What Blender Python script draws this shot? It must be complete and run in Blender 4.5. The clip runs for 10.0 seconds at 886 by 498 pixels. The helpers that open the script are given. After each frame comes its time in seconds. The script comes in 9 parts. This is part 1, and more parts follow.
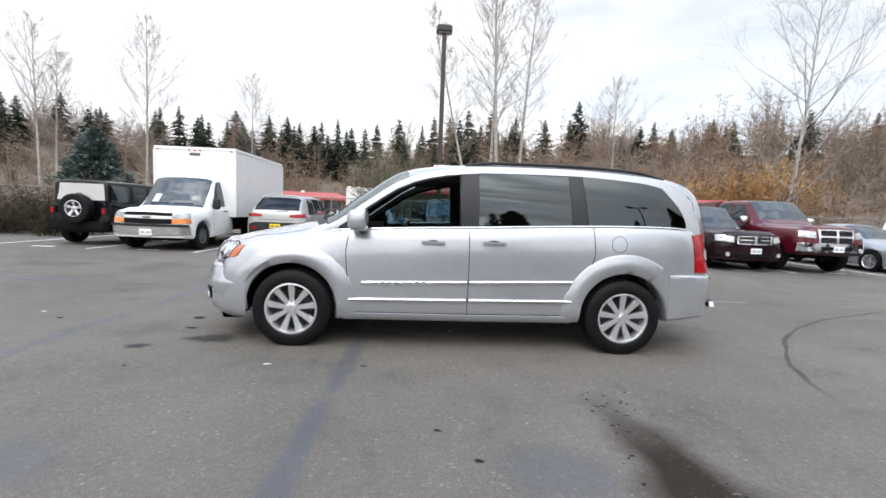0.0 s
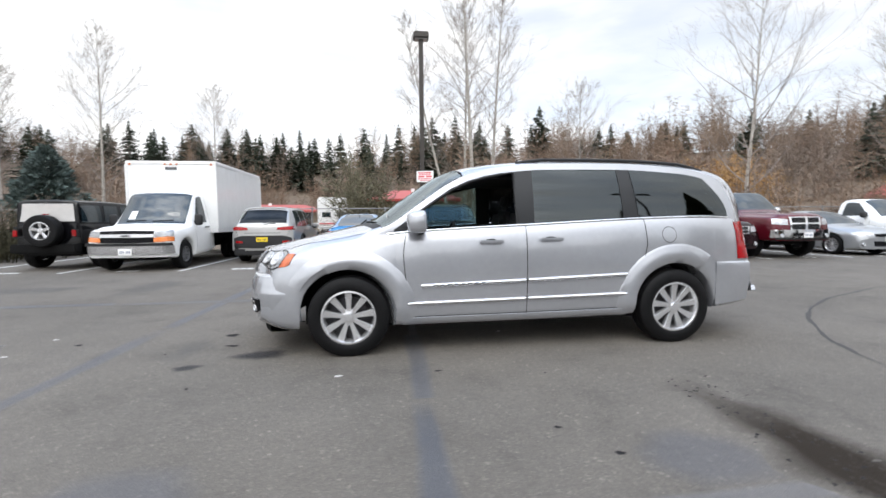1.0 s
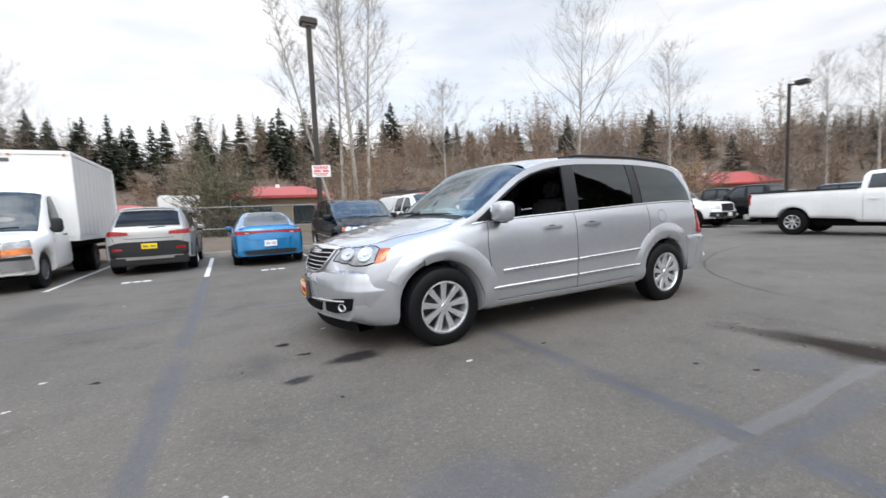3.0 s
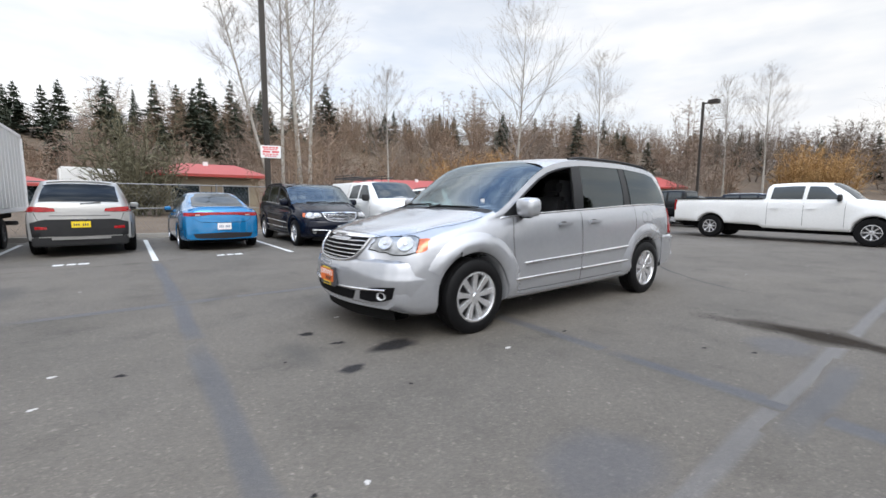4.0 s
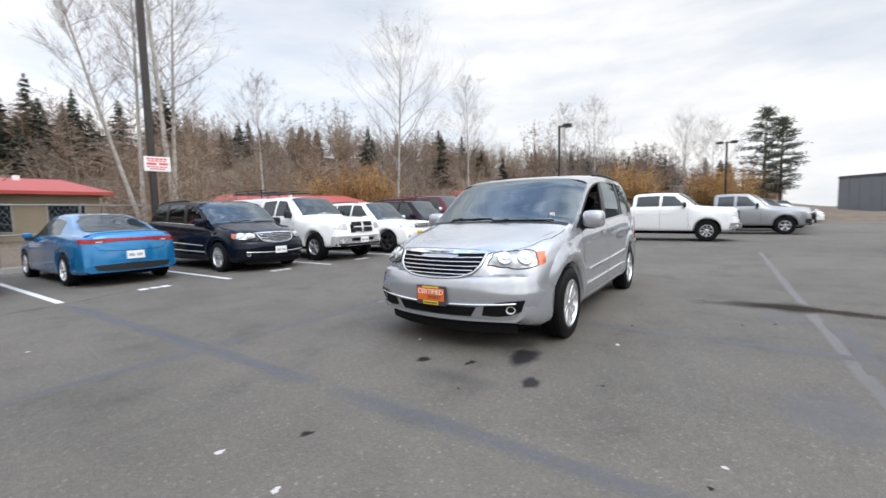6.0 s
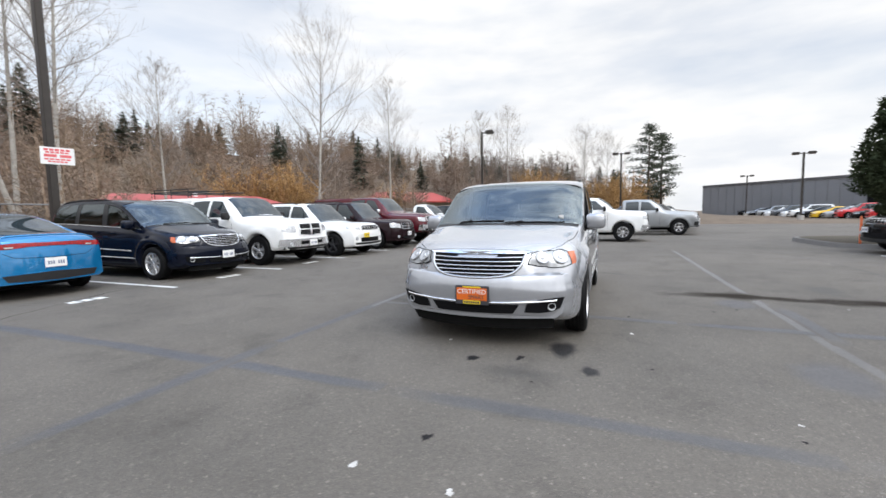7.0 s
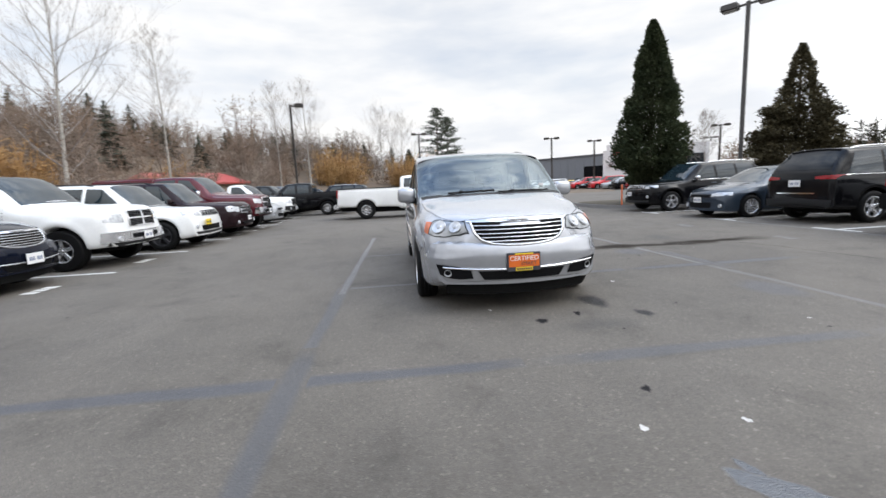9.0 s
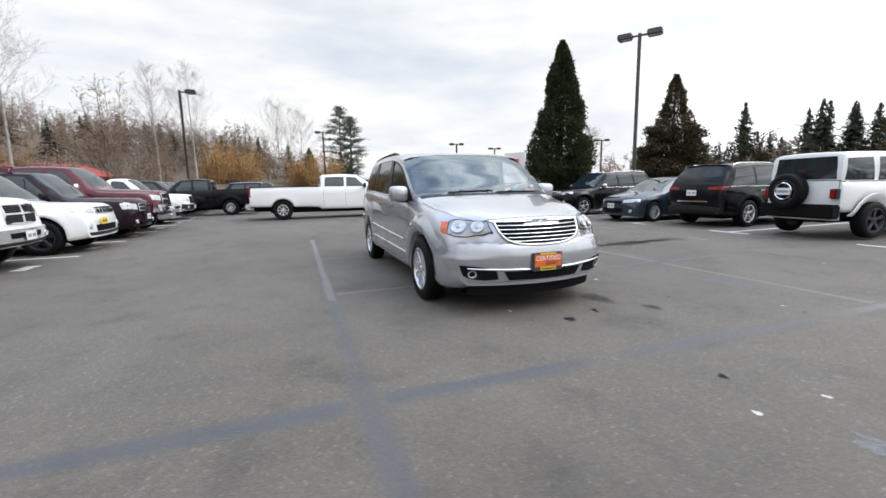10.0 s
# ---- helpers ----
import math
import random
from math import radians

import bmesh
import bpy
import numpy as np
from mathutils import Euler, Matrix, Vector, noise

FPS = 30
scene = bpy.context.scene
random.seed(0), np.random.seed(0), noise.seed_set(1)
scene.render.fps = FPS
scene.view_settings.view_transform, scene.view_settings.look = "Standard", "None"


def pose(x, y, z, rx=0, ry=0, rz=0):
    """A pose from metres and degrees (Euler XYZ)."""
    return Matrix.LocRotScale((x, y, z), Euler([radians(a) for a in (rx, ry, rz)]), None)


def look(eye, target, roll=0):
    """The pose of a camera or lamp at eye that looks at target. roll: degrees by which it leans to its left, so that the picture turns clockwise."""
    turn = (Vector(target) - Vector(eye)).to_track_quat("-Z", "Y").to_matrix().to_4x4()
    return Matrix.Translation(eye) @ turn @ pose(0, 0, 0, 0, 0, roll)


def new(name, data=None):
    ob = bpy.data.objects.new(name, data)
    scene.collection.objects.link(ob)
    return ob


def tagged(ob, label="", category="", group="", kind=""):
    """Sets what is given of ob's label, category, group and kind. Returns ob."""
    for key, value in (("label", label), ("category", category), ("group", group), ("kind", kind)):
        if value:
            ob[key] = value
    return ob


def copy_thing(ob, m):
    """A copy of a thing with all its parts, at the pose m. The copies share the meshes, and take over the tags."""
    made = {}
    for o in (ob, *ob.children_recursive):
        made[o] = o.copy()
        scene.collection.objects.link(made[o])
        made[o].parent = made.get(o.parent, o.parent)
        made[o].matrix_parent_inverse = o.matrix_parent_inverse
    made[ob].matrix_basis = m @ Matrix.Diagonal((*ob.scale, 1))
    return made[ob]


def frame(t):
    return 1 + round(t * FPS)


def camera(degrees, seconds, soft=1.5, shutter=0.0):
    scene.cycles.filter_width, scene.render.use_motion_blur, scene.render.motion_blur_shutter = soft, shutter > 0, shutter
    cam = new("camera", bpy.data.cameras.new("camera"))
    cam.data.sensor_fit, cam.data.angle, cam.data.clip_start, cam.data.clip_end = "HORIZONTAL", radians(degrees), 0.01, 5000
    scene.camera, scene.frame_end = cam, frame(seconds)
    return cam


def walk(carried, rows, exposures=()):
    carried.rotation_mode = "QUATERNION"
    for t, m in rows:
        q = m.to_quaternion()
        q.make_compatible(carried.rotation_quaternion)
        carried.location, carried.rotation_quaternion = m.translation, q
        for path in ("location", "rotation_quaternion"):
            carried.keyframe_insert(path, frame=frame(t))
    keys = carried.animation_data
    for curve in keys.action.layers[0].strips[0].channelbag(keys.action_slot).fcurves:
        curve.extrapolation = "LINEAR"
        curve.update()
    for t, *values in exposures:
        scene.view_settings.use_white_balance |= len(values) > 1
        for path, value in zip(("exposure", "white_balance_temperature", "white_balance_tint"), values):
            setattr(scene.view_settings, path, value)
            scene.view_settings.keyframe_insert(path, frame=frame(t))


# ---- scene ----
cam = camera(93.1, 10.0, 1.5, 0.4)
PATH = [
    (0, (0.106, 0.136, 1.270), (0.186, 2.127, 1.102), 2.24),
    (0.5, (-0.246, 0.173, 1.209), (-0.089, 2.163, 1.086), 4.01),
    (1, (-0.721, 0.253, 1.188), (-0.481, 2.234, 1.056), -0.45),
    (1.5, (-1.252, 0.259, 1.186), (-0.759, 2.190, 1.016), -0.14),
    (2, (-1.779, 0.386, 1.148), (-1.183, 2.291, 1.020), -3.65),
    (2.5, (-2.309, 0.459, 1.162), (-1.548, 2.305, 1.061), -3.82),
    (2.7, (-2.525, 0.532, 1.183), (-1.716, 2.357, 1.048), -3.22),
    (3.8, (-3.502, 0.984, 1.211), (-2.321, 2.584, 1.001), -0.31),
    (4, (-3.685, 1.072, 1.236), (-2.488, 2.658, 1.011), 0.35),
    (4.5, (-4.122, 1.436, 1.225), (-2.816, 2.936, 1.009), -0.57),
    (5, (-4.580, 1.783, 1.252), (-3.098, 3.116, 1.085), -1.61),
    (5.5, (-4.967, 2.221, 1.239), (-3.419, 3.470, 1.028), -1.23),
    (5.7, (-5.101, 2.399, 1.271), (-3.523, 3.612, 1.077), -1.06),
    (6.8, (-5.811, 3.502, 1.287), (-3.982, 4.293, 1.123), -1.53),
    (7, (-5.930, 3.716, 1.296), (-4.081, 4.460, 1.131), -0.98),
    (7.5, (-6.117, 4.317, 1.310), (-4.180, 4.790, 1.155), -0.46),
    (8, (-6.145, 4.930, 1.291), (-4.173, 5.202, 1.092), -0.97),
    (8.5, (-6.174, 5.530, 1.290), (-4.186, 5.498, 1.071), -1.25),
    (9, (-6.040, 6.137, 1.266), (-4.072, 5.928, 0.976), -2.77),
    (9.5, (-5.861, 6.714, 1.278), (-3.946, 6.205, 1.008), -1.73),
    (10, (-5.592, 7.284, 1.259), (-3.733, 6.605, 0.966), -1.14),
]
walk(cam, [(t, look(eye, target, roll)) for t, eye, target, roll in PATH], [(0.0, 0.18), (1.5, 0.1), (4.0, 0.0), (10.0, 0.0)])

# ---- sky and light ----
world = bpy.data.worlds.new("sky")
scene.world = world
world.use_nodes = True


def build_world():
    nt = world.node_tree
    nt.nodes.clear()
    n, lk = nt.nodes.new, nt.links.new
    out, bg = n("ShaderNodeOutputWorld"), n("ShaderNodeBackground")
    tc, sep = n("ShaderNodeTexCoord"), n("ShaderNodeSeparateXYZ")
    lk(tc.outputs["Generated"], sep.inputs[0])
    sky = n("ShaderNodeTexSky")
    sky.sky_type, sky.sun_disc = "NISHITA", False
    sky.sun_elevation, sky.sun_rotation = radians(38), radians(200)
    sky_gain = n("ShaderNodeMix")
    sky_gain.data_type, sky_gain.blend_type, sky_gain.inputs[0].default_value = "RGBA", "MULTIPLY", 1
    lk(sky.outputs[0], sky_gain.inputs[6])
    sky_gain.inputs[7].default_value = (SKY_BLUE, SKY_BLUE, SKY_BLUE, 1)
    # cloud layer: brighter towards the zenith, broken by two scales of noise stretched along the horizon
    grad = n("ShaderNodeMapRange")
    grad.interpolation_type = "SMOOTHSTEP"
    grad.inputs[1].default_value, grad.inputs[2].default_value = 0.40, 1.0
    grad.inputs[3].default_value, grad.inputs[4].default_value = CLOUD_LOW, CLOUD_HIGH
    lk(sep.outputs[2], grad.inputs[0])
    mp = n("ShaderNodeMapping")
    mp.inputs["Scale"].default_value = (1.0, 1.0, 3.6)
    mp.inputs["Location"].default_value = (0.35, 0.2, 0.0)
    lk(tc.outputs["Generated"], mp.inputs[0])
    big, small = n("ShaderNodeTexNoise"), n("ShaderNodeTexNoise")
    big.inputs["Scale"].default_value, big.inputs["Detail"].default_value = 1.5, 5
    small.inputs["Scale"].default_value, small.inputs["Detail"].default_value = 5.0, 6
    lk(mp.outputs[0], big.inputs["Vector"])
    lk(mp.outputs[0], small.inputs["Vector"])
    tone = n("ShaderNodeValToRGB")
    tone.color_ramp.elements[0].position, tone.color_ramp.elements[0].color = 0.36, (0.86, 0.89, 0.94, 1)
    tone.color_ramp.elements[1].position, tone.color_ramp.elements[1].color = 0.62, (1.02, 1.02, 1.02, 1)
    lk(small.outputs[0], tone.inputs[0])
    tone_high = n("ShaderNodeValToRGB")
    tone_high.color_ramp.elements[0].position, tone_high.color_ramp.elements[0].color = 0.40, (0.42, 0.50, 0.64, 1)
    tone_high.color_ramp.elements[1].position, tone_high.color_ramp.elements[1].color = 0.60, (0.95, 0.985, 1.03, 1)
    lk(small.outputs[0], tone_high.inputs[0])
    height, tones = n("ShaderNodeMapRange"), n("ShaderNodeMix")
    height.inputs[1].default_value, height.inputs[2].default_value = 0.58, 0.85
    lk(sep.outputs[2], height.inputs[0])
    tones.data_type = "RGBA"
    lk(height.outputs[0], tones.inputs[0])
    lk(tone.outputs[0], tones.inputs[6])
    # overhead the cloud is broken to blue in the north and bright in the south
    side, tilt, high = n("ShaderNodeMapRange"), n("ShaderNodeValToRGB"), n("ShaderNodeMix")
    side.inputs[1].default_value, side.inputs[2].default_value = -0.45, 0.5
    lk(sep.outputs[1], side.inputs[0])
    tilt.color_ramp.elements[0].color, tilt.color_ramp.elements[1].color = (1.0, 1.0, 0.99, 1), (0.36, 0.47, 0.66, 1)
    lk(side.outputs[0], tilt.inputs[0])
    high.data_type, high.blend_type, high.inputs[0].default_value = "RGBA", "MULTIPLY", 1
    lk(tone_high.outputs[0], high.inputs[6])
    lk(tilt.outputs[0], high.inputs[7])
    lk(high.outputs[2], tones.inputs[7])
    cloud = n("ShaderNodeMix")
    cloud.data_type, cloud.blend_type, cloud.inputs[0].default_value = "RGBA", "MULTIPLY", 1
    lk(tones.outputs[2], cloud.inputs[6])
    # thinner, brighter cloud to the north
    north, lift = n("ShaderNodeMapRange"), n("ShaderNodeMath")
    north.inputs[1].default_value, north.inputs[2].default_value = 0.3, 1.0
    north.inputs[3].default_value, north.inputs[4].default_value = 1.0, 1.12
    lift.operation = "MULTIPLY"
    lk(sep.outputs[1], north.inputs[0])
    lk(north.outputs[0], lift.inputs[0])
    lk(grad.outputs[0], lift.inputs[1])
    # and towards the hidden sun in the south-west
    dot, south, glow = n("ShaderNodeVectorMath"), n("ShaderNodeMapRange"), n("ShaderNodeMath")
    dot.operation, dot.inputs[1].default_value = "DOT_PRODUCT", (-0.36, -0.86, 0.36)
    lk(tc.outputs["Generated"], dot.inputs[0])
    south.inputs[1].default_value, south.inputs[2].default_value = 0.35, 1.0
    south.inputs[3].default_value, south.inputs[4].default_value = 1.0, 1.95
    lk(dot.outputs["Value"], south.inputs[0])
    glow.operation = "MULTIPLY"
    lk(lift.outputs[0], glow.inputs[0])
    # cloud of uneven thickness before the sun: long torn streaks
    strip, streak, torn, veil, one = n("ShaderNodeMapping"), n("ShaderNodeTexNoise"), n("ShaderNodeMapRange"), n("ShaderNodeMapRange"), n("ShaderNodeMix")
    strip.inputs["Scale"].default_value = (1.0, 1.0, 6.0)
    lk(tc.outputs["Generated"], strip.inputs[0])
    streak.inputs["Scale"].default_value, streak.inputs["Detail"].default_value, streak.inputs["Roughness"].default_value = 3.2, 6, 0.6
    lk(strip.outputs[0], streak.inputs["Vector"])
    torn.inputs[1].default_value, torn.inputs[2].default_value = 0.40, 0.62
    torn.inputs[3].default_value, torn.inputs[4].default_value = 0.50, 1.45
    lk(streak.outputs[0], torn.inputs[0])
    veil.inputs[1].default_value, veil.inputs[2].default_value = 0.66, 0.90
    lk(dot.outputs["Value"], veil.inputs[0])
    one.inputs[2].default_value = 1.0
    lk(veil.outputs[0], one.inputs[0])
    lk(torn.outputs[0], one.inputs[3])
    both = n("ShaderNodeMath")
    both.operation = "MULTIPLY"
    lk(south.outputs[0], both.inputs[0])
    lk(one.outputs[0], both.inputs[1])
    lk(both.outputs[0], glow.inputs[1])
    lk(glow.outputs[0], cloud.inputs[7])
    cover = n("ShaderNodeValToRGB")
    cover.color_ramp.elements[0].position, cover.color_ramp.elements[0].color = 0.36, (0.68, 0.68, 0.68, 1)
    cover.color_ramp.elements[1].position, cover.color_ramp.elements[1].color = 0.52, (1, 1, 1, 1)
    lk(big.outputs[0], cover.inputs[0])
    mix = n("ShaderNodeMix")
    mix.data_type = "RGBA"
    lk(cover.outputs[0], mix.inputs[0])
    lk(sky_gain.outputs[2], mix.inputs[6])
    lk(cloud.outputs[2], mix.inputs[7])
    lk(mix.outputs[2], bg.inputs[0])
    bg.inputs[1].default_value = 1.0
    lk(bg.outputs[0], out.inputs[0])


SKY_BLUE, CLOUD_LOW, CLOUD_HIGH = 0.16, 1.02, 3.7
build_world()
sun_data = bpy.data.lights.new("sun", "SUN")
sun_data.energy, sun_data.angle, sun_data.color = 0.7, radians(25), (1.0, 0.97, 0.92)
sun = new("sun", sun_data)
sun.matrix_world = look((0, 0, 40), (12, 30, 0))

# ---- materials ----


def nodes_of(name):
    m = bpy.data.materials.new(name)
    m.use_nodes = True
    return m, m.node_tree.nodes, m.node_tree.links.new, m.node_tree.nodes["Principled BSDF"]


def surface(name, colour, rough=0.6, metal=0.0, scale=8.0, vary=0.12, bump=0.0, bump_scale=60.0, coat=0.0, spec=0.5, per_object=0.0):
    """A surface whose colour and roughness vary at two scales, with a fine relief."""
    m, ns, lk, b = nodes_of(name)
    tc = ns.new("ShaderNodeTexCoord")
    n1, n2 = ns.new("ShaderNodeTexNoise"), ns.new("ShaderNodeTexNoise")
    n1.inputs["Scale"].default_value, n1.inputs["Detail"].default_value = scale, 4
    n2.inputs["Scale"].default_value, n2.inputs["Detail"].default_value = scale * 9, 3
    lk(tc.outputs["Object"], n1.inputs["Vector"])
    lk(tc.outputs["Object"], n2.inputs["Vector"])
    add = ns.new("ShaderNodeMath")
    add.operation = "ADD"
    lk(n1.outputs[0], add.inputs[0])
    lk(n2.outputs[0], add.inputs[1])
    rng = ns.new("ShaderNodeMapRange")
    rng.inputs[1].default_value, rng.inputs[2].default_value = 0.6, 1.4
    rng.inputs[3].default_value, rng.inputs[4].default_value = 1 - vary, 1 + vary
    lk(add.outputs[0], rng.inputs[0])
    src = rng.outputs[0]
    if per_object:
        oi, m2, mul = ns.new("ShaderNodeObjectInfo"), ns.new("ShaderNodeMapRange"), ns.new("ShaderNodeMath")
        m2.inputs[3].default_value, m2.inputs[4].default_value = 1 - per_object, 1 + per_object
        mul.operation = "MULTIPLY"
        lk(oi.outputs["Random"], m2.inputs[0])
        lk(m2.outputs[0], mul.inputs[0])
        lk(src, mul.inputs[1])
        src = mul.outputs[0]
    mul = ns.new("ShaderNodeMix")
    mul.data_type, mul.blend_type, mul.inputs[0].default_value = "RGBA", "MULTIPLY", 1
    mul.inputs[6].default_value = (*colour, 1)
    lk(src, mul.inputs[7])
    lk(mul.outputs[2], b.inputs["Base Color"])
    b.inputs["Roughness"].default_value, b.inputs["Metallic"].default_value = rough, metal
    b.inputs["Coat Weight"].default_value, b.inputs["Coat Roughness"].default_value = coat, 0.04
    b.inputs["Specular IOR Level"].default_value = spec
    if bump:
        n3, bp = ns.new("ShaderNodeTexNoise"), ns.new("ShaderNodeBump")
        n3.inputs["Scale"].default_value, n3.inputs["Detail"].default_value = bump_scale, 4
        lk(tc.outputs["Object"], n3.inputs["Vector"])
        bp.inputs["Strength"].default_value, bp.inputs["Distance"].default_value = bump, 0.01
        lk(n3.outputs[0], bp.inputs["Height"])
        lk(bp.outputs[0], b.inputs["Normal"])
    return m


def car_paint(name, colour, metal=0.0, rough=0.35, coat=0.5):
    """Clear-coated paint with fine flake and a thin film of road dust."""
    m = surface(name, colour, rough, metal, 2.5, 0.05, 0.0, coat=coat, spec=0.25)
    return m


def pane(name, tint, gloss=0.03, ior=1.85):
    """Thin glass: tinted see-through with a mirror coat by Fresnel."""
    m, ns, lk, b = nodes_of(name)
    out = ns["Material Output"]
    ns.remove(b)
    tr, gl, fr, mx = ns.new("ShaderNodeBsdfTransparent"), ns.new("ShaderNodeBsdfGlossy"), ns.new("ShaderNodeFresnel"), ns.new("ShaderNodeMixShader")
    tr.inputs[0].default_value = (*tint, 1)
    gl.inputs[0].default_value, gl.inputs["Roughness"].default_value = (0.88, 0.97, 1.0, 1), gloss
    fr.inputs[0].default_value = ior
    lk(fr.outputs[0], mx.inputs[0])
    lk(tr.outputs[0], mx.inputs[1])
    lk(gl.outputs[0], mx.inputs[2])
    lk(mx.outputs[0], out.inputs[0])
    return m


def lens_material(name, colour, metal=0.35, coat=1.0):
    """Moulded lamp lens over a reflector."""
    m, ns, lk, b = nodes_of(name)
    tc, v, bp = ns.new("ShaderNodeTexCoord"), ns.new("ShaderNodeTexVoronoi"), ns.new("ShaderNodeBump")
    v.inputs["Scale"].default_value = 17
    lk(tc.outputs["Object"], v.inputs["Vector"])
    lk(v.outputs["Distance"], bp.inputs["Height"])
    bp.inputs["Strength"].default_value, bp.inputs["Distance"].default_value = 0.15, 0.02
    lk(bp.outputs[0], b.inputs["Normal"])
    rmp = ns.new("ShaderNodeValToRGB")
    rmp.color_ramp.elements[0].color = (*[c * 0.5 for c in colour], 1)
    rmp.color_ramp.elements[1].color = (*colour, 1)
    lk(v.outputs["Distance"], rmp.inputs[0])
    lk(rmp.outputs[0], b.inputs["Base Color"])
    b.inputs["Roughness"].default_value, b.inputs["Coat Weight"].default_value = 0.14, coat
    b.inputs["Metallic"].default_value = metal
    return m


SILVER = car_paint("silver_paint", (0.44, 0.45, 0.475), 0.62, 0.27, 1.0)
WHITE = car_paint("white_paint", (0.80, 0.80, 0.79))
NAVY = car_paint("navy_paint", (0.004, 0.006, 0.014), 0.0, 0.10, 0.0)
BLACK = car_paint("black_paint", (0.005, 0.005, 0.006), 0.0, 0.10, 0.0)
BLUE = car_paint("blue_paint", (0.007, 0.165, 0.385), 0.35, 0.2, 1.0)
MAROON = car_paint("maroon_paint", (0.085, 0.005, 0.011), 0.2, 0.22, 0.6)
PLUM = car_paint("plum_black_paint", (0.016, 0.007, 0.009), 0.0, 0.10, 0.0)
GREY = car_paint("grey_paint", (0.09, 0.10, 0.115), 0.5, 0.34, 0.4)
STEEL_BLUE = car_paint("steel_blue_paint", (0.030, 0.043, 0.062), 0.3, 0.25, 0.6)
PALE_SILVER = car_paint("pale_silver_paint", (0.34, 0.35, 0.36), 0.5, 0.3)
TAN_SILVER = car_paint("tan_silver_paint", (0.33, 0.325, 0.315), 0.5, 0.28, 0.8)
RED = car_paint("red_paint", (0.55, 0.02, 0.025))
YELLOW_PAINT = car_paint("yellow_paint", (0.75, 0.45, 0.02))
DULL_CHROME = surface("dull_chrome", (0.55, 0.55, 0.56), 0.2, 0.9, 6, 0.14)
PLATE_INK = surface("plate_ink", (0.16, 0.19, 0.28), 0.5, 0, 8, 0.05)
CHROME = surface("chrome", (0.82, 0.82, 0.83), 0.08, 1.0, 4, 0.02)
ALLOY = surface("machined_alloy", (0.66, 0.66, 0.67), 0.24, 0.75, 10, 0.05)
DARK_ALLOY = surface("dark_alloy", (0.055, 0.055, 0.06), 0.4, 0.6, 10, 0.05)
RUBBER = surface("tyre_rubber", (0.0055, 0.0055, 0.006), 0.55, 0, 12, 0.3, 0.25, 120, spec=0.16)
PLASTIC = surface("black_plastic", (0.016, 0.016, 0.017), 0.55, 0, 10, 0.15, 0.08, 150, spec=0.3)
GREY_PLASTIC = surface("grey_plastic", (0.10, 0.10, 0.105), 0.6, 0, 10, 0.12, 0.08, 150)
PILLAR = surface("satin_black_trim", (0.015, 0.016, 0.018), 0.35, 0, 10, 0.1)
SEAM = surface("panel_gap", (0.007, 0.007, 0.008), 0.8, 0, 10, 0.1, spec=0.1)
UNDER = surface("underbody", (0.009, 0.009, 0.009), 0.9, 0, 6, 0.3, spec=0.1)
CLOTH = surface("seat_cloth", (0.05, 0.05, 0.055), 0.9, 0, 14, 0.2, 0.2, 200)
CABIN = surface("cabin_trim", (0.07, 0.068, 0.066), 0.8, 0, 10, 0.12)
GLASS = pane("clear_glass", (0.50, 0.60, 0.60), 0.03, 1.6)
# stronger mirror coat, added to lift the sky's reflection in the windscreen
SCREEN_GLASS = pane("mirror_boosted_screen", (0.52, 0.60, 0.60), 0.06, 2.1)
PRIVACY = pane("privacy_glass", (0.10, 0.105, 0.11))
DARK_GLASS = surface("dark_car_glass", (0.012, 0.022, 0.028), 0.03, 0, 3, 0.04, spec=0.75)
TINT_GLASS = surface("tinted_car_glass", (0.006, 0.008, 0.010), 0.04, 0, 3, 0.04, spec=0.22)
HEADLAMP = lens_material("headlamp_lens", (0.66, 0.67, 0.69), 0.25)
AMBER = lens_material("amber_lens", (0.85, 0.22, 0.02))
MARKER_LENS = lens_material("marker_lens", (0.68, 0.13, 0.022))
CLEAR_LAMP = lens_material("clear_lamp_lens", (0.36, 0.37, 0.38), 0.5)
RED_LENS = lens_material("red_lens", (0.36, 0.002, 0.005), 0.0, 0.0)
SIGN_WHITE = surface("sign_white", (0.80, 0.79, 0.78), 0.5, 0, 8, 0.06)
SIGN_RED = surface("sign_red", (0.70, 0.13, 0.14), 0.5, 0, 8, 0.08)
PLATE_YELLOW = surface("plate_yellow", (0.80, 0.58, 0.02), 0.45, 0, 8, 0.05)
PLATE_ORANGE = surface("plate_orange", (0.70, 0.14, 0.015), 0.45, 0, 8, 0.05)
PLATE_DARK = surface("plate_print", (0.05, 0.05, 0.06), 0.5, 0, 8, 0.05)
POLE = surface("lamp_pole_bronze", (0.045, 0.038, 0.033), 0.5, 0.3, 8, 0.15, 0.1)
GREY_POLE = surface("weathered_grey_pole", (0.085, 0.08, 0.077), 0.5, 0.3, 8, 0.15, 0.1)
POLE_GREY = surface("lamp_lens_grey", (0.45, 0.44, 0.42), 0.4, 0, 8, 0.1)

# ---- mesh helpers ----
from mathutils.bvhtree import BVHTree


def mesh_ob(name, verts, faces, mats, parent=None, label="", sharp=40, index=None):
    me = bpy.data.meshes.new(name)
    me.from_pydata(verts, [], faces)
    for m in mats if isinstance(mats, (list, tuple)) else [mats]:
        me.materials.append(m)
    if index is not None:
        me.polygons.foreach_set("material_index", index)
    me.shade_smooth()
    me.set_sharp_from_angle(angle=radians(sharp))
    ob = new(name, me)
    if parent is not None:
        ob.parent = parent
    if label:
        ob["label"] = label
    return ob


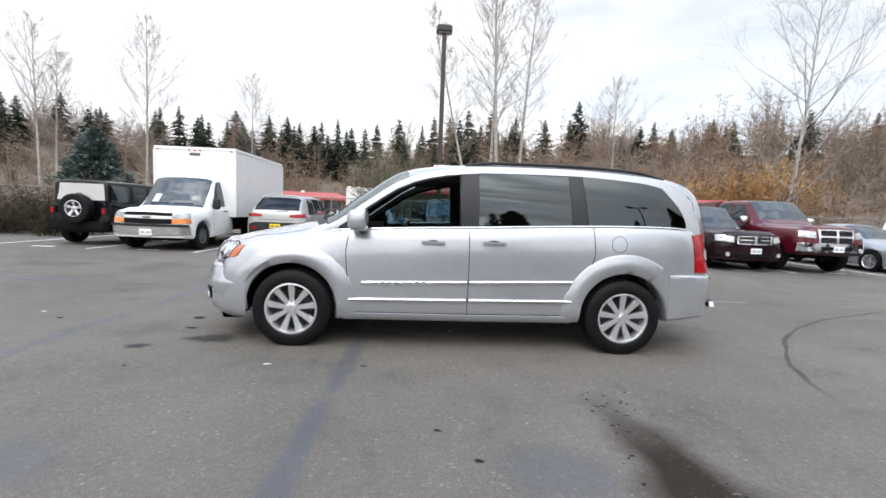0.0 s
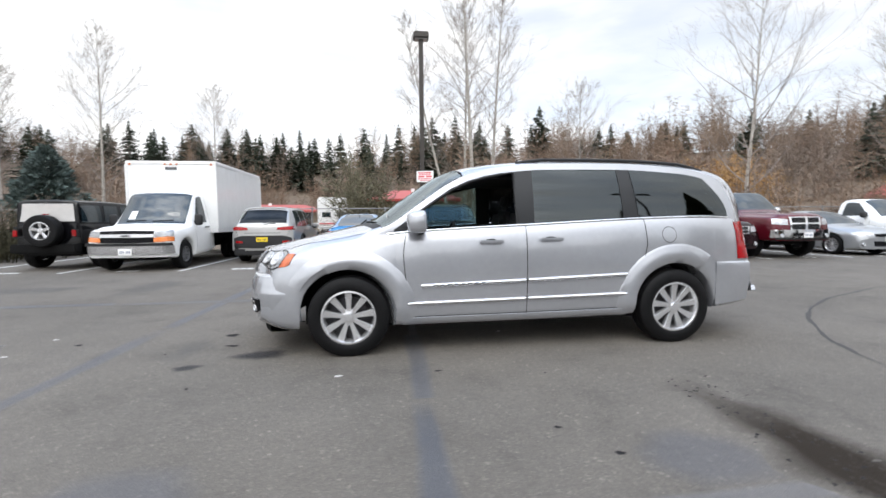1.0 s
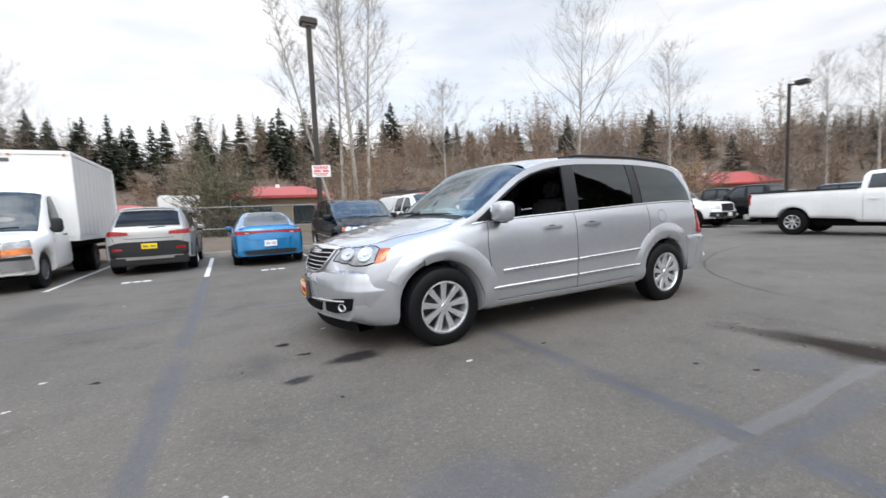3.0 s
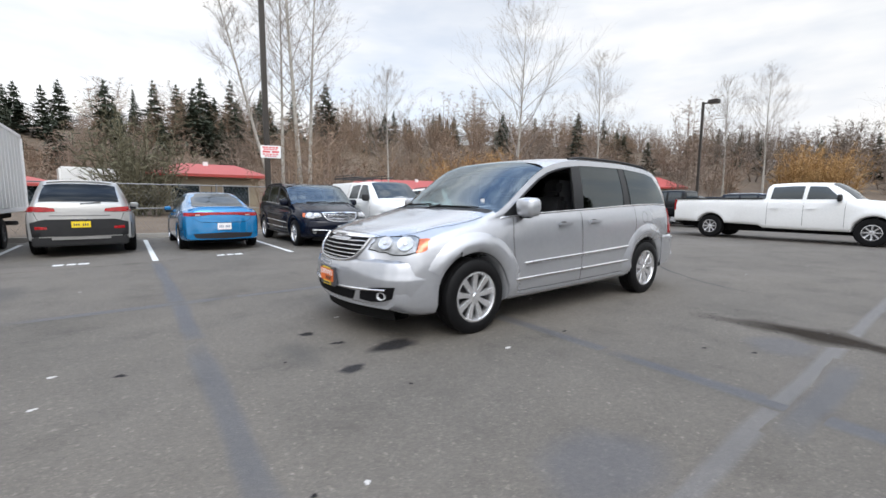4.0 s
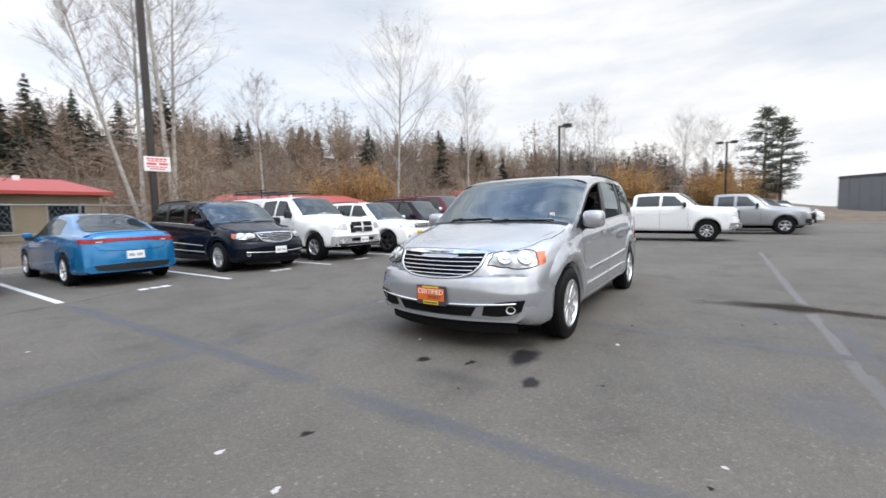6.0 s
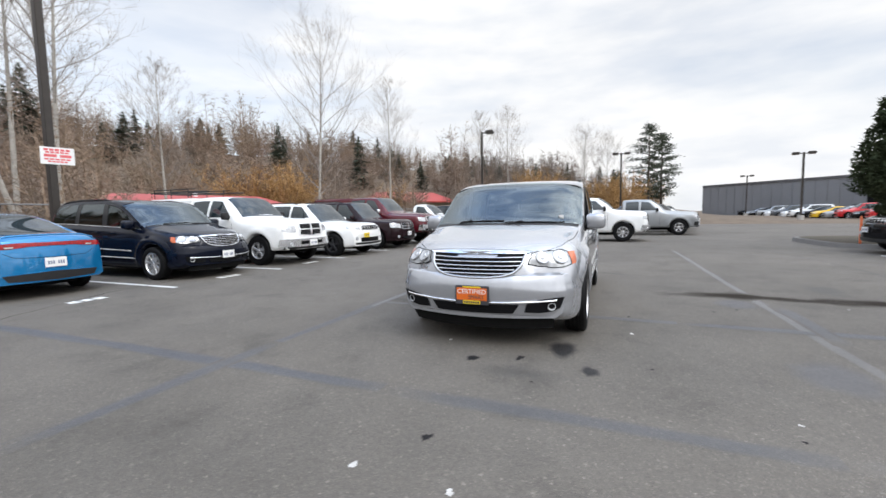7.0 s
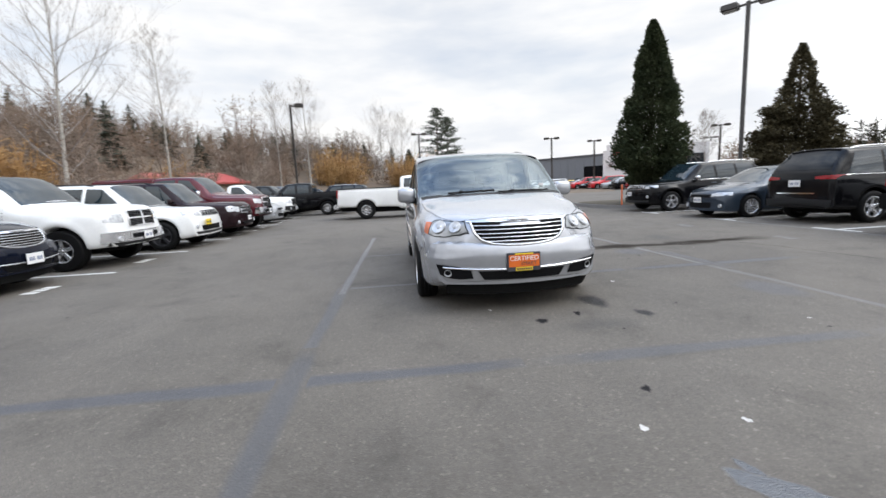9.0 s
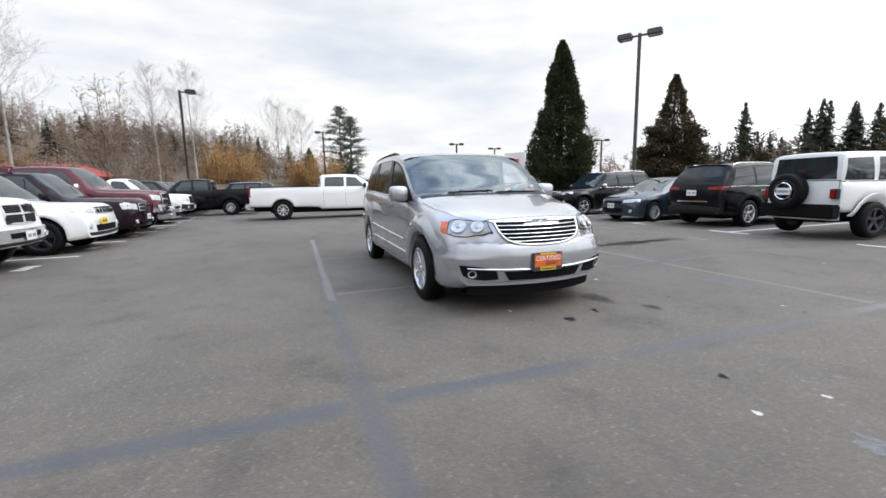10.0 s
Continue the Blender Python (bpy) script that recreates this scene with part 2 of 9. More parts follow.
def part(name, bm, material, parent, label="", sharp=40):
    me = bpy.data.meshes.new(name)
    bmesh.ops.recalc_face_normals(bm, faces=bm.faces)
    bm.to_mesh(me)
    bm.free()
    me.materials.append(material)
    me.shade_smooth()
    me.set_sharp_from_angle(angle=radians(sharp))
    ob = new(name, me)
    if parent is not None:
        ob.parent = parent
    if label:
        ob["label"] = label
    return ob


def empty(name, m, label, category, group="", kind=""):
    ob = new(name)
    ob.matrix_world = m
    return tagged(ob, label, category, group, kind)


def block(bm, x0, x1, y0, y1, z0, z1, bevel=0.0, m=None):
    """Adds a bevelled box to a bmesh."""
    vs = bmesh.ops.create_cube(bm, size=1)["verts"]
    for v in vs:
        v.co = Vector(((x0 + x1) / 2 + v.co.x * (x1 - x0), (y0 + y1) / 2 + v.co.y * (y1 - y0), (z0 + z1) / 2 + v.co.z * (z1 - z0)))
    if bevel:
        es = list({e for v in vs for e in v.link_edges})
        vs = [g for g in bmesh.ops.bevel(bm, geom=es, offset=bevel, segments=2, affect="EDGES")["verts"]]
    if m is not None:
        bmesh.ops.transform(bm, matrix=m, verts=list({v for v in vs}))
    return vs


def boxed(name, dims, material, parent, label="", bevel=0.01, m=None):
    bm = bmesh.new()
    block(bm, *dims, bevel=bevel)
    if m is not None:
        bmesh.ops.transform(bm, matrix=m, verts=bm.verts[:])
    return part(name, bm, material, parent, label)


def tube(points, radii, sides=8, cap=True):
    """Verts and faces of a tube along points."""
    vs, fs = [], []
    n = len(points)
    for i, p in enumerate(points):
        p = Vector(p)
        d = (Vector(points[min(i + 1, n - 1)]) - Vector(points[max(i - 1, 0)])).normalized()
        a = d.cross(Vector((0, 0, 1)) if abs(d.z) < 0.9 else Vector((1, 0, 0))).normalized()
        b = d.cross(a)
        for k in range(sides):
            t = 2 * math.pi * k / sides
            vs.append(p + radii[i] * (math.cos(t) * a + math.sin(t) * b))
    for i in range(n - 1):
        for k in range(sides):
            k2 = (k + 1) % sides
            fs.append((i * sides + k, i * sides + k2, (i + 1) * sides + k2, (i + 1) * sides + k))
    if cap:
        fs.append(tuple(range(sides - 1, -1, -1)))
        fs.append(tuple((n - 1) * sides + k for k in range(sides)))
    return vs, fs


def merge(*pieces):
    vs, fs = [], []
    for v, f in pieces:
        o = len(vs)
        vs.extend(v)
        fs.extend(tuple(i + o for i in g) for g in f)
    return vs, fs


def lathe(profile, sides=40, closed=False):
    """Turns a profile of (r, y) round the y axis."""
    vs, fs = [], []
    n = len(profile)
    for k in range(sides):
        t = 2 * math.pi * k / sides
        vs.extend((r * math.cos(t), y, r * math.sin(t)) for r, y in profile)
    for k in range(sides):
        k2 = (k + 1) % sides
        for i in range(n if closed else n - 1):
            j = (i + 1) % n
            fs.append((k * n + i, k * n + j, k2 * n + j, k2 * n + i))
    return vs, fs


def curve(knots):
    """A smooth function through knots that never overshoots."""
    xs, ys = [k[0] for k in knots], [k[1] for k in knots]
    n = len(xs)
    d = [(ys[i + 1] - ys[i]) / (xs[i + 1] - xs[i]) for i in range(n - 1)]
    m = [d[0]] + [0 if d[i - 1] * d[i] <= 0 else 2 * d[i - 1] * d[i] / (d[i - 1] + d[i]) for i in range(1, n - 1)] + [d[-1]]

    def f(x):
        if x <= xs[0]:
            return ys[0]
        if x >= xs[-1]:
            return ys[-1]
        i = next(k for k in range(n - 1) if x <= xs[k + 1])
        h = xs[i + 1] - xs[i]
        t = (x - xs[i]) / h
        return ((2 * t**3 - 3 * t**2 + 1) * ys[i] + (t**3 - 2 * t**2 + t) * h * m[i] + (3 * t**2 - 2 * t**3) * ys[i + 1] + (t**3 - t**2) * h * m[i + 1])
    return f


def resample(pts, n):
    d = [0]
    for a, b in zip(pts, pts[1:]):
        d.append(d[-1] + math.dist(a, b))
    out = []
    for k in range(n):
        s = d[-1] * k / (n - 1)
        i = next((j for j in range(len(pts) - 1) if s <= d[j + 1] + 1e-9), len(pts) - 2)
        t = (s - d[i]) / max(d[i + 1] - d[i], 1e-9)
        out.append(tuple(a + (b - a) * t for a, b in zip(pts[i], pts[i + 1])))
    return out


# ---- vehicles ----
BELT, RAIL, TOP = 10, 15, 21


class Car:
    """A vehicle lofted from its side, plan and roof lines. Nose towards -x, origin on the ground under its middle."""

    def __init__(s, name, label, category, spec, paint, m, group="", under=UNDER, step=0.07, hollow=None):
        s.sp, s.L = spec, spec["L"]
        s.c = {k: curve(spec[k]) for k in ("top", "rail", "belt", "half", "roofw", "bot")}
        s.bowf = curve(spec["bow"])
        s.sh = spec.get("shoulder", 0.065)
        s.root = empty(name, m, label, category, group)
        s.paint = paint
        us = set(round(s.L * k / int(s.L / step), 4) for k in range(int(s.L / step) + 1))
        us |= {k[0] for k in spec["top"]}
        for ua in spec["axles"]:
            R = spec["arch"]
            for k in range(0, 25):
                us.add(round(s.centre(ua - R * 1.02 * math.cos(math.pi * k / 24)), 4))
        us = sorted(us)
        us = [u for i, u in enumerate(us) if i == 0 or u - us[i - 1] > 0.004]
        s.us = us
        verts, faces, idx, skipped = [], [], [], []
        n = 2 * TOP + 1
        for u in us:
            row = s.section(u)
            verts += [s.place(u, y, z) for y, z in row]
            verts += [s.place(u, -y, z) for y, z in reversed(row[1:-1])]
        n = 2 * TOP
        for i in range(len(us) - 1):
            for k in range(n):
                k2 = (k + 1) % n
                kk = k if k < TOP else n - 1 - k
                f = (i * n + k, (i + 1) * n + k, (i + 1) * n + k2, i * n + k2)
                if hollow and hollow((us[i] + us[i + 1]) / 2, kk):
                    skipped.append(f)
                    continue
                faces.append(f)
                idx.append(1 if kk == 0 else 0)
        # nose and tail: rows across the end, bowed like the rest
        cols = 14
        for base, u, flip in ((0, us[0], False), ((len(us) - 1) * n, us[-1], True)):
            row = s.section(u)
            grid = []
            for k in range(1, TOP):
                y, z = row[k]
                ids = [base + (n - k) % n]
                for j in range(1, cols):
                    verts.append(s.place(u, y * (2 * j / cols - 1), z))
                    ids.append(len(verts) - 1)
                grid.append(ids + [base + k])
            quads = [(g[j], g[j + 1], h[j + 1], h[j]) for g, h in zip(grid, grid[1:]) for j in range(cols)]
            quads += [(grid[-1][j], grid[-1][j + 1], base + TOP) for j in range(cols)]
            quads += [(grid[0][j + 1], grid[0][j], base) for j in range(cols)]
            for f in quads:
                faces.append(f if flip else f[::-1])
                idx.append(0)
        s.tree = BVHTree.FromPolygons([Vector(v) for v in verts], faces + skipped)
        s.body = mesh_ob("body", verts, faces, [paint, under], s.root, "", 45, idx)
        x0, x1 = spec["axles"][0], spec["axles"][-1]
        boxed("underbody", (x0 - s.L / 2 - 0.45, x1 - s.L / 2 + 0.5, -0.58, 0.58, spec.get("clear", 0.2), spec["hub"] + 0.35), UNDER, s.root, "black underbody", 0.03)

    def bow(s, u):
        return s.bowf(u)

    def centre(s, x):
        """The station whose side lies at x."""
        u = x
        for _ in range(12):
            u = x - s.bow(u)
        return min(max(u, 0.001), s.L - 0.001)

    def place(s, u, y, z):
        w = s.c["half"](u + s.bow(u))
        chin = s.sp.get("chin", 0.0) * math.exp(-((z - 0.47) / 0.15) ** 2 - (u / 0.22) ** 2)
        return (u + s.bow(u) * min(1.0, (abs(y) / w)) ** 2 - chin - s.L / 2, y, z)

    def section(s, u):
        xs = u + s.bow(u)
        zb, zt, zr, zl = s.c["bot"](xs), s.c["top"](u), s.c["rail"](xs), s.c["belt"](xs)
        w, wr = s.c["half"](xs), s.c["roofw"](xs)
        H = zl - zb
        sh = s.sh
        p = [(0, zb), (w - 0.25, zb), (w - 0.075, zb), (w - 0.035, zb + 0.03), (w - 0.016, zb + 0.1 * H + 0.02), (w - 0.006, zb + 0.3 * H),
             (w, zb + 0.5 * H), (w - 0.004, zb + 0.7 * H), (w - 0.25 * sh, zb + 0.86 * H), (w - 0.58 * sh, zb + 0.95 * H), (w - sh, zl)]
        for k in range(1, 6):
            v = k / 5
            p.append((w - sh + (wr - w + sh) * v + 0.02 * math.sin(math.pi * v) * min(1, (zr - zl) / 0.3), zl + (zr - zl) * v))
        c = zt - zr
        k = s.sp.get("crease", 0.0) * (1.0 if xs < s.sp.get("crease_end", 0) else 0.0)
        p += [(wr - 0.03, zr + 0.35 * c - k), (wr - 0.09, zr + 0.6 * c - k), (wr * 0.75, zr + 0.8 * c), (wr * 0.5, zr + 0.93 * c), (wr * 0.25, zr + 0.985 * c), (0, zt)]
        R, hub = s.sp["arch"], s.sp["hub"]
        for ua in s.sp["axles"]:
            d = abs(xs - ua)
            if d < R * 1.6:
                za = hub + math.sqrt(max(R * R - d * d, 0)) if d < R else zb
                if za > zb:
                    hi = p[8][1]
                    p = [(y, za + (z - zb) * (hi - za) / (hi - zb) if z < hi and i < 9 else z) for i, (y, z) in enumerate(p)]
                fl = s.sp.get("flare", 0.02)
                q = []
                for i, (y, z) in enumerate(p):
                    if 2 <= i <= 9:
                        r = math.hypot(xs - ua, z - hub)
                        y += fl * math.exp(-((max(r - R, 0) / s.sp.get("flare_w", 0.1)) ** 4))
                    q.append((y, z))
                p = q
        return p

    def side(s, x, v, sign=-1, off=0.0):
        """A point of the side glazing: x along the side, v from the belt (0) to the roof rail (1)."""
        u = s.centre(x)
        p = s.section(u)
        t = min(max(v, 0), 1) * 5
        k = min(int(t), 4)
        (y0, z0), (y1, z1) = p[BELT + k], p[BELT + k + 1]
        y, z = y0 + (y1 - y0) * (t - k), z0 + (z1 - z0) * (t - k)
        q = s.place(u, y + off, z)
        return (q[0], sign * q[1], q[2])

    def hit(s, axis, a, b):
        h = s.L / 2
        if axis == "L":
            o, d = Vector((a - h, -3, b)), Vector((0, 1, 0))
        elif axis == "R":
            o, d = Vector((a - h, 3, b)), Vector((0, -1, 0))
        elif axis == "F":
            o, d = Vector((-h - 2, a, b)), Vector((1, 0, 0))
        elif axis == "B":
            o, d = Vector((h + 2, a, b)), Vector((-1, 0, 0))
        else:
            o, d = Vector((a - h, b, 5)), Vector((0, 0, -1))
        p, nrm, _, _ = s.tree.ray_cast(o, d)
        if p is None:
            p, nrm, _, _ = s.tree.find_nearest(o + d * (2.2 if axis in "LR" else 2.1))
        if nrm.dot(d) > 0:
            nrm = -nrm
        return p, (nrm - 0.5 * d).normalized() if nrm.dot(d) > -0.2 else nrm

    def patch(s, name, material, axis, low, high, off=0.004, thick=0.012, n=14, m=4, parent=None, label="", near=False, sharp=50):
        """A panel laid on the body between two outlines, with its edge turned in."""
        lo, hi = resample(low, n), resample(high, n)
        vs, fs = [], []
        for j in range(m):
            for a, b in zip(lo, hi):
                q = [a[k] + (b[k] - a[k]) * j / (m - 1) for k in range(len(a))]
                if near:
                    p, nr, _, _ = s.tree.find_nearest(Vector((q[0] - s.L / 2, q[1], q[2])))
                    if nr.dot(p - Vector((0, 0, 0.8))) < 0:
                        nr = -nr
                else:
                    p, nr = s.hit(axis, *q)
                vs.append(p + nr * off)
        back = [v.copy() for v in vs]
        nrm = []
        for j in range(m):
            for i in range(n):
                a = vs[j * n + min(i + 1, n - 1)] - vs[j * n + max(i - 1, 0)]
                b = vs[min(j + 1, m - 1) * n + i] - vs[max(j - 1, 0) * n + i]
                c = a.cross(b)
                nrm.append(c.normalized() if c.length > 1e-9 else Vector((0, 0, 1)))
        centre = sum(vs, Vector()) / len(vs)
        out = sum(nrm, Vector())
        sgn = 1 if out.dot(centre - Vector((centre.x * 0.6, 0, 0.9))) > 0 else -1
        for j in range(m - 1):
            for i in range(n - 1):
                q = (j * n + i, j * n + i + 1, (j + 1) * n + i + 1, (j + 1) * n + i)
                fs.append(q if sgn > 0 else q[::-1])
        edge = list(range(n)) + [j * n + n - 1 for j in range(1, m)] + [(m - 1) * n + i for i in range(n - 2, -1, -1)] + [j * n for j in range(m - 2, 0, -1)]
        o = len(vs)
        vs += [vs[e] - nrm[e] * sgn * thick for e in edge]
        for k in range(len(edge)):
            k2 = (k + 1) % len(edge)
            q = (edge[k], o + k, o + k2, edge[k2])
            fs.append(q if sgn > 0 else q[::-1])
        return mesh_ob(name, vs, fs, material, parent or s.root, label, sharp)

    def both(s, name, material, low, high, **kw):
        """The same panel on both flanks; outlines in (x, z)."""
        a = s.patch(name, material, "L", low, high, **kw)
        b = s.patch(name, material, "R", low, high, **kw)
        return a, b

    def pair(s, name, material, low, high, **kw):
        """The same panel left and right at nose or tail; outlines as points near the body."""
        a = s.patch(name, material, "N", [(x, -y, z) for x, y, z in low], [(x, -y, z) for x, y, z in high], near=True, **kw)
        b = s.patch(name, material, "N", low, high, near=True, **kw)
        return a, b

    def wheels(s, kind, track, dual=False):
        for i, ua in enumerate(s.sp["axles"]):
            for sign in (-1, 1):
                put_wheel(s.root, kind, (ua - s.L / 2, sign * track, s.sp["hub"]), sign)

    def plate(s, axis, y, z, mats, w=0.305, h=0.16, bars=2, lean=0.0, out=0.012):
        p, nr = s.hit(axis, y, z)
        sg = -1 if axis == "F" else 1
        x = p.x + sg * out
        ob = boxed("number_plate", (x - 0.006, x + 0.006, y - w / 2, y + w / 2, z - h / 2, z + h / 2), mats[0], s.root, "", 0.003)
        bm = bmesh.new()
        xo = x + sg * 0.008
        step = w * 0.8 / 7
        for k in range(7):
            if k == 3:
                continue
            c = y - w * 0.4 + (k + 0.5) * step
            block(bm, xo - 0.002, xo + 0.002, c - step * 0.28, c + step * 0.28, z - h * 0.2, z + h * 0.16)
        part("print", bm, mats[1], ob)
        return ob

    def mirrors(s, x, z, material, y=None, size=(0.10, 0.22, 0.17), glass=True):
        for sg in (-1, 1):
            p, _ = s.hit("L" if sg < 0 else "R", x, z)
            yy = abs(p.y)
            bm = bmesh.new()
            bmesh.ops.create_uvsphere(bm, u_segments=16, v_segments=10, radius=0.5)
            for v in bm.verts:
                c = v.co
                k = [math.copysign(abs(t * 2) ** 0.55 / 2, t) for t in c]
                v.co = Vector((x - s.L / 2 + k[0] * size[0] * (1.25 if k[0] < 0 else 0.5), sg * (yy + size[1] / 2 + 0.0) + k[1] * size[1], z + 0.09 + k[2] * size[2]))
            ob = part("door_mirror", bm, material, s.root)
            bm = bmesh.new()
            block(bm, x - s.L / 2 - 0.03, x - s.L / 2 + 0.03, min(sg * (yy - 0.03), sg * (yy + 0.14)), max(sg * (yy - 0.03), sg * (yy + 0.14)), z - 0.02, z + 0.05, 0.01)
            part("mirror_arm", bm, PLASTIC, ob)

    def handles(s, spots, material):
        for x, z in spots:
            for ax, sg in (("L", -1), ("R", 1)):
                p, _ = s.hit(ax, x, z)
                bm = bmesh.new()
                y = p.y + sg * 0.03
                block(bm, x - s.L / 2 - 0.11, x - s.L / 2 + 0.11, y - 0.012, y + 0.012, z - 0.016, z + 0.016, 0.008)
                for dx in (-0.09, 0.07):
                    block(bm, x - s.L / 2 + dx, x - s.L / 2 + dx + 0.03, min(p.y, y), max(p.y, y), z - 0.012, z + 0.012)
                part("door_handle", bm, material, s.root)


WHEELS = {}


def wheel_meshes(kind):
    """Tyre, rim and brake disc meshes for a kind: (radius, rim radius, width, spokes, style, rim material)."""
    if kind in WHEELS:
        return WHEELS[kind]
    R, rr, wd, count, style, mat = kind
    h = wd / 2
    prof = [(rr - 0.012, -h * 0.80), (rr + 0.006, -h * 0.97), (rr + 0.3 * (R - rr), -h * 1.04), (R - 0.028, -h * 0.95), (R - 0.008, -h * 0.80), (R - 0.001, -h * 0.55),
            (R, -h * 0.42), (R - 0.009, -h * 0.40), (R - 0.009, -h * 0.33), (R, -h * 0.31), (R, -h * 0.05), (R - 0.009, -h * 0.03), (R - 0.009, h * 0.03), (R, h * 0.05), (R, h * 0.31),
            (R - 0.009, h * 0.33), (R - 0.009, h * 0.40), (R, h * 0.42), (R - 0.001, h * 0.55), (R - 0.008, h * 0.8), (R - 0.028, h * 0.95), (rr + 0.3 * (R - rr), h * 1.04), (rr + 0.006, h * 0.97), (rr - 0.012, h * 0.8)]
    seg = 48 if style == "pairs" else 28
    tv, tf = lathe(prof, seg)
    lip = [(rr + 0.004, -h * 0.84), (rr + 0.004, -h * 0.95), (rr - 0.012, -h * 0.97), (rr - 0.02, -h * 0.86), (rr - 0.03, -h * 0.2), (rr - 0.03, h * 0.8), (rr, h * 0.84)]
    pieces = [lathe(lip, seg)]
    face, root_y = -h * 0.80, -h * 0.66
    # spokes: tapered bars from the hub to the lip
    for k in range(count):
        a = 2 * math.pi * k / count + math.pi / 2
        if style == "pairs":
            a += 0.0
        w0, w1 = (0.036, 0.066) if style == "pairs" else (0.036, 0.054) if style == "ten" else (0.05, 0.085) if style == "five" else (0.045, 0.05)
        ca, sa = math.cos(a), math.sin(a)
        vs = []
        for r, w, yf, yb in ((0.045, w0, root_y - 0.01, root_y + 0.03), (rr * 0.55, (w0 + w1) / 2, face + 0.004, face + 0.04), (rr - 0.012, w1, face - 0.006, face + 0.035)):
            for t, y in ((-w / 2, yb), (-w / 2 * 0.97, yf + 0.004), (-w / 2 * 0.86, yf), (w / 2 * 0.86, yf), (w / 2 * 0.97, yf + 0.004), (w / 2, yb)):
                vs.append((r * ca - t * sa, y, r * sa + t * ca))
        fs = [(i * 6 + j, i * 6 + j + 1, (i + 1) * 6 + j + 1, (i + 1) * 6 + j) for i in range(2) for j in range(5)]
        pieces.append((vs, fs))
    pieces.append(lathe([(0.0, root_y - 0.022), (0.03, root_y - 0.022), (0.036, root_y - 0.014), (0.075, root_y - 0.006), (0.08, root_y + 0.04)], 24))
    for k in range(5):
        a = 2 * math.pi * k / 5 + 0.3
        if style == "pairs":
            continue
        v, f = lathe([(0, root_y - 0.018), (0.009, root_y - 0.018), (0.011, root_y)], 6)
        pieces.append(([(x + 0.055 * math.cos(a), y, z + 0.055 * math.sin(a)) for x, y, z in v], f))
    rv, rf = merge(*pieces)
    # flat black discs stand for the shaded lug holes
    nv, nf = lathe([(0, root_y - 0.009), (0.0145, root_y - 0.009), (0.0145, root_y)], 10)
    bv, bf = merge(lathe([(0.0, -0.012), (rr * 0.72, -0.012), (rr * 0.72, 0.012), (0, 0.012)], 20), lathe([(0.0, 0.05), (rr - 0.03, 0.05)], 20))
    out = []
    for nm, v, f, mm in (("tyre", tv, tf, RUBBER), ("rim", rv, rf, mat), ("brake_disc", bv, bf, DARK_ALLOY)) + tuple(("lug_well", [(x + 0.057 * math.cos(a), y, z + 0.057 * math.sin(a)) for x, y, z in nv], nf, SEAM) for a in ([2 * math.pi * k / 5 + math.pi / 2 for k in range(5)] if style == "pairs" else [])):
        me = bpy.data.meshes.new(nm)
        me.from_pydata(v, [], f)
        me.materials.append(mm)
        bm = bmesh.new()
        bm.from_mesh(me)
        bmesh.ops.recalc_face_normals(bm, faces=bm.faces)
        bm.to_mesh(me)
        bm.free()
        me.shade_smooth()
        me.set_sharp_from_angle(angle=radians(35))
        out.append((nm, me))
    WHEELS[kind] = out
    return out


def put_wheel(root, kind, at, sign, turn=0.0):
    """A wheel under a vehicle; sign: -1 faces -y."""
    hub = None
    for nm, me in wheel_meshes(kind):
        ob = new("wheel" if nm == "tyre" else nm, me)
        if hub is None:
            hub = ob
            ob.parent = root
            ob.matrix_basis = pose(*at, 0, 0, (180 if sign > 0 else 0) + turn)
            # the tyre is the wheel's own mesh; rim and disc are its pieces
        else:
            ob.parent = hub
    return hub


W_VAN = (0.360, 0.235, 0.225, 9, "pairs", ALLOY)
W_CAR = (0.325, 0.215, 0.21, 10, "ten", ALLOY)
W_SUV = (0.365, 0.235, 0.245, 5, "five", ALLOY)
W_SUV_DARK = (0.375, 0.245, 0.25, 5, "five", DARK_ALLOY)
W_TRUCK = (0.405, 0.225, 0.265, 5, "five", ALLOY)
W_BRIGHT = (0.405, 0.225, 0.265, 8, "steel", ALLOY)
W_TALL = (0.435, 0.225, 0.27, 5, "five", ALLOY)
W_STEEL = (0.385, 0.205, 0.23, 8, "steel", GREY_PLASTIC)
W_JEEP = (0.41, 0.225, 0.27, 5, "five", ALLOY)
PLATE_MATS = (SIGN_WHITE, PLATE_INK)

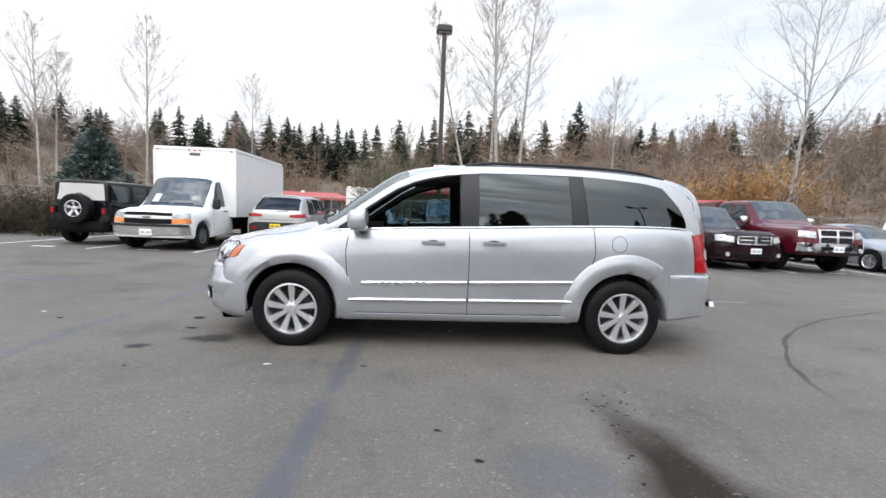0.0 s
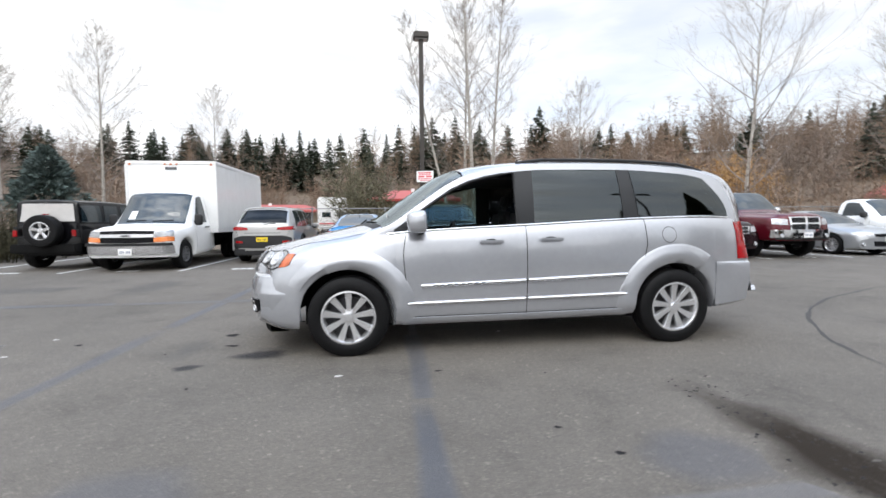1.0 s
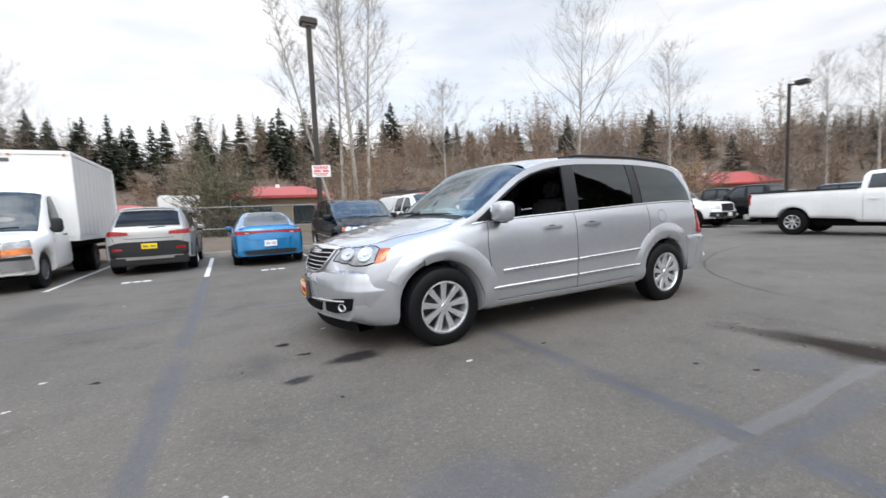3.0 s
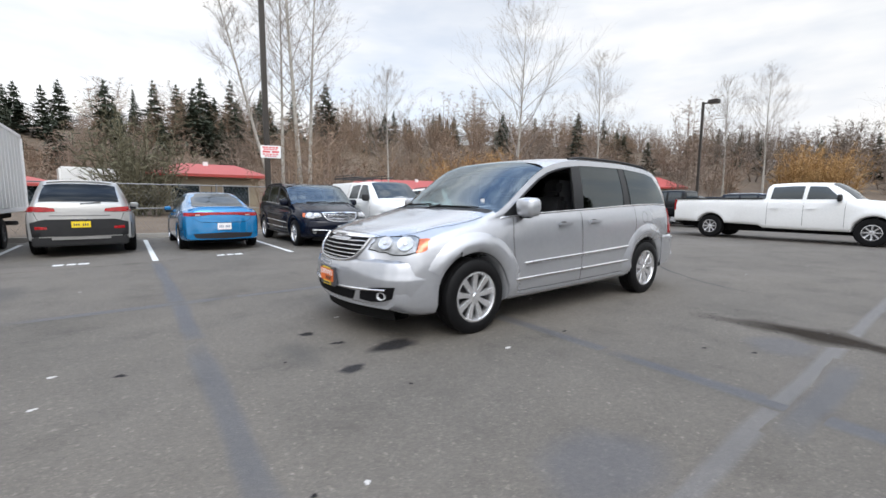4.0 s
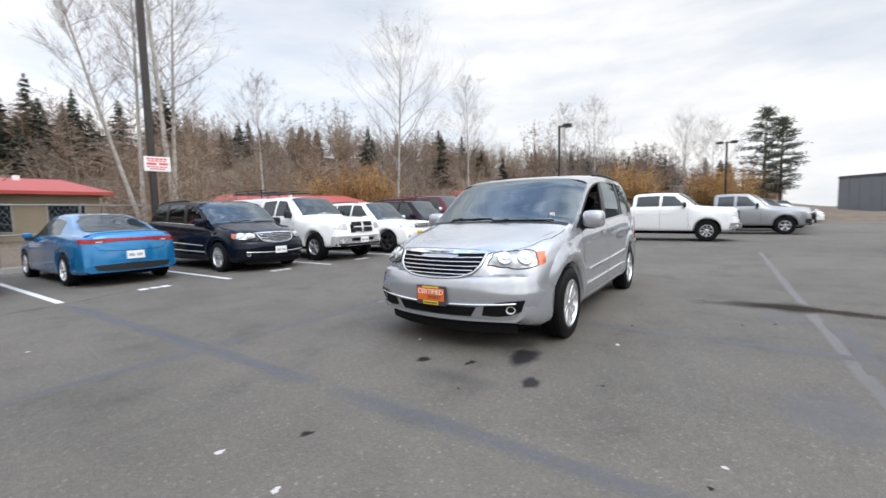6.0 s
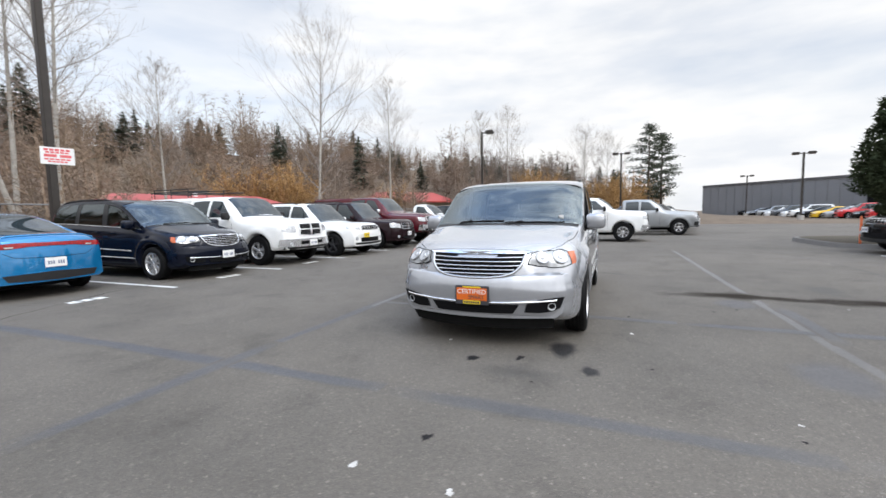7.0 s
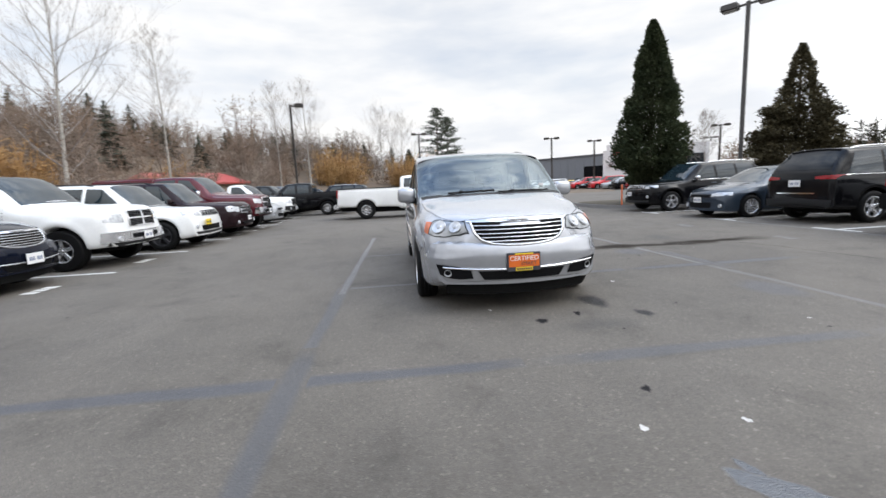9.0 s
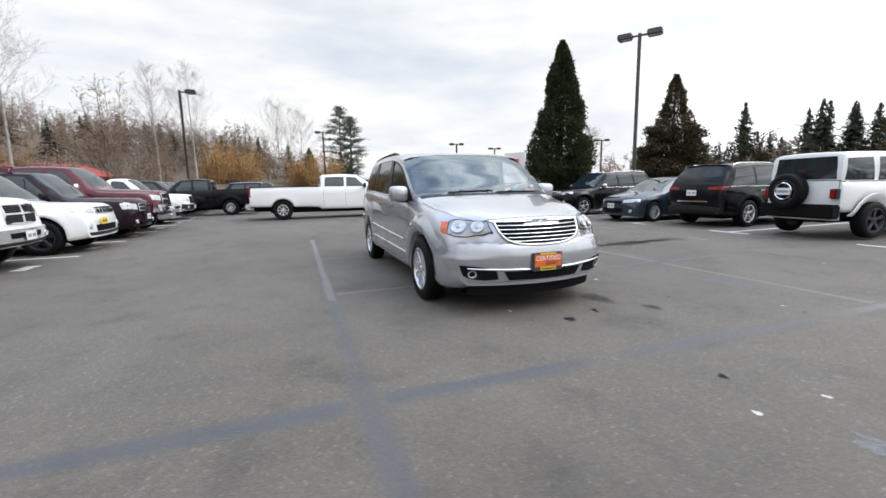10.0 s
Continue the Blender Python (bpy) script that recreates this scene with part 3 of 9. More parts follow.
# ---- specifications of the kinds of vehicle (metres from the nose) ----
VAN = dict(L=5.15, chin=0.0, crease=0.014, crease_end=1.24, axles=(0.99, 4.08), arch=0.415, hub=0.35, flare=0.016, flare_w=0.16, clear=0.17,
           top=[(0, 0.62), (0.008, 0.72), (0.03, 0.82), (0.07, 0.895), (0.14, 0.94), (0.30, 0.99), (0.6, 1.06), (0.95, 1.14), (1.10, 1.175), (1.5, 1.43), (1.88, 1.665), (2.05, 1.715), (2.4, 1.75), (3.0, 1.77), (3.8, 1.765),
                (4.4, 1.74), (4.8, 1.69), (4.93, 1.655), (5.0, 1.56), (5.06, 1.35), (5.10, 1.12), (5.12, 0.85), (5.145, 0.74), (5.15, 0.5)],
           rail=[(0.28, 0.58), (0.31, 0.72), (0.38, 0.86), (0.55, 0.955), (0.8, 1.03), (1.2, 1.09), (1.34, 1.135), (1.7, 1.375), (1.95, 1.545), (2.1, 1.615), (2.4, 1.69), (2.8, 1.725), (3.5, 1.732), (4.2, 1.697), (4.55, 1.622), (4.72, 1.52), (4.85, 1.3), (4.93, 0.9), (4.95, 0.48)],
           belt=[(0.28, 0.54), (0.32, 0.68), (0.43, 0.83), (0.7, 0.955), (1.2, 1.05), (1.5, 1.092), (2.6, 1.15), (4.4, 1.215), (4.7, 1.2), (4.83, 1.05), (4.93, 0.75), (4.95, 0.46)],
           half=[(0.21, 0.825), (0.30, 0.88), (0.45, 0.932), (0.9, 0.98), (1.5, 0.99), (3.0, 1.0), (4.1, 0.995), (4.6, 0.97), (4.95, 0.91)],
           roofw=[(0.28, 0.64), (0.6, 0.77), (1.0, 0.84), (1.34, 0.91), (1.8, 0.885), (2.1, 0.865), (2.5, 0.84), (3.2, 0.82), (4.4, 0.79), (4.95, 0.76)],
           bot=[(0.22, 0.30), (0.28, 0.285), (0.34, 0.262), (0.42, 0.245), (0.5, 0.235), (1.5, 0.255), (2.5, 0.265), (3.6, 0.28), (4.5, 0.32), (4.7, 0.37), (4.85, 0.45), (4.95, 0.49)],
           bow=[(0, 0.21), (0.5, 0.215), (1.1, 0.215), (1.9, 0.12), (2.7, 0), (4.2, 0), (4.9, -0.085), (5.15, -0.145)])


def saloon(L, wb, fo, w, h, arch, hub, cowl, roof0, roof1, deck, hood=0.82, nose=0.72, tail=1.0, deck_z=1.02, belt0=0.92, belt1=1.0, clear=0.16, flare=0.012):
    """Side and plan lines of a car with a bonnet. deck: where the rear glass ends; roof0, roof1: ends of the flat roof."""
    hi = h
    a, b = fo, fo + wb
    return dict(L=L, axles=(a, b), arch=arch, hub=hub, flare=flare, flare_w=0.11, clear=clear,
                top=[(0, nose - 0.2), (0.02, nose - 0.06), (0.08, nose + 0.02), (0.2, hood), (cowl * 0.6, hood + (belt0 + 0.06 - hood) * 0.6), (cowl, belt0 + 0.07), ((cowl + roof0) / 2, (belt0 + 0.07 + hi) / 2 + 0.03), (roof0, hi - 0.03), ((roof0 + roof1) / 2, hi),
                     (roof1, hi - 0.035), (deck, deck_z), (max(deck + 0.02, L - 0.14), deck_z - 0.01), (L - 0.05, tail - 0.08), (L - 0.015, 0.7), (L, 0.45)],
                rail=[(0.22, nose - 0.22), (0.32, nose), (0.45, hood - 0.03), (cowl + 0.1, belt0 + 0.02), ((cowl + roof0) / 2 + 0.2, (belt0 + hi) / 2 - 0.02), (roof0 + 0.2, hi - 0.10), ((roof0 + roof1) / 2, hi - 0.075), (roof1, hi - 0.11), (min(deck + 0.02, L - 0.3), deck_z - 0.02), (L - 0.2, min(deck_z - 0.03, tail - 0.04)), (L - 0.17, 0.42)],
                belt=[(0.22, nose - 0.26), (0.34, nose - 0.05), (0.6, hood - 0.06), (cowl + 0.1, belt0 - 0.02), (cowl + 0.5, belt0), (roof1, belt1), (min(deck, L - 0.35), belt1 - 0.01), (L - 0.22, min(belt1 - 0.05, tail - 0.08)), (L - 0.17, 0.4)],
                half=[(0.22, w - 0.15), (0.5, w - 0.05), (a, w - 0.015), (L / 2, w), (b, w - 0.01), (L - 0.4, w - 0.05), (L - 0.17, w - 0.12)],
                roofw=[(0.22, w * 0.6), (0.6, w * 0.72), (cowl + 0.1, w * 0.80), (roof0 + 0.2, w * 0.68), ((roof0 + roof1) / 2, w * 0.66), (roof1, w * 0.65), (deck, w * 0.72), (L - 0.17, w * 0.7)],
                bot=[(0.22, clear + 0.06), (0.6, clear + 0.02), (a + 0.5, clear + 0.02), (b - 0.5, clear + 0.03), (L - 0.4, clear + 0.08), (L - 0.17, clear + 0.12)],
                bow=[(0, 0.24), (0.6, 0.2), (cowl, 0.16), (roof0, 0.08), ((roof0 + roof1) / 2, 0), (roof1 - 0.2, 0), (L - 0.15, -0.13), (L, -0.17)])


def boxy(L, wb, fo, w, h, arch, hub, cowl, roof0, roof1, hood, nose, belt, clear=0.22, tail=None, flare=0.03, slope=0.12, top_in=0.14, bowf=0.1):
    """Side and plan lines of an upright off-roader or estate."""
    a, b = fo, fo + wb
    return dict(L=L, axles=(a, b), arch=arch, hub=hub, flare=flare, flare_w=0.12, clear=clear,
                top=[(0, nose - 0.3), (0.02, nose - 0.05), (0.08, nose), (0.2, hood), (cowl, hood + 0.06), ((cowl + roof0) / 2, (hood + h) / 2 + 0.05), (roof0, h - 0.03), ((roof0 + roof1) / 2, h), (roof1, h - 0.02), (roof1 + 0.04, h - 0.08), (L - 0.06, belt + 0.05), (L - 0.03, belt - 0.1), (L, 0.6), (L + 0.001, 0.45)],
                rail=[(bowf, nose - 0.34), (bowf + 0.05, nose - 0.08), (0.3, hood - 0.06), (cowl + 0.05, hood + 0.0), ((cowl + roof0) / 2 + 0.12, (hood + h) / 2 - 0.05), (roof0 + 0.12, h - 0.09), ((roof0 + roof1) / 2, h - 0.06), (roof1 - 0.05, h - 0.09), (roof1 + 0.02, h - 0.16), (L - 0.12, belt), (L - 0.09, 0.43)],
                belt=[(bowf, nose - 0.36), (bowf + 0.06, nose - 0.12), (0.35, hood - 0.1), (cowl, hood - 0.03), (cowl + 0.4, belt - 0.02), (roof1, belt), (L - 0.14, belt - 0.04), (L - 0.09, 0.41)],
                half=[(bowf, w - 0.12), (0.4, w - 0.03), (a, w - 0.01), (L / 2, w), (b, w - 0.005), (L - 0.3, w - 0.03), (L - 0.09, w - 0.08)],
                roofw=[(bowf, w * 0.68), (0.5, w * 0.76), (cowl, w * 0.84), (roof0 + 0.12, w - top_in - 0.06), (roof1, w - top_in - 0.07), (L - 0.09, w - top_in)],
                bot=[(bowf, clear + 0.1), (0.6, clear + 0.05), (a + 0.6, clear + 0.06), (b - 0.6, clear + 0.07), (L - 0.3, clear + 0.12), (L - 0.09, clear + 0.16)],
                bow=[(0, bowf), (0.5, bowf * 0.9), (cowl, bowf * 0.8), (roof0, 0.05), ((roof0 + roof1) / 2, 0), (roof1 - 0.2, 0), (L - 0.15, -0.07), (L, -0.09)])


def pickup(L, wb, fo, w, h, arch, hub, cowl, roof0, cab_end, hood, nose, belt, bed, clear=0.28, flare=0.035, bowf=0.14):
    """Side and plan lines of a pickup: the bed is open behind cab_end."""
    a, b = fo, fo + wb
    e, fl = cab_end, bed - 0.45
    return dict(L=L, axles=(a, b), arch=arch, hub=hub, flare=flare, flare_w=0.13, clear=clear,
                top=[(0, nose - 0.4), (0.02, nose - 0.12), (0.07, nose), (0.22, hood), (cowl, hood + 0.09), ((cowl + roof0) / 2, (hood + 0.09 + h) / 2 + 0.04), (roof0, h - 0.03), ((roof0 + e) / 2, h), (e - 0.12, h - 0.03), (e - 0.03, h - 0.14), (e, belt + 0.05), (e + 0.02, fl), (L - 0.02, fl), (L, fl - 0.02)],
                rail=[(bowf, nose - 0.45), (bowf + 0.05, nose - 0.12), (0.35, hood - 0.07), (cowl + 0.05, hood + 0.0), ((cowl + roof0) / 2 + 0.1, (hood + h) / 2 - 0.02), (roof0 + 0.15, h - 0.1), ((roof0 + e) / 2, h - 0.07), (e - 0.1, h - 0.1), (e - 0.02, h - 0.2), (e, belt + 0.02), (e + 0.02, fl + 0.01), (L, fl + 0.01)],
                belt=[(bowf, nose - 0.5), (bowf + 0.06, nose - 0.2), (0.4, hood - 0.12), (cowl, hood - 0.05), (cowl + 0.5, belt - 0.01), (e - 0.02, belt), (e + 0.02, bed), (L - 0.05, bed), (L, bed)],
                half=[(bowf, w - 0.12), (0.45, w - 0.03), (a, w - 0.01), (L / 2, w - 0.005), (b, w), (L, w - 0.02)],
                roofw=[(bowf, w * 0.62), (0.5, w * 0.72), (cowl, w * 0.82), (roof0 + 0.15, w - 0.26), (e - 0.05, w - 0.26), (e, w - 0.2), (e + 0.02, w - 0.14), (L, w - 0.14)],
                bot=[(bowf, clear + 0.14), (0.7, clear + 0.12), (a + 0.6, clear + 0.12), (e, clear + 0.14), (e + 0.1, clear + 0.22), (L, clear + 0.3)],
                bow=[(0, bowf), (0.5, bowf * 0.9), (cowl, bowf), (roof0, 0.06), ((roof0 + e) / 2, 0), (L, 0)])


def van_hollow(u, k):
    x = u
    return (BELT <= k < RAIL and 1.22 < u < 4.86) or (k >= RAIL and 1.11 < u < 1.95) or (k >= RAIL + 1 and 4.97 < u < 5.085)


def glazing(car, name, material, front, rear, lo=None, hi=None, off=0.0, signs=(-1, 1), n=10, m=6, label="", solid=0.014, bulge=0.0):
    """A panel of the side glazing between two slanted lines; front, rear: x at the belt and at the roof; lo, hi: share of the height, from it."""
    lo, hi = lo or (lambda h: 0.0), hi or (lambda h: 1.0)
    made = []
    for sg in signs:
        vs, fs = [], []
        for d in (0, solid):
            for j in range(m):
                v = j / (m - 1)
                for i in range(n):
                    xa, xb = front[0] + (front[1] - front[0]) * v, rear[0] + (rear[1] - rear[0]) * v + bulge * math.sin(math.pi * v)
                    x = xa + (xb - xa) * i / (n - 1)
                    h = max(car.c["rail"](x) - car.c["belt"](x), 1e-3)
                    vs.append(car.side(x, lo(h) * (1 - v) + hi(h) * v, sg, off - d))
        k = n * m
        for j in range(m - 1):
            for i in range(n - 1):
                q = (j * n + i, j * n + i + 1, (j + 1) * n + i + 1, (j + 1) * n + i)
                fs += [q, tuple(t + k for t in q[::-1])]
        ring = list(range(n)) + [j * n + n - 1 for j in range(1, m)] + [(m - 1) * n + i for i in range(n - 2, -1, -1)] + [j * n for j in range(m - 2, 0, -1)]
        for i in range(len(ring)):
            p, q = ring[i], ring[(i + 1) % len(ring)]
            fs.append((p, p + k, q + k, q))
        if sg > 0:
            fs = [f[::-1] for f in fs]
        made.append(mesh_ob(name, vs, fs, material, car.root, label, 50))
    return made


def strip_of_loft(car, name, material, u0, u1, k0=RAIL + 1, k1=TOP, off=(0, 0.004), label="", nu=14, narrow=0.0):
    """A pane that follows the loft between two stations, from point k0 on one side over the middle to k0 on the other."""
    vs, fs = [], []
    rows = []
    for i in range(nu):
        u = u0 + (u1 - u0) * i / (nu - 1)
        p = car.section(u)
        row = [car.place(u, max(y - narrow, 0), z) for y, z in p[k0:k1 + 1]]
        row = [(x + off[0], y, z + off[1]) for x, y, z in row]
        row = row + [(x, -y, z) for x, y, z in reversed(row[:-1])]
        rows.append(row)
    n = len(rows[0])
    for r in rows:
        vs += r
    for i in range(nu - 1):
        for j in range(n - 1):
            fs.append((i * n + j, i * n + j + 1, (i + 1) * n + j + 1, (i + 1) * n + j))
    ob = mesh_ob(name, vs, fs, material, car.root, label, 60)
    ob.visible_shadow = False
    return ob


def seam(c, axis, pts, width=0.007, n=24, material=None, off=0.0015, name="panel_gap", loop=False):
    """A narrow dark gap between panels along a line on the body."""
    q = resample(pts, n)
    lo, hi = [], []
    for i, p in enumerate(q):
        a, b = q[max(i - 1, 0)], q[min(i + 1, n - 1)]
        d = math.dist(a, b) or 1
        nx, ny = -(b[1] - a[1]) / d * width / 2, (b[0] - a[0]) / d * width / 2
        lo.append((p[0] + nx, p[1] + ny))
        hi.append((p[0] - nx, p[1] - ny))
    vs, fs = [], []
    for p in lo + hi:
        h, nr = c.hit(axis, *p)
        vs.append(h + nr * off)
    for i in range(n - 1):
        fs.append((i, i + 1, n + i + 1, n + i))
    return mesh_ob(name, vs, fs, material or SEAM, c.root)


def rod(c, name, material, pts, r, parent=None, sides=8, label=""):
    v, f = tube(pts, [r] * len(pts), sides)
    return mesh_ob(name, v, f, material, parent or c.root, label, 60)


def on(c, axis, a, b, out=0.0):
    p, nr = c.hit(axis, a, b)
    return p + nr * out


def win(c, b0, b1, t0, t1, glass=None, up=0.02, down=0.045):
    """A side window between belt and roof rail."""
    be, ra = c.c["belt"], c.c["rail"]
    low = [(b0 + (b1 - b0) * k / 8, be(b0 + (b1 - b0) * k / 8) + up) for k in range(9)]
    high = [(t0 + (t1 - t0) * k / 8, max(ra(t0 + (t1 - t0) * k / 8) - down, be(t0) + up + 0.03)) for k in range(9)]
    c.both("side_window", glass or DARK_GLASS, low, high, n=12, m=5, off=0.005)


def seat(root, name, x, y, z, w=0.5, material=None):
    bm = bmesh.new()
    block(bm, x - 0.27, x + 0.25, y - w / 2, y + w / 2, z, z + 0.16, 0.05)
    block(bm, -0.08, 0.08, y - w / 2 + 0.01, y + w / 2 - 0.01, 0, 0.62, 0.055, pose(x + 0.26, 0, z + 0.08, 0, 14, 0))
    block(bm, -0.055, 0.055, y - 0.13, y + 0.13, 0.64, 0.84, 0.045, pose(x + 0.26, 0, z + 0.08, 0, 14, 0))
    part(name, bm, material or CLOTH, root)


def lettering(text, size, m, material, parent, name="lettering"):
    """Raised lettering from the built-in font, turned into a mesh."""
    cu = bpy.data.curves.new(name, "FONT")
    cu.body, cu.size, cu.extrude = text, size, 0.001
    cu.align_x, cu.align_y = "CENTER", "CENTER"
    tmp = bpy.data.objects.new(name, cu)
    me = bpy.data.meshes.new_from_object(tmp)
    me.transform(m)
    me.materials.clear()
    me.materials.append(material)
    bpy.data.objects.remove(tmp)
    ob = new(name, me)
    ob.parent = parent
    return ob


def arch_lips(c, material, wide=0.05, out=0.012):
    """Moulded lips round the wheel openings."""
    for ua in c.sp["axles"]:
        for ax, sg in (("L", -1), ("R", 1)):
            pts = []
            R = c.sp["arch"]
            low, high = [], []
            for k in range(19):
                a = math.pi * (k / 18 * 0.96 + 0.02)
                low.append((ua - (R + 0.004) * math.cos(a), c.sp["hub"] + (R + 0.004) * math.sin(a)))
                high.append((ua - (R + wide) * math.cos(a), c.sp["hub"] + (R + wide) * math.sin(a)))
            c.patch("arch_lip", material, ax, low, high, n=19, m=3, off=out, thick=0.03)


def arch_flare(c, material, wide=0.19, out=0.024):
    """Broad raised flares round the wheel openings, turned in at the opening."""
    R, hub = c.sp["arch"], c.sp["hub"]
    prof = ((0.003, -0.018), (0.003, out * 0.8), (0.010, out), (wide * 0.35, out), (wide * 0.55, out * 0.86), (wide * 0.72, out * 0.55), (wide * 0.87, out * 0.2), (wide, 0.0), (wide * 1.04, -0.006))
    n = 30
    for ua in c.sp["axles"]:
        for ax, sg in (("L", -1), ("R", 1)):
            vs, fs = [], []
            a0, a1 = (0.165, 1.035) if ua == c.sp["axles"][0] else (-0.035, 0.70)
            for k in range(n + 1):
                a = math.pi * (a0 + (a1 - a0) * k / n)
                e = min(1.0, min(k, n - k) / 4 + 0.3)
                for r, o in prof:
                    x, z = ua - (R + r) * math.cos(a), max(hub + (R + r) * math.sin(a), 0.29)
                    p, _ = c.hit(ax, x, z)
                    vs.append((p.x, p.y + sg * (o * e if o > 0 else o), p.z))
            m = len(prof)
            for k in range(n):
                for j in range(m - 1):
                    q = (k * m + j, k * m + j + 1, k * m + m + j + 1, k * m + m + j)
                    fs.append(q if sg < 0 else q[::-1])
            mesh_ob("arch_flare", vs, fs, material, c.root, "", 50)


NOSE_PLAN = [(-0.052, 0.0), (-0.044, 0.2), (-0.018, 0.38), (0.022, 0.52), (0.075, 0.66), (0.13, 0.765), (0.205, 0.85), (0.31, 0.912), (0.45, 0.948), (0.572, 0.968)]


class BumperCover:
    """The moulded front bumper cover of a minivan, wrapped from one wheel opening to the other, with a step along its top at the corners."""

    def __init__(s, c, paint):
        s.c, s.h = c, c.L / 2
        s.xy = curve([(y, x) for x, y in NOSE_PLAN])
        plan = resample(NOSE_PLAN, 40)
        plan = [(x, -y) for x, y in reversed(plan[1:])] + plan
        rows = [(0.0, -0.10), (0.0, -0.045), (0.008, -0.012), (0.022, 0.0), (0.06, 0.003), (0.13, 0.006), (0.20, 0.005), (0.255, 0.002), (0.275, -0.003), (0.298, -0.015), (0.33, -0.026), (0.37, -0.038), (0.41, -0.056), (0.43, -0.10)]
        mild = [(0.0, -0.10), (0.0, -0.045), (0.008, -0.012), (0.022, 0.0), (0.06, 0.003), (0.13, 0.006), (0.20, 0.004), (0.255, -0.001), (0.285, -0.007), (0.312, -0.015), (0.342, -0.026), (0.372, -0.038), (0.40, -0.054), (0.43, -0.10)]
        vs, fs, m = [], [], len(rows)
        for i, (x, y) in enumerate(plan):
            o = s.out(abs(y), y)
            e = min(max((abs(y) - 0.38) / 0.42, 0), 1)
            e = e * e * (3 - 2 * e)
            for (za, oa), (zb, ob) in zip(rows, mild):
                z, d = zb + (za - zb) * e, ob + (oa - ob) * e
                z = 0.320 - 0.022 * e + z * (0.958 + 0.035 * e)
                d += s.lean(z)
                vs.append((x + o.x * d - s.h, y + o.y * d, z))
        for i in range(len(plan) - 1):
            for j in range(m - 1):
                fs.append((i * m + j, i * m + j + 1, i * m + m + j + 1, i * m + m + j))
        s.body = mesh_ob("front_bumper", vs, fs, paint, c.root, "bumper cover in the body colour", 28)

    def lean(s, z):
        """How far the face tucks in below its fullest height."""
        return -0.050 * max(0.0, (0.64 - z) / 0.32) ** 1.15

    def out(s, a, y):
        """The outward direction in plan at a distance from the middle."""
        k = 0.01
        lo, hi = max(a - k, 0), min(a + k, 0.966)
        d = Vector((s.xy(hi) - s.xy(lo), hi - lo, 0)).normalized()
        return Vector((-d.y, math.copysign(d.x, y) if y else 0.0, 0))

    def at(s, y, z, off=0.0):
        o = s.out(abs(y), y)
        return Vector((s.xy(abs(y)) - s.h, y, z)) + o * (off + 0.002 + s.lean(z))

    def panel(s, name, material, low, high, off=0.010, n=16, m=4, label=""):
        """A thin panel on the cover between two outlines of (y, z), with its edge turned in."""
        lo, hi = resample(low, n), resample(high, n)
        grid = [[s.at(a[0] + (b[0] - a[0]) * j / (m - 1), a[1] + (b[1] - a[1]) * j / (m - 1), off) for a, b in zip(lo, hi)] for j in range(m)]
        vs = [p for r in grid for p in r]
        fs = [(j * n + i, j * n + i + 1, (j + 1) * n + i + 1, (j + 1) * n + i) for j in range(m - 1) for i in range(n - 1)]
        edge = list(range(n)) + [j * n + n - 1 for j in range(1, m)] + [(m - 1) * n + i for i in range(n - 2, -1, -1)] + [j * n for j in range(m - 2, 0, -1)]
        o = len(vs)
        vs += [vs[k] + Vector((0.012, 0, 0)) for k in edge]
        fs += [(edge[k], o + k, o + (k + 1) % len(edge), edge[(k + 1) % len(edge)]) for k in range(len(edge))]
        return mesh_ob(name, vs, fs, material, s.body, label, 40)


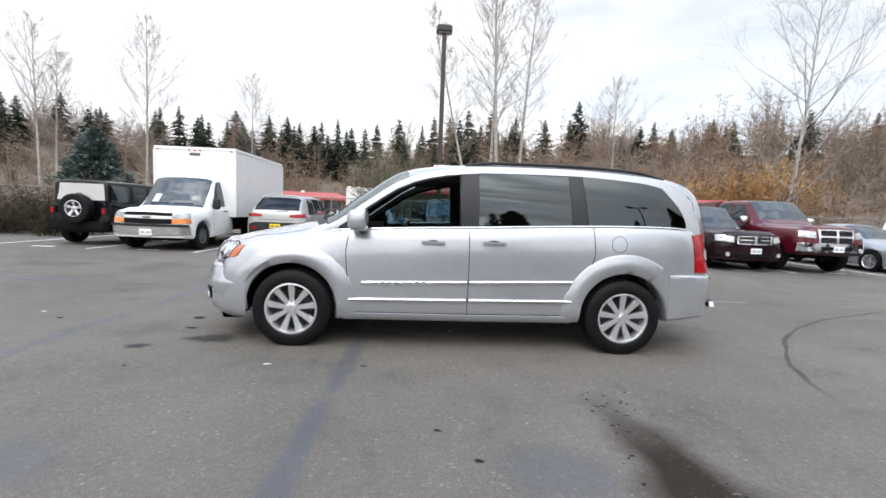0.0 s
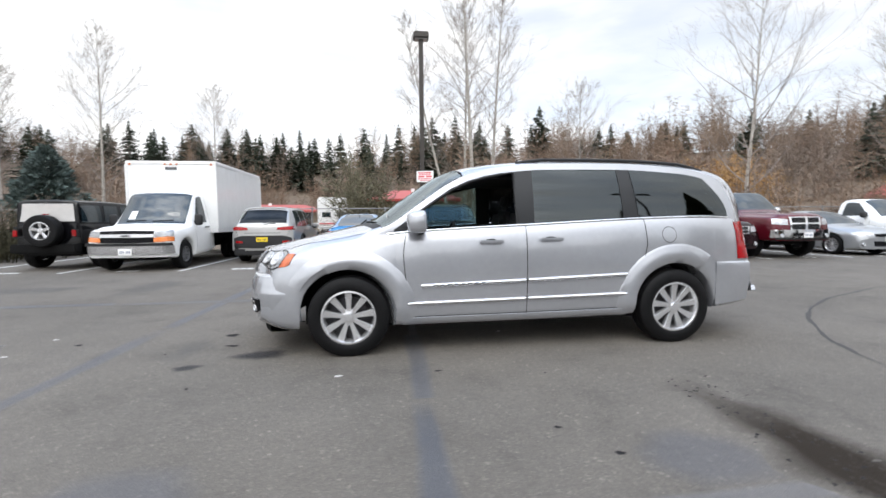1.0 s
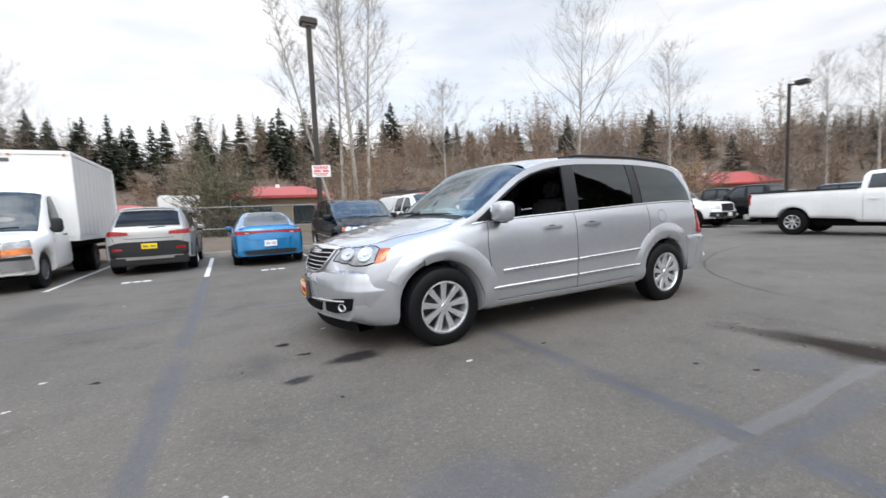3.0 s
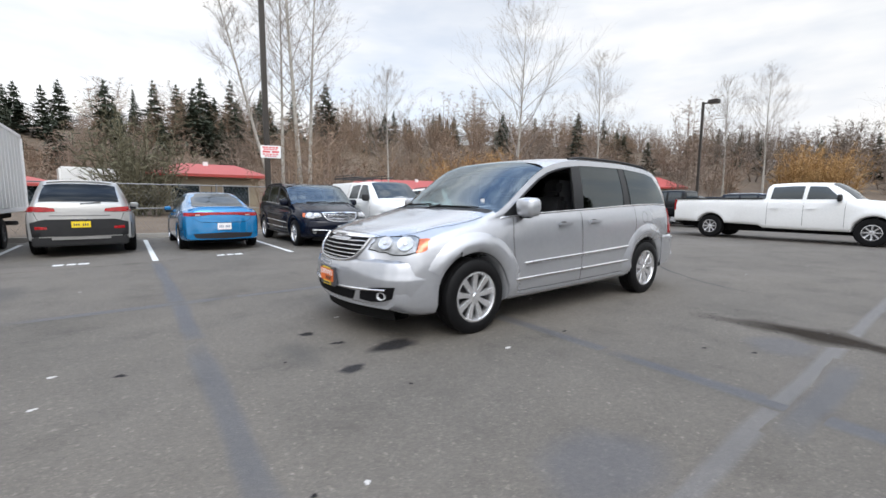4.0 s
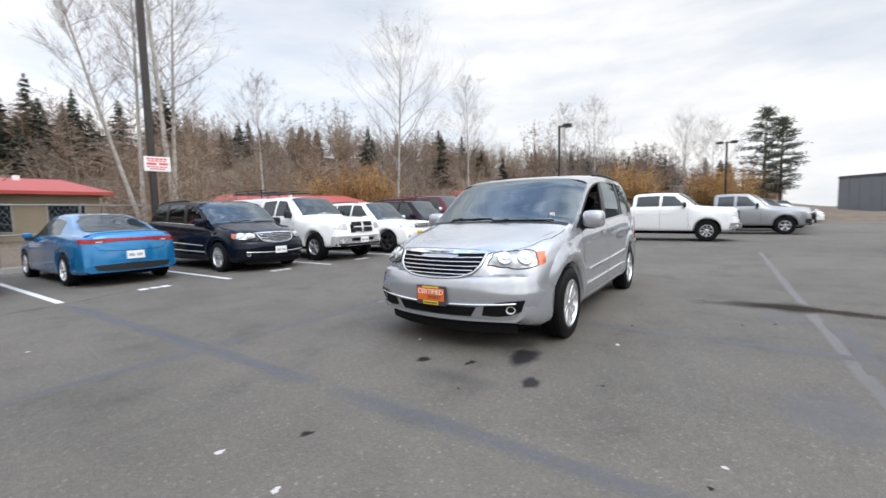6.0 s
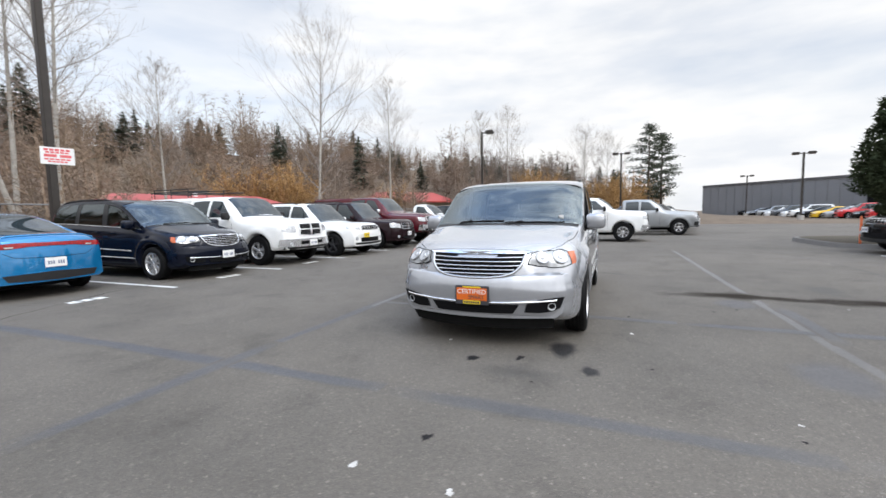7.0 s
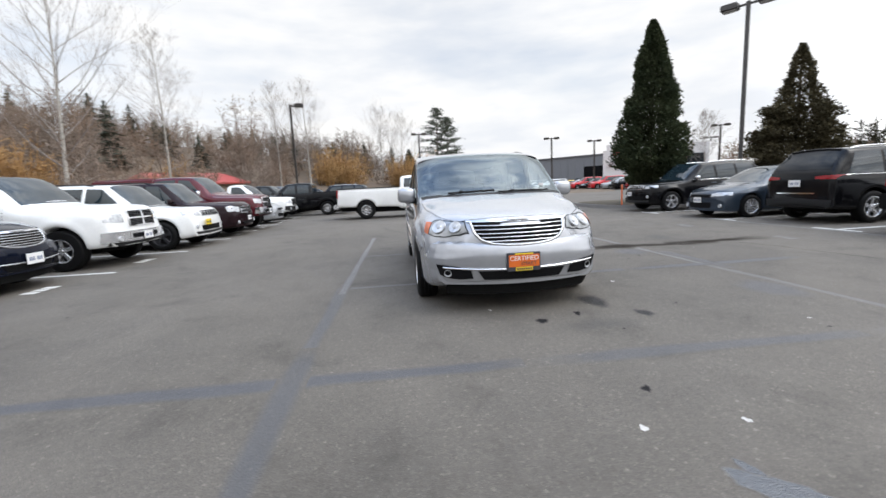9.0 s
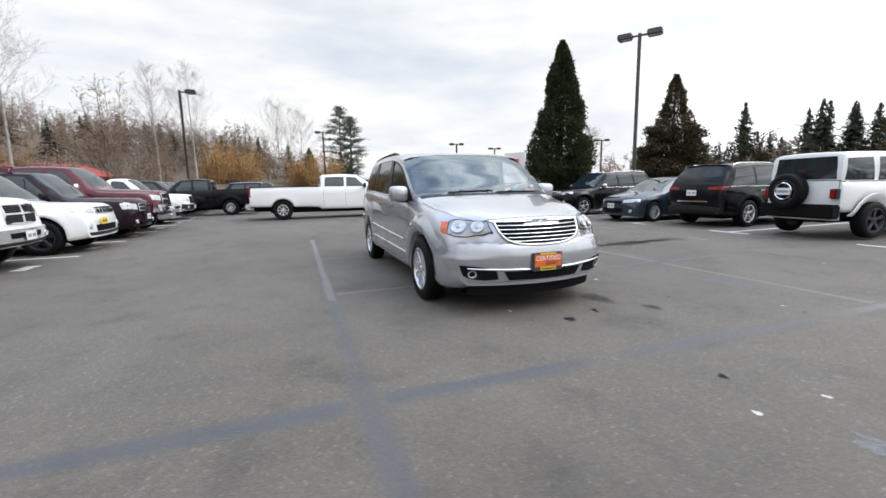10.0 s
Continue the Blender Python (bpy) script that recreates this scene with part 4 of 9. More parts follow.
# ---- minivans ----
def minivan(name, label, paint, m, open_glass, group=""):
    c = Car(name, label, "minivan", VAN, paint, m, group, hollow=van_hollow, step=0.06)
    root, h = c.root, c.L / 2
    c.wheels(W_VAN, 0.885)
    band = 0.062
    under = lambda t: 1 - min(band / t, 1)
    glazing(c, "roof_side", paint, (1.2, 1.2), (4.9, 4.9), under, None, 0.0, n=50, m=3)
    glazing(c, "sail_panel", PILLAR, (1.2, 1.2), (1.66, 1.66), None, under, -0.004, n=8, m=3, label="black sail panel")
    glazing(c, "door_pillar", PILLAR, (2.53, 2.50), (2.69, 2.68), None, under, -0.003, n=4, label="black door pillar")
    glazing(c, "door_pillar", PILLAR, (3.57, 3.53), (3.72, 3.66), None, under, -0.003, n=4, label="black door pillar")
    glazing(c, "rear_pillar", paint, (4.66, 4.44), (4.9, 4.9), None, under, 0.0, n=10, bulge=0.0)
    side_glass = PRIVACY
    glazing(c, "side_window", side_glass, (2.69, 2.68), (3.57, 3.53), lambda t: 0.012 / t, under, -0.008, n=12, label="tinted sliding door window", solid=0.005)
    glazing(c, "quarter_window", side_glass, (3.72, 3.66), (4.665, 4.445), lambda t: 0.012 / t, under, 0.003, n=16, bulge=0.06, label="tinted rear quarter window", solid=0.005)
    # the driver's window is wound down; the other front window is up
    if open_glass:
        glazing(c, "side_window", GLASS, (1.64, 1.64), (2.53, 2.50), None, under, -0.008, signs=(1,), n=14, label="clear front door window", solid=0.005)
    else:
        glazing(c, "side_window", GLASS, (1.64, 1.64), (2.53, 2.50), None, under, -0.008, n=14, label="clear front door window", solid=0.005)
    for sg in (-1, 1):
        pts = [c.side(1.63, 0.02, sg, -0.01)] + [c.side(x, 1 - (band + 0.012) / max(c.c["rail"](x) - c.c["belt"](x), 0.09), sg, -0.006) for x in (1.66, 1.8, 1.95, 2.1, 2.25, 2.4, 2.51)] + [c.side(2.53, 0.0, sg, -0.006)]
        rod(c, "window_seal", PLASTIC, pts, 0.015)
        pts = [c.side(1.36 + 3.3 * k / 40, 0.0, sg, 0.004) for k in range(41)]
        rod(c, "belt_moulding", CHROME, pts, 0.010, label="chrome belt moulding")
    vs = []
    for i in range(19):
        u = 1.10 + 0.86 * i / 18
        xs = u + c.bow(u)
        zr, zt, wr = c.c["rail"](xs), c.c["top"](u), c.c["roofw"](xs)
        for j in range(31):
            t = j / 15 - 1
            q = c.place(u, wr * t, zr + (zt - zr) * (1 - abs(t) ** 4.5))
            vs.append((q[0] - 0.002, q[1], q[2] + 0.003))
    mesh_ob("windscreen", vs, [(i * 31 + j, i * 31 + j + 31, i * 31 + j + 32, i * 31 + j + 1) for i in range(18) for j in range(30)], SCREEN_GLASS, root, "clear windscreen", 80)
    strip_of_loft(c, "rear_window", PRIVACY, 4.97, 5.085, off=(0.004, 0.0), nu=8, label="tinted rear window")
    # cowl, wipers and bonnet edge
    strip_of_loft(c, "cowl_panel", PLASTIC, 1.035, 1.115, off=(0, 0.004), nu=4, label="black plastic cowl")
    for y0, y1, du in ((-0.05, -0.72, 0.02), (0.55, -0.02, 0.05)):
        pts = []
        for k in range(6):
            y = y0 + (y1 - y0) * k / 5
            pts.append(on(c, "T", 1.09 + 0.21 * (y * y) + du + 0.02 * k / 5, y, 0.012))
        w = rod(c, "wiper", PLASTIC, pts, 0.0065)
        rod(c, "wiper_arm", PLASTIC, [pts[0] + Vector((-0.06, 0, -0.03)), (pts[1] + pts[2]) / 2 + Vector((-0.01, 0, 0.018))], 0.008, w)
    # panel gaps
    for ax in "LR":
        seam(c, ax, [(1.50, 1.08), (1.475, 0.9), (1.49, 0.7), (1.53, 0.5), (1.56, 0.34)])
        seam(c, ax, [(2.60, 1.14), (2.605, 0.7), (2.60, 0.31)])
        seam(c, ax, [(3.76, 1.19), (3.775, 0.95), (3.74, 0.80), (3.63, 0.66), (3.56, 0.52), (3.53, 0.33)], n=40)
        seam(c, ax, [(1.56, 0.335), (2.6, 0.345), (3.53, 0.36)], 0.006)
        seam(c, ax, [(4.0 + 0.072 * math.cos(2 * math.pi * k / 24), 1.045 + 0.075 * math.sin(2 * math.pi * k / 24)) for k in range(25)], 0.005, 40, name="fuel_flap_gap") if ax == "L" else None
        # chrome side mouldings: the upper one with lettering bars, the lower one along the sill
        for a, b, z0, z1, hgt in ((1.63, 2.585, 0.605, 0.635, 0.020), (2.615, 3.57, 0.636, 0.668, 0.020), (1.48, 2.585, 0.445, 0.465, 0.020), (2.615, 3.62, 0.466, 0.485, 0.020)):
            pts = [on(c, ax, a + (b - a) * k / 20, z0 + hgt / 2 + (z1 - z0) * k / 20, 0.004) for k in range(21)]
            rod(c, "side_moulding", CHROME, pts, 0.0165, label="chrome side moulding")
        for k in range(8):
            x = 1.76 + k * 0.062
            q = on(c, ax, x, 0.622, 0.02)
            boxed("letter_bar", (q.x - 0.02, q.x + 0.02, q.y - 0.003, q.y + 0.003, 0.612 + 0.002 * k, 0.628 + 0.002 * k), GREY_PLASTIC, root, "", 0.002)
        c.patch("sill", paint, ax, [(1.46, 0.262), (2.5, 0.272), (3.58, 0.285)], [(1.46, 0.325), (2.5, 0.335), (3.58, 0.348)], off=0.008, thick=0.02, n=20, m=4)
    c.handles([(2.27, 1.0), (2.83, 1.015)], paint)
    for ax, sg in (("L", -1), ("R", 1)):
        for x, z in ((2.27, 1.0), (2.83, 1.015)):
            p = on(c, ax, x, z)
            # a dark oval stands for the shaded cup behind each handle
            v, f = lathe([(0, 0.002), (0.05, 0.001), (0.056, -0.004)], 20)
            mesh_ob("handle_shade", [(p.x + a * 1.3, p.y + sg * b, z - 0.004 + d * 0.55) for a, b, d in v], f, PLASTIC, root)
    arch_flare(c, paint)
    cover = BumperCover(c, paint)
    c.front = cover.at(0, 0.52).x
    c.mirrors(1.63, 1.095, paint, size=(0.20, 0.235, 0.195))
    # nose: lamps, grille, intakes
    for lamp in c.pair("headlamp", CLEAR_LAMP, [(0.10, 0.535, 0.832), (0.14, 0.62, 0.803), (0.22, 0.76, 0.785), (0.31, 0.84, 0.786), (0.385, 0.88, 0.80)],
                       [(0.15, 0.57, 0.978), (0.22, 0.67, 1.028), (0.30, 0.77, 1.048), (0.37, 0.845, 1.034), (0.41, 0.88, 0.995)], off=0.006, thick=0.02, n=20, m=8):
        vv = lamp.data.vertices
        ring = list(range(20)) + [j * 20 + 19 for j in range(1, 8)] + [7 * 20 + i for i in range(18, -1, -1)] + [j * 20 for j in range(6, -1, -1)]
        rod(c, "lamp_seal", SEAM, [vv[i].co.copy() for i in ring], 0.0045, lamp, 5)
    c.pair("turn_lamp", MARKER_LENS, [(0.38, 0.885, 0.797), (0.44, 0.91, 0.802), (0.48, 0.92, 0.82)], [(0.40, 0.88, 0.992), (0.46, 0.905, 0.982), (0.51, 0.92, 0.953)], off=0.007, thick=0.02, n=8, m=8, label="amber turn lamp")
    for sg in (-1, 1):
        for x, y, z, r in ((0.31, 0.80, 0.905, 0.074), (0.18, 0.655, 0.905, 0.064)):
            p, nr, _, _ = c.tree.find_nearest(Vector((x - h, sg * y, z)))
            nr = -nr if nr.x > 0 else nr
            turn = Vector((0, 1, 0)).rotation_difference(nr).to_matrix()
            v, f = lathe([(0.0, 0.020), (r * 0.25, 0.018), (r * 0.34, 0.009), (r * 0.7, 0.011), (r * 0.9, 0.015), (r, 0.016), (r * 1.06, 0.004)], 24)
            mesh_ob("lamp_reflector", [p + turn @ Vector(q) for q in v], f, HEADLAMP, root, "round bright reflector")
    grille_low = [(-0.47, 0.90), (-0.445, 0.80), (-0.385, 0.735), (-0.28, 0.699), (-0.15, 0.685), (0, 0.681), (0.15, 0.685), (0.28, 0.699), (0.385, 0.735), (0.445, 0.80), (0.47, 0.90)]
    grille_high = [(-0.47, 0.905), (-0.3, 0.912), (0, 0.916), (0.3, 0.912), (0.47, 0.905)]
    g = c.patch("grille", SEAM, "F", grille_low, grille_high, off=0.006, n=27, m=5, label="black grille backing")
    lo = resample(grille_low, 40)
    ring = [on(c, "F", y, z, 0.010) for y, z in lo]
    hi_pts = [on(c, "F", y, z, 0.014) for y, z in resample(grille_high, 24)]
    rod(c, "grille_surround", DULL_CHROME, ring, 0.015, g, label="bright grille surround")
    c.patch("grille_brow", CHROME, "F", [(-0.49, 0.902), (-0.25, 0.899), (0, 0.897), (0.25, 0.899), (0.49, 0.902)], [(-0.51, 0.914), (-0.25, 0.925), (0, 0.929), (0.25, 0.925), (0.51, 0.914)], off=0.014, thick=0.02, n=24, m=3, parent=g, label="chrome grille brow")
    for k in range(5):
        z = 0.722 + k * 0.036
        half = next(abs(y) for y, zz in lo if zz < z + 0.004) - 0.012
        rod(c, "grille_bar", CHROME, [on(c, "F", -half + 2 * half * i / 14, z, 0.014) for i in range(15)], 0.0062, g)
    p = on(c, "F", 0, 0.91, 0.02)
    wings = [tube([(p.x + 0.10 * (0.16 * k / 5) ** 2, sg * (0.02 + 0.16 * k / 5), p.z + 0.002 + 0.004 * k / 5) for k in range(6)], [0.009, 0.0095, 0.009, 0.0075, 0.0055, 0.003], 8) for sg in (-1, 1)]
    v, f = lathe([(0.0, -0.008), (0.022, -0.006), (0.03, 0.0), (0.024, 0.012)], 20)
    v, f = merge(*wings, ([(p.x + b, a, p.z + 0.5 * d) for a, b, d in v], f))
    mesh_ob("badge", v, f, ALLOY, g, "", 50)
    # flat black panels stand for the shaded depth of intake and fog recesses
    cover.panel("lower_intake", SEAM, [(-0.385, 0.352), (0, 0.346), (0.385, 0.352)], [(-0.44, 0.438), (0, 0.436), (0.44, 0.438)], n=24, label="black panel for the shaded lower intake")
    for k in range(3):
        z = 0.368 + 0.024 * k
        rod(c, "intake_bar", UNDER, [cover.at(-0.39 + 0.78 * i / 16, z, 0.009) for i in range(17)], 0.004, cover.body, 5)
    for sg in (-1, 1):
        cover.panel("fog_recess", SEAM, [(sg * 0.49, 0.366), (sg * 0.62, 0.356), (sg * 0.74, 0.37), (sg * 0.81, 0.40)], [(sg * 0.51, 0.446), (sg * 0.62, 0.484), (sg * 0.74, 0.498), (sg * 0.835, 0.505)], label="black panel for the shaded fog lamp recess")
        p, r = cover.at(sg * 0.735, 0.418, 0.008), 0.036
        v, f = lathe([(0.0, 0.006), (r * 0.5, 0.004), (r * 0.78, 0.0), (r * 0.85, -0.012), (r, -0.012), (r, 0.03)], 20)
        mesh_ob("fog_lamp", [(p.x + b + (a * 0.55 * sg), p.y + a, p.z + d) for a, b, d in v], f, HEADLAMP, root)
    rod(c, "bumper_strip", CHROME, [cover.at(-0.77 + 1.54 * k / 40, 0.452 + 0.024 * (-1 + k / 20) ** 2, 0.010) for k in range(41)], 0.0105, label="chrome bumper strip")
    dam = []
    for k in range(41):
        p = cover.at(-0.80 + 1.6 * k / 40, 0.3, -0.03)
        dam += [(p.x + 0.02, p.y * 0.97, 0.315), (p.x + 0.05, p.y * 0.97, 0.185), (p.x + 0.2, p.y * 0.95, 0.185), (p.x + 0.2, p.y * 0.95, 0.315)]
    # underbody black puts the shade below the bumper into the dam's colour
    mesh_ob("air_dam", dam, [(4 * k + j, 4 * k + 4 + j, 4 * k + 4 + (j + 1) % 4, 4 * k + (j + 1) % 4) for k in range(40) for j in range(4)], UNDER, root, "black air dam")
    # bumper shell round the tail
    tail_pts = []
    for ax, xs in (("L", (4.50, 4.58, 4.66, 4.74, 4.82, 4.88)), ("R", (4.88, 4.82, 4.74, 4.66, 4.58, 4.50))):
        if ax == "R":
            tail_pts += [on(c, "B", -0.80 + 1.6 * k / 20, 0.6) for k in range(21)]
        tail_pts += [on(c, ax, x, 0.6) for x in xs]
    shell, prof = [], ((-0.07, 0.0), (-0.012, 0.006), (0.012, 0.03), (0.026, 0.13), (0.034, 0.62), (0.036, 0.735), (0.030, 0.762), (0.012, 0.776), (-0.05, 0.782))
    for i, p in enumerate(tail_pts):
        d = tail_pts[min(i + 1, len(tail_pts) - 1)] - tail_pts[max(i - 1, 0)]
        o = Vector((d.y, -d.x, 0)).normalized()
        e = min(1, min(i, len(tail_pts) - 1 - i) / 2.5)
        low = 0.33 + 0.075 * min(1, min(i, len(tail_pts) - 1 - i) / 8) ** 1.5
        shell += [(p.x + o.x * (a if a < 0 else a * (0.1 + 0.9 * e)), p.y + o.y * (a if a < 0 else a * (0.1 + 0.9 * e)), z + low if z < 0.2 else z) for a, z in prof]
    m = len(prof)
    mesh_ob("rear_bumper", shell, [(i * m + j, i * m + m + j, i * m + m + j + 1, i * m + j + 1) for i in range(len(tail_pts) - 1) for j in range(m - 1)], paint, root, "rear bumper with a stepped top", 30)
    for sg in (-1, 1):
        pts = [(0.155 + 0.1 * (y / 0.6) ** 2, sg * y) for y in (0.0, 0.2, 0.4, 0.55)] + [(0.30, sg * 0.62), (0.5, sg * 0.77), (0.8, sg * 0.86), (1.15, sg * 0.88)]
        seam(c, "T", pts, 0.0045, 40)
    # tail
    c.pair("tail_lamp", RED_LENS, [(4.76, 0.95, 0.80), (4.88, 0.92, 0.80), (4.99, 0.84, 0.80), (5.04, 0.76, 0.80)], [(4.73, 0.955, 1.165), (4.84, 0.92, 1.175), (4.94, 0.85, 1.18), (4.98, 0.78, 1.18)], off=0.008, thick=0.03, n=12, m=8, label="red tail lamp")
    c.pair("reverse_lamp", HEADLAMP, [(4.93, 0.89, 0.93), (5.0, 0.83, 0.93)], [(4.91, 0.89, 1.03), (4.98, 0.83, 1.03)], off=0.013, thick=0.01, n=5, m=5)
    c.patch("spoiler", paint, "B", [(-0.60, 1.63), (0, 1.645), (0.60, 1.63)], [(-0.60, 1.655), (0, 1.675), (0.60, 1.655)], off=0.012, thick=0.03, n=16, m=3)
    # roof rails
    for sg in (-1, 1):
        pts = []
        for k in range(24):
            x = 2.55 + 1.95 * k / 23
            e = min(k, 23 - k)
            p = c.section(c.centre(x))[RAIL + 1]
            pts.append((x - h, sg * (p[0] - 0.02), p[1] + 0.004 + 0.018 * min(1, e / 3)))
        rod(c, "roof_rail", PLASTIC, pts, 0.016, label="black roof rail")
    # cabin
    boxed("cabin_floor", (1.2 - h, 4.9 - h, -0.85, 0.85, 0.42, 0.46), CABIN, root, bevel=0.005)
    bm = bmesh.new()
    block(bm, 1.28 - h, 1.72 - h, -0.80, 0.80, 0.62, 1.10, 0.08)
    block(bm, 1.55 - h, 1.80 - h, -0.58, -0.22, 0.98, 1.16, 0.06)
    part("dashboard", bm, PLASTIC, root, "dark dashboard")
    v, f = lathe([(0.175 + 0.016 * math.cos(a), 0.016 * math.sin(a)) for a in [2 * math.pi * k / 8 for k in range(8)]], 24, True)
    m3 = Matrix.Translation((1.93 - h, -0.40, 1.02)) @ Euler((0, radians(-62), 0)).to_matrix().to_4x4() @ Euler((radians(90), 0, 0)).to_matrix().to_4x4()
    st = mesh_ob("steering_wheel", [m3 @ Vector(q) for q in v], f, PLASTIC, root, "", 60)
    rod(c, "steering_spoke", PLASTIC, [(1.93 - h, -0.56, 1.03), (1.96 - h, -0.40, 1.0), (1.93 - h, -0.24, 1.03)], 0.02, st)
    rod(c, "steering_column", PLASTIC, [(1.94 - h, -0.40, 1.01), (1.65 - h, -0.40, 0.9)], 0.03, st)
    for y in (-0.40, 0.40):
        seat(root, "front_seat", 2.35 - h, y, 0.62)
        seat(root, "middle_seat", 3.25 - h, y, 0.60)
    seat(root, "rear_bench", 4.2 - h, 0, 0.62, 1.15)
    boxed("headliner", (1.95 - h, 4.75 - h, -0.60, 0.60, 1.60, 1.62), CABIN, root, bevel=0.004)
    boxed("rear_view_mirror", (1.72 - h, 1.75 - h, -0.12, 0.12, 1.42, 1.48), PLASTIC, root, bevel=0.008)
    return c


# ---- ground ----
def asphalt_material(name="asphalt", coat=None):
    """Worn asphalt: pale aggregate in dark binder, broad worn patches, fine relief; coat: a worn mark on top of it."""
    m, ns, lk, b = nodes_of(name)
    tc = ns.new("ShaderNodeTexCoord")

    def noise_node(scale, detail=4, rough=0.6):
        n = ns.new("ShaderNodeTexNoise")
        n.inputs["Scale"].default_value, n.inputs["Detail"].default_value, n.inputs["Roughness"].default_value = scale, detail, rough
        lk(tc.outputs["Object"], n.inputs["Vector"])
        return n.outputs[0]

    def ramp(src, stops):
        r = ns.new("ShaderNodeValToRGB")
        r.color_ramp.elements[0].position, r.color_ramp.elements[0].color = stops[0][0], (*[stops[0][1]] * 3, 1)
        r.color_ramp.elements[1].position, r.color_ramp.elements[1].color = stops[-1][0], (*[stops[-1][1]] * 3, 1)
        for p, v in stops[1:-1]:
            e = r.color_ramp.elements.new(p)
            e.color = (v, v, v, 1)
        lk(src, r.inputs[0])
        return r.outputs[0]

    def times(a, c):
        x = ns.new("ShaderNodeMix")
        x.data_type, x.blend_type, x.inputs[0].default_value = "RGBA", "MULTIPLY", 1
        lk(a, x.inputs[6])
        lk(c, x.inputs[7])
        return x.outputs[2]

    def chips(scale):
        v = ns.new("ShaderNodeTexVoronoi")
        v.inputs["Scale"].default_value = scale
        lk(tc.outputs["Object"], v.inputs["Vector"])
        sep = ns.new("ShaderNodeSeparateColor")
        lk(v.outputs["Color"], sep.inputs[0])
        return v, sep.outputs[0]

    broad = ramp(noise_node(0.22, 5), [(0.3, 0.80), (0.5, 1.0), (0.7, 1.16)])
    mid = ramp(noise_node(1.3, 6, 0.7), [(0.28, 0.66), (0.45, 0.96), (0.75, 1.14)])
    fine = ramp(noise_node(26, 6, 0.75), [(0.25, 0.80), (0.75, 1.20)])
    v1, c1 = chips(150)
    speck = ramp(c1, [(0.0, 0.82), (0.3, 0.96), (0.72, 1.0), (0.94, 1.1), (1.0, 1.5)])
    v2, c2 = chips(60)
    stone = ramp(c2, [(0.0, 0.94), (0.12, 0.99), (0.92, 1.0), (0.975, 1.14), (1.0, 1.5)])
    tint = ns.new("ShaderNodeMix")
    tint.data_type = "RGBA"
    lk(noise_node(0.5, 3), tint.inputs[0])
    tint.inputs[6].default_value, tint.inputs[7].default_value = (0.124, 0.112, 0.098, 1), (0.134, 0.118, 0.099, 1)
    col = times(times(times(times(times(tint.outputs[2], broad), mid), fine), speck), stone)
    b.inputs["Roughness"].default_value, b.inputs["Specular IOR Level"].default_value = 0.8, 0.35
    if coat:
        colour, wear, rough, soft, strength, spec = coat
        add, rmp, at, edge = ns.new("ShaderNodeMath"), ns.new("ShaderNodeMapRange"), ns.new("ShaderNodeAttribute"), ns.new("ShaderNodeMath")
        worn = noise_node(soft, 8, 0.75)
        lk(worn, add.inputs[0])
        lk(noise_node(1.1, 3, 0.5), add.inputs[1])
        rmp.inputs[1].default_value, rmp.inputs[2].default_value, rmp.inputs[4].default_value = wear + 0.28, wear + 0.72, strength
        lk(add.outputs[0], rmp.inputs[0])
        at.attribute_name = "fade"
        edge.operation = "MULTIPLY"
        lk(at.outputs["Fac"], edge.inputs[0])
        lk(rmp.outputs[0], edge.inputs[1])
        tone, mixed = ns.new("ShaderNodeMix"), ns.new("ShaderNodeMix")
        tone.data_type, tone.blend_type, tone.inputs[0].default_value = "RGBA", "MULTIPLY", 0.4
        tone.inputs[6].default_value = (*colour, 1)
        lk(worn, tone.inputs[7])
        mixed.data_type = "RGBA"
        lk(edge.outputs[0], mixed.inputs[0])
        lk(col, mixed.inputs[6])
        lk(tone.outputs[2], mixed.inputs[7])
        col = mixed.outputs[2]
        for sock, lo, hi in (("Roughness", 0.8, rough), ("Specular IOR Level", 0.35, spec)):
            r2 = ns.new("ShaderNodeMapRange")
            r2.inputs[3].default_value, r2.inputs[4].default_value = lo, hi
            lk(edge.outputs[0], r2.inputs[0])
            lk(r2.outputs[0], b.inputs[sock])
    lk(col, b.inputs["Base Color"])
    bp = ns.new("ShaderNodeBump")
    bp.inputs["Strength"].default_value, bp.inputs["Distance"].default_value = 0.6, 0.006
    lk(v1.outputs["Distance"], bp.inputs["Height"])
    lk(bp.outputs[0], b.inputs["Normal"])
    return m


def worn_paint(name, colour, wear=0.5, rough=0.7, soft=14.0, strength=1.0, spec=0.5):
    """Asphalt under paint or a stain that has worn through in places."""
    return asphalt_material(name, (colour, wear, rough, soft, strength, spec))


ASPHALT = asphalt_material()
LINE_WHITE = worn_paint("white_line_paint", (0.85, 0.85, 0.82), 0.10)
# pale line coats: worn paint, with part of its grazing sheen in the colour
LINE_FADED = worn_paint("faded_line_paint", (0.165, 0.17, 0.19), 0.02, 0.27, 3, 0.42, 1.0)
LINE_FAINT = worn_paint("faint_line_paint", (0.16, 0.161, 0.175), 0.08, 0.32, 3, 0.32, 1.0)
LINE_BLACKOUT = worn_paint("blacked_out_line", (0.050, 0.060, 0.084), 0.04, 0.40, 2.5, 0.56, 0.7)
LINE_BLACKOUT_FAINT = worn_paint("faint_blacked_out_line", (0.055, 0.065, 0.088), 0.12, 0.40, 2.5, 0.45, 0.7)
OIL = worn_paint("oil_stain", (0.020, 0.019, 0.020), -0.1, 0.85, 7, 1.0, 0.12)
OIL_SHEEN = worn_paint("oil_with_a_sheen", (0.022, 0.020, 0.020), -0.1, 0.6, 7, 1.0, 0.35)
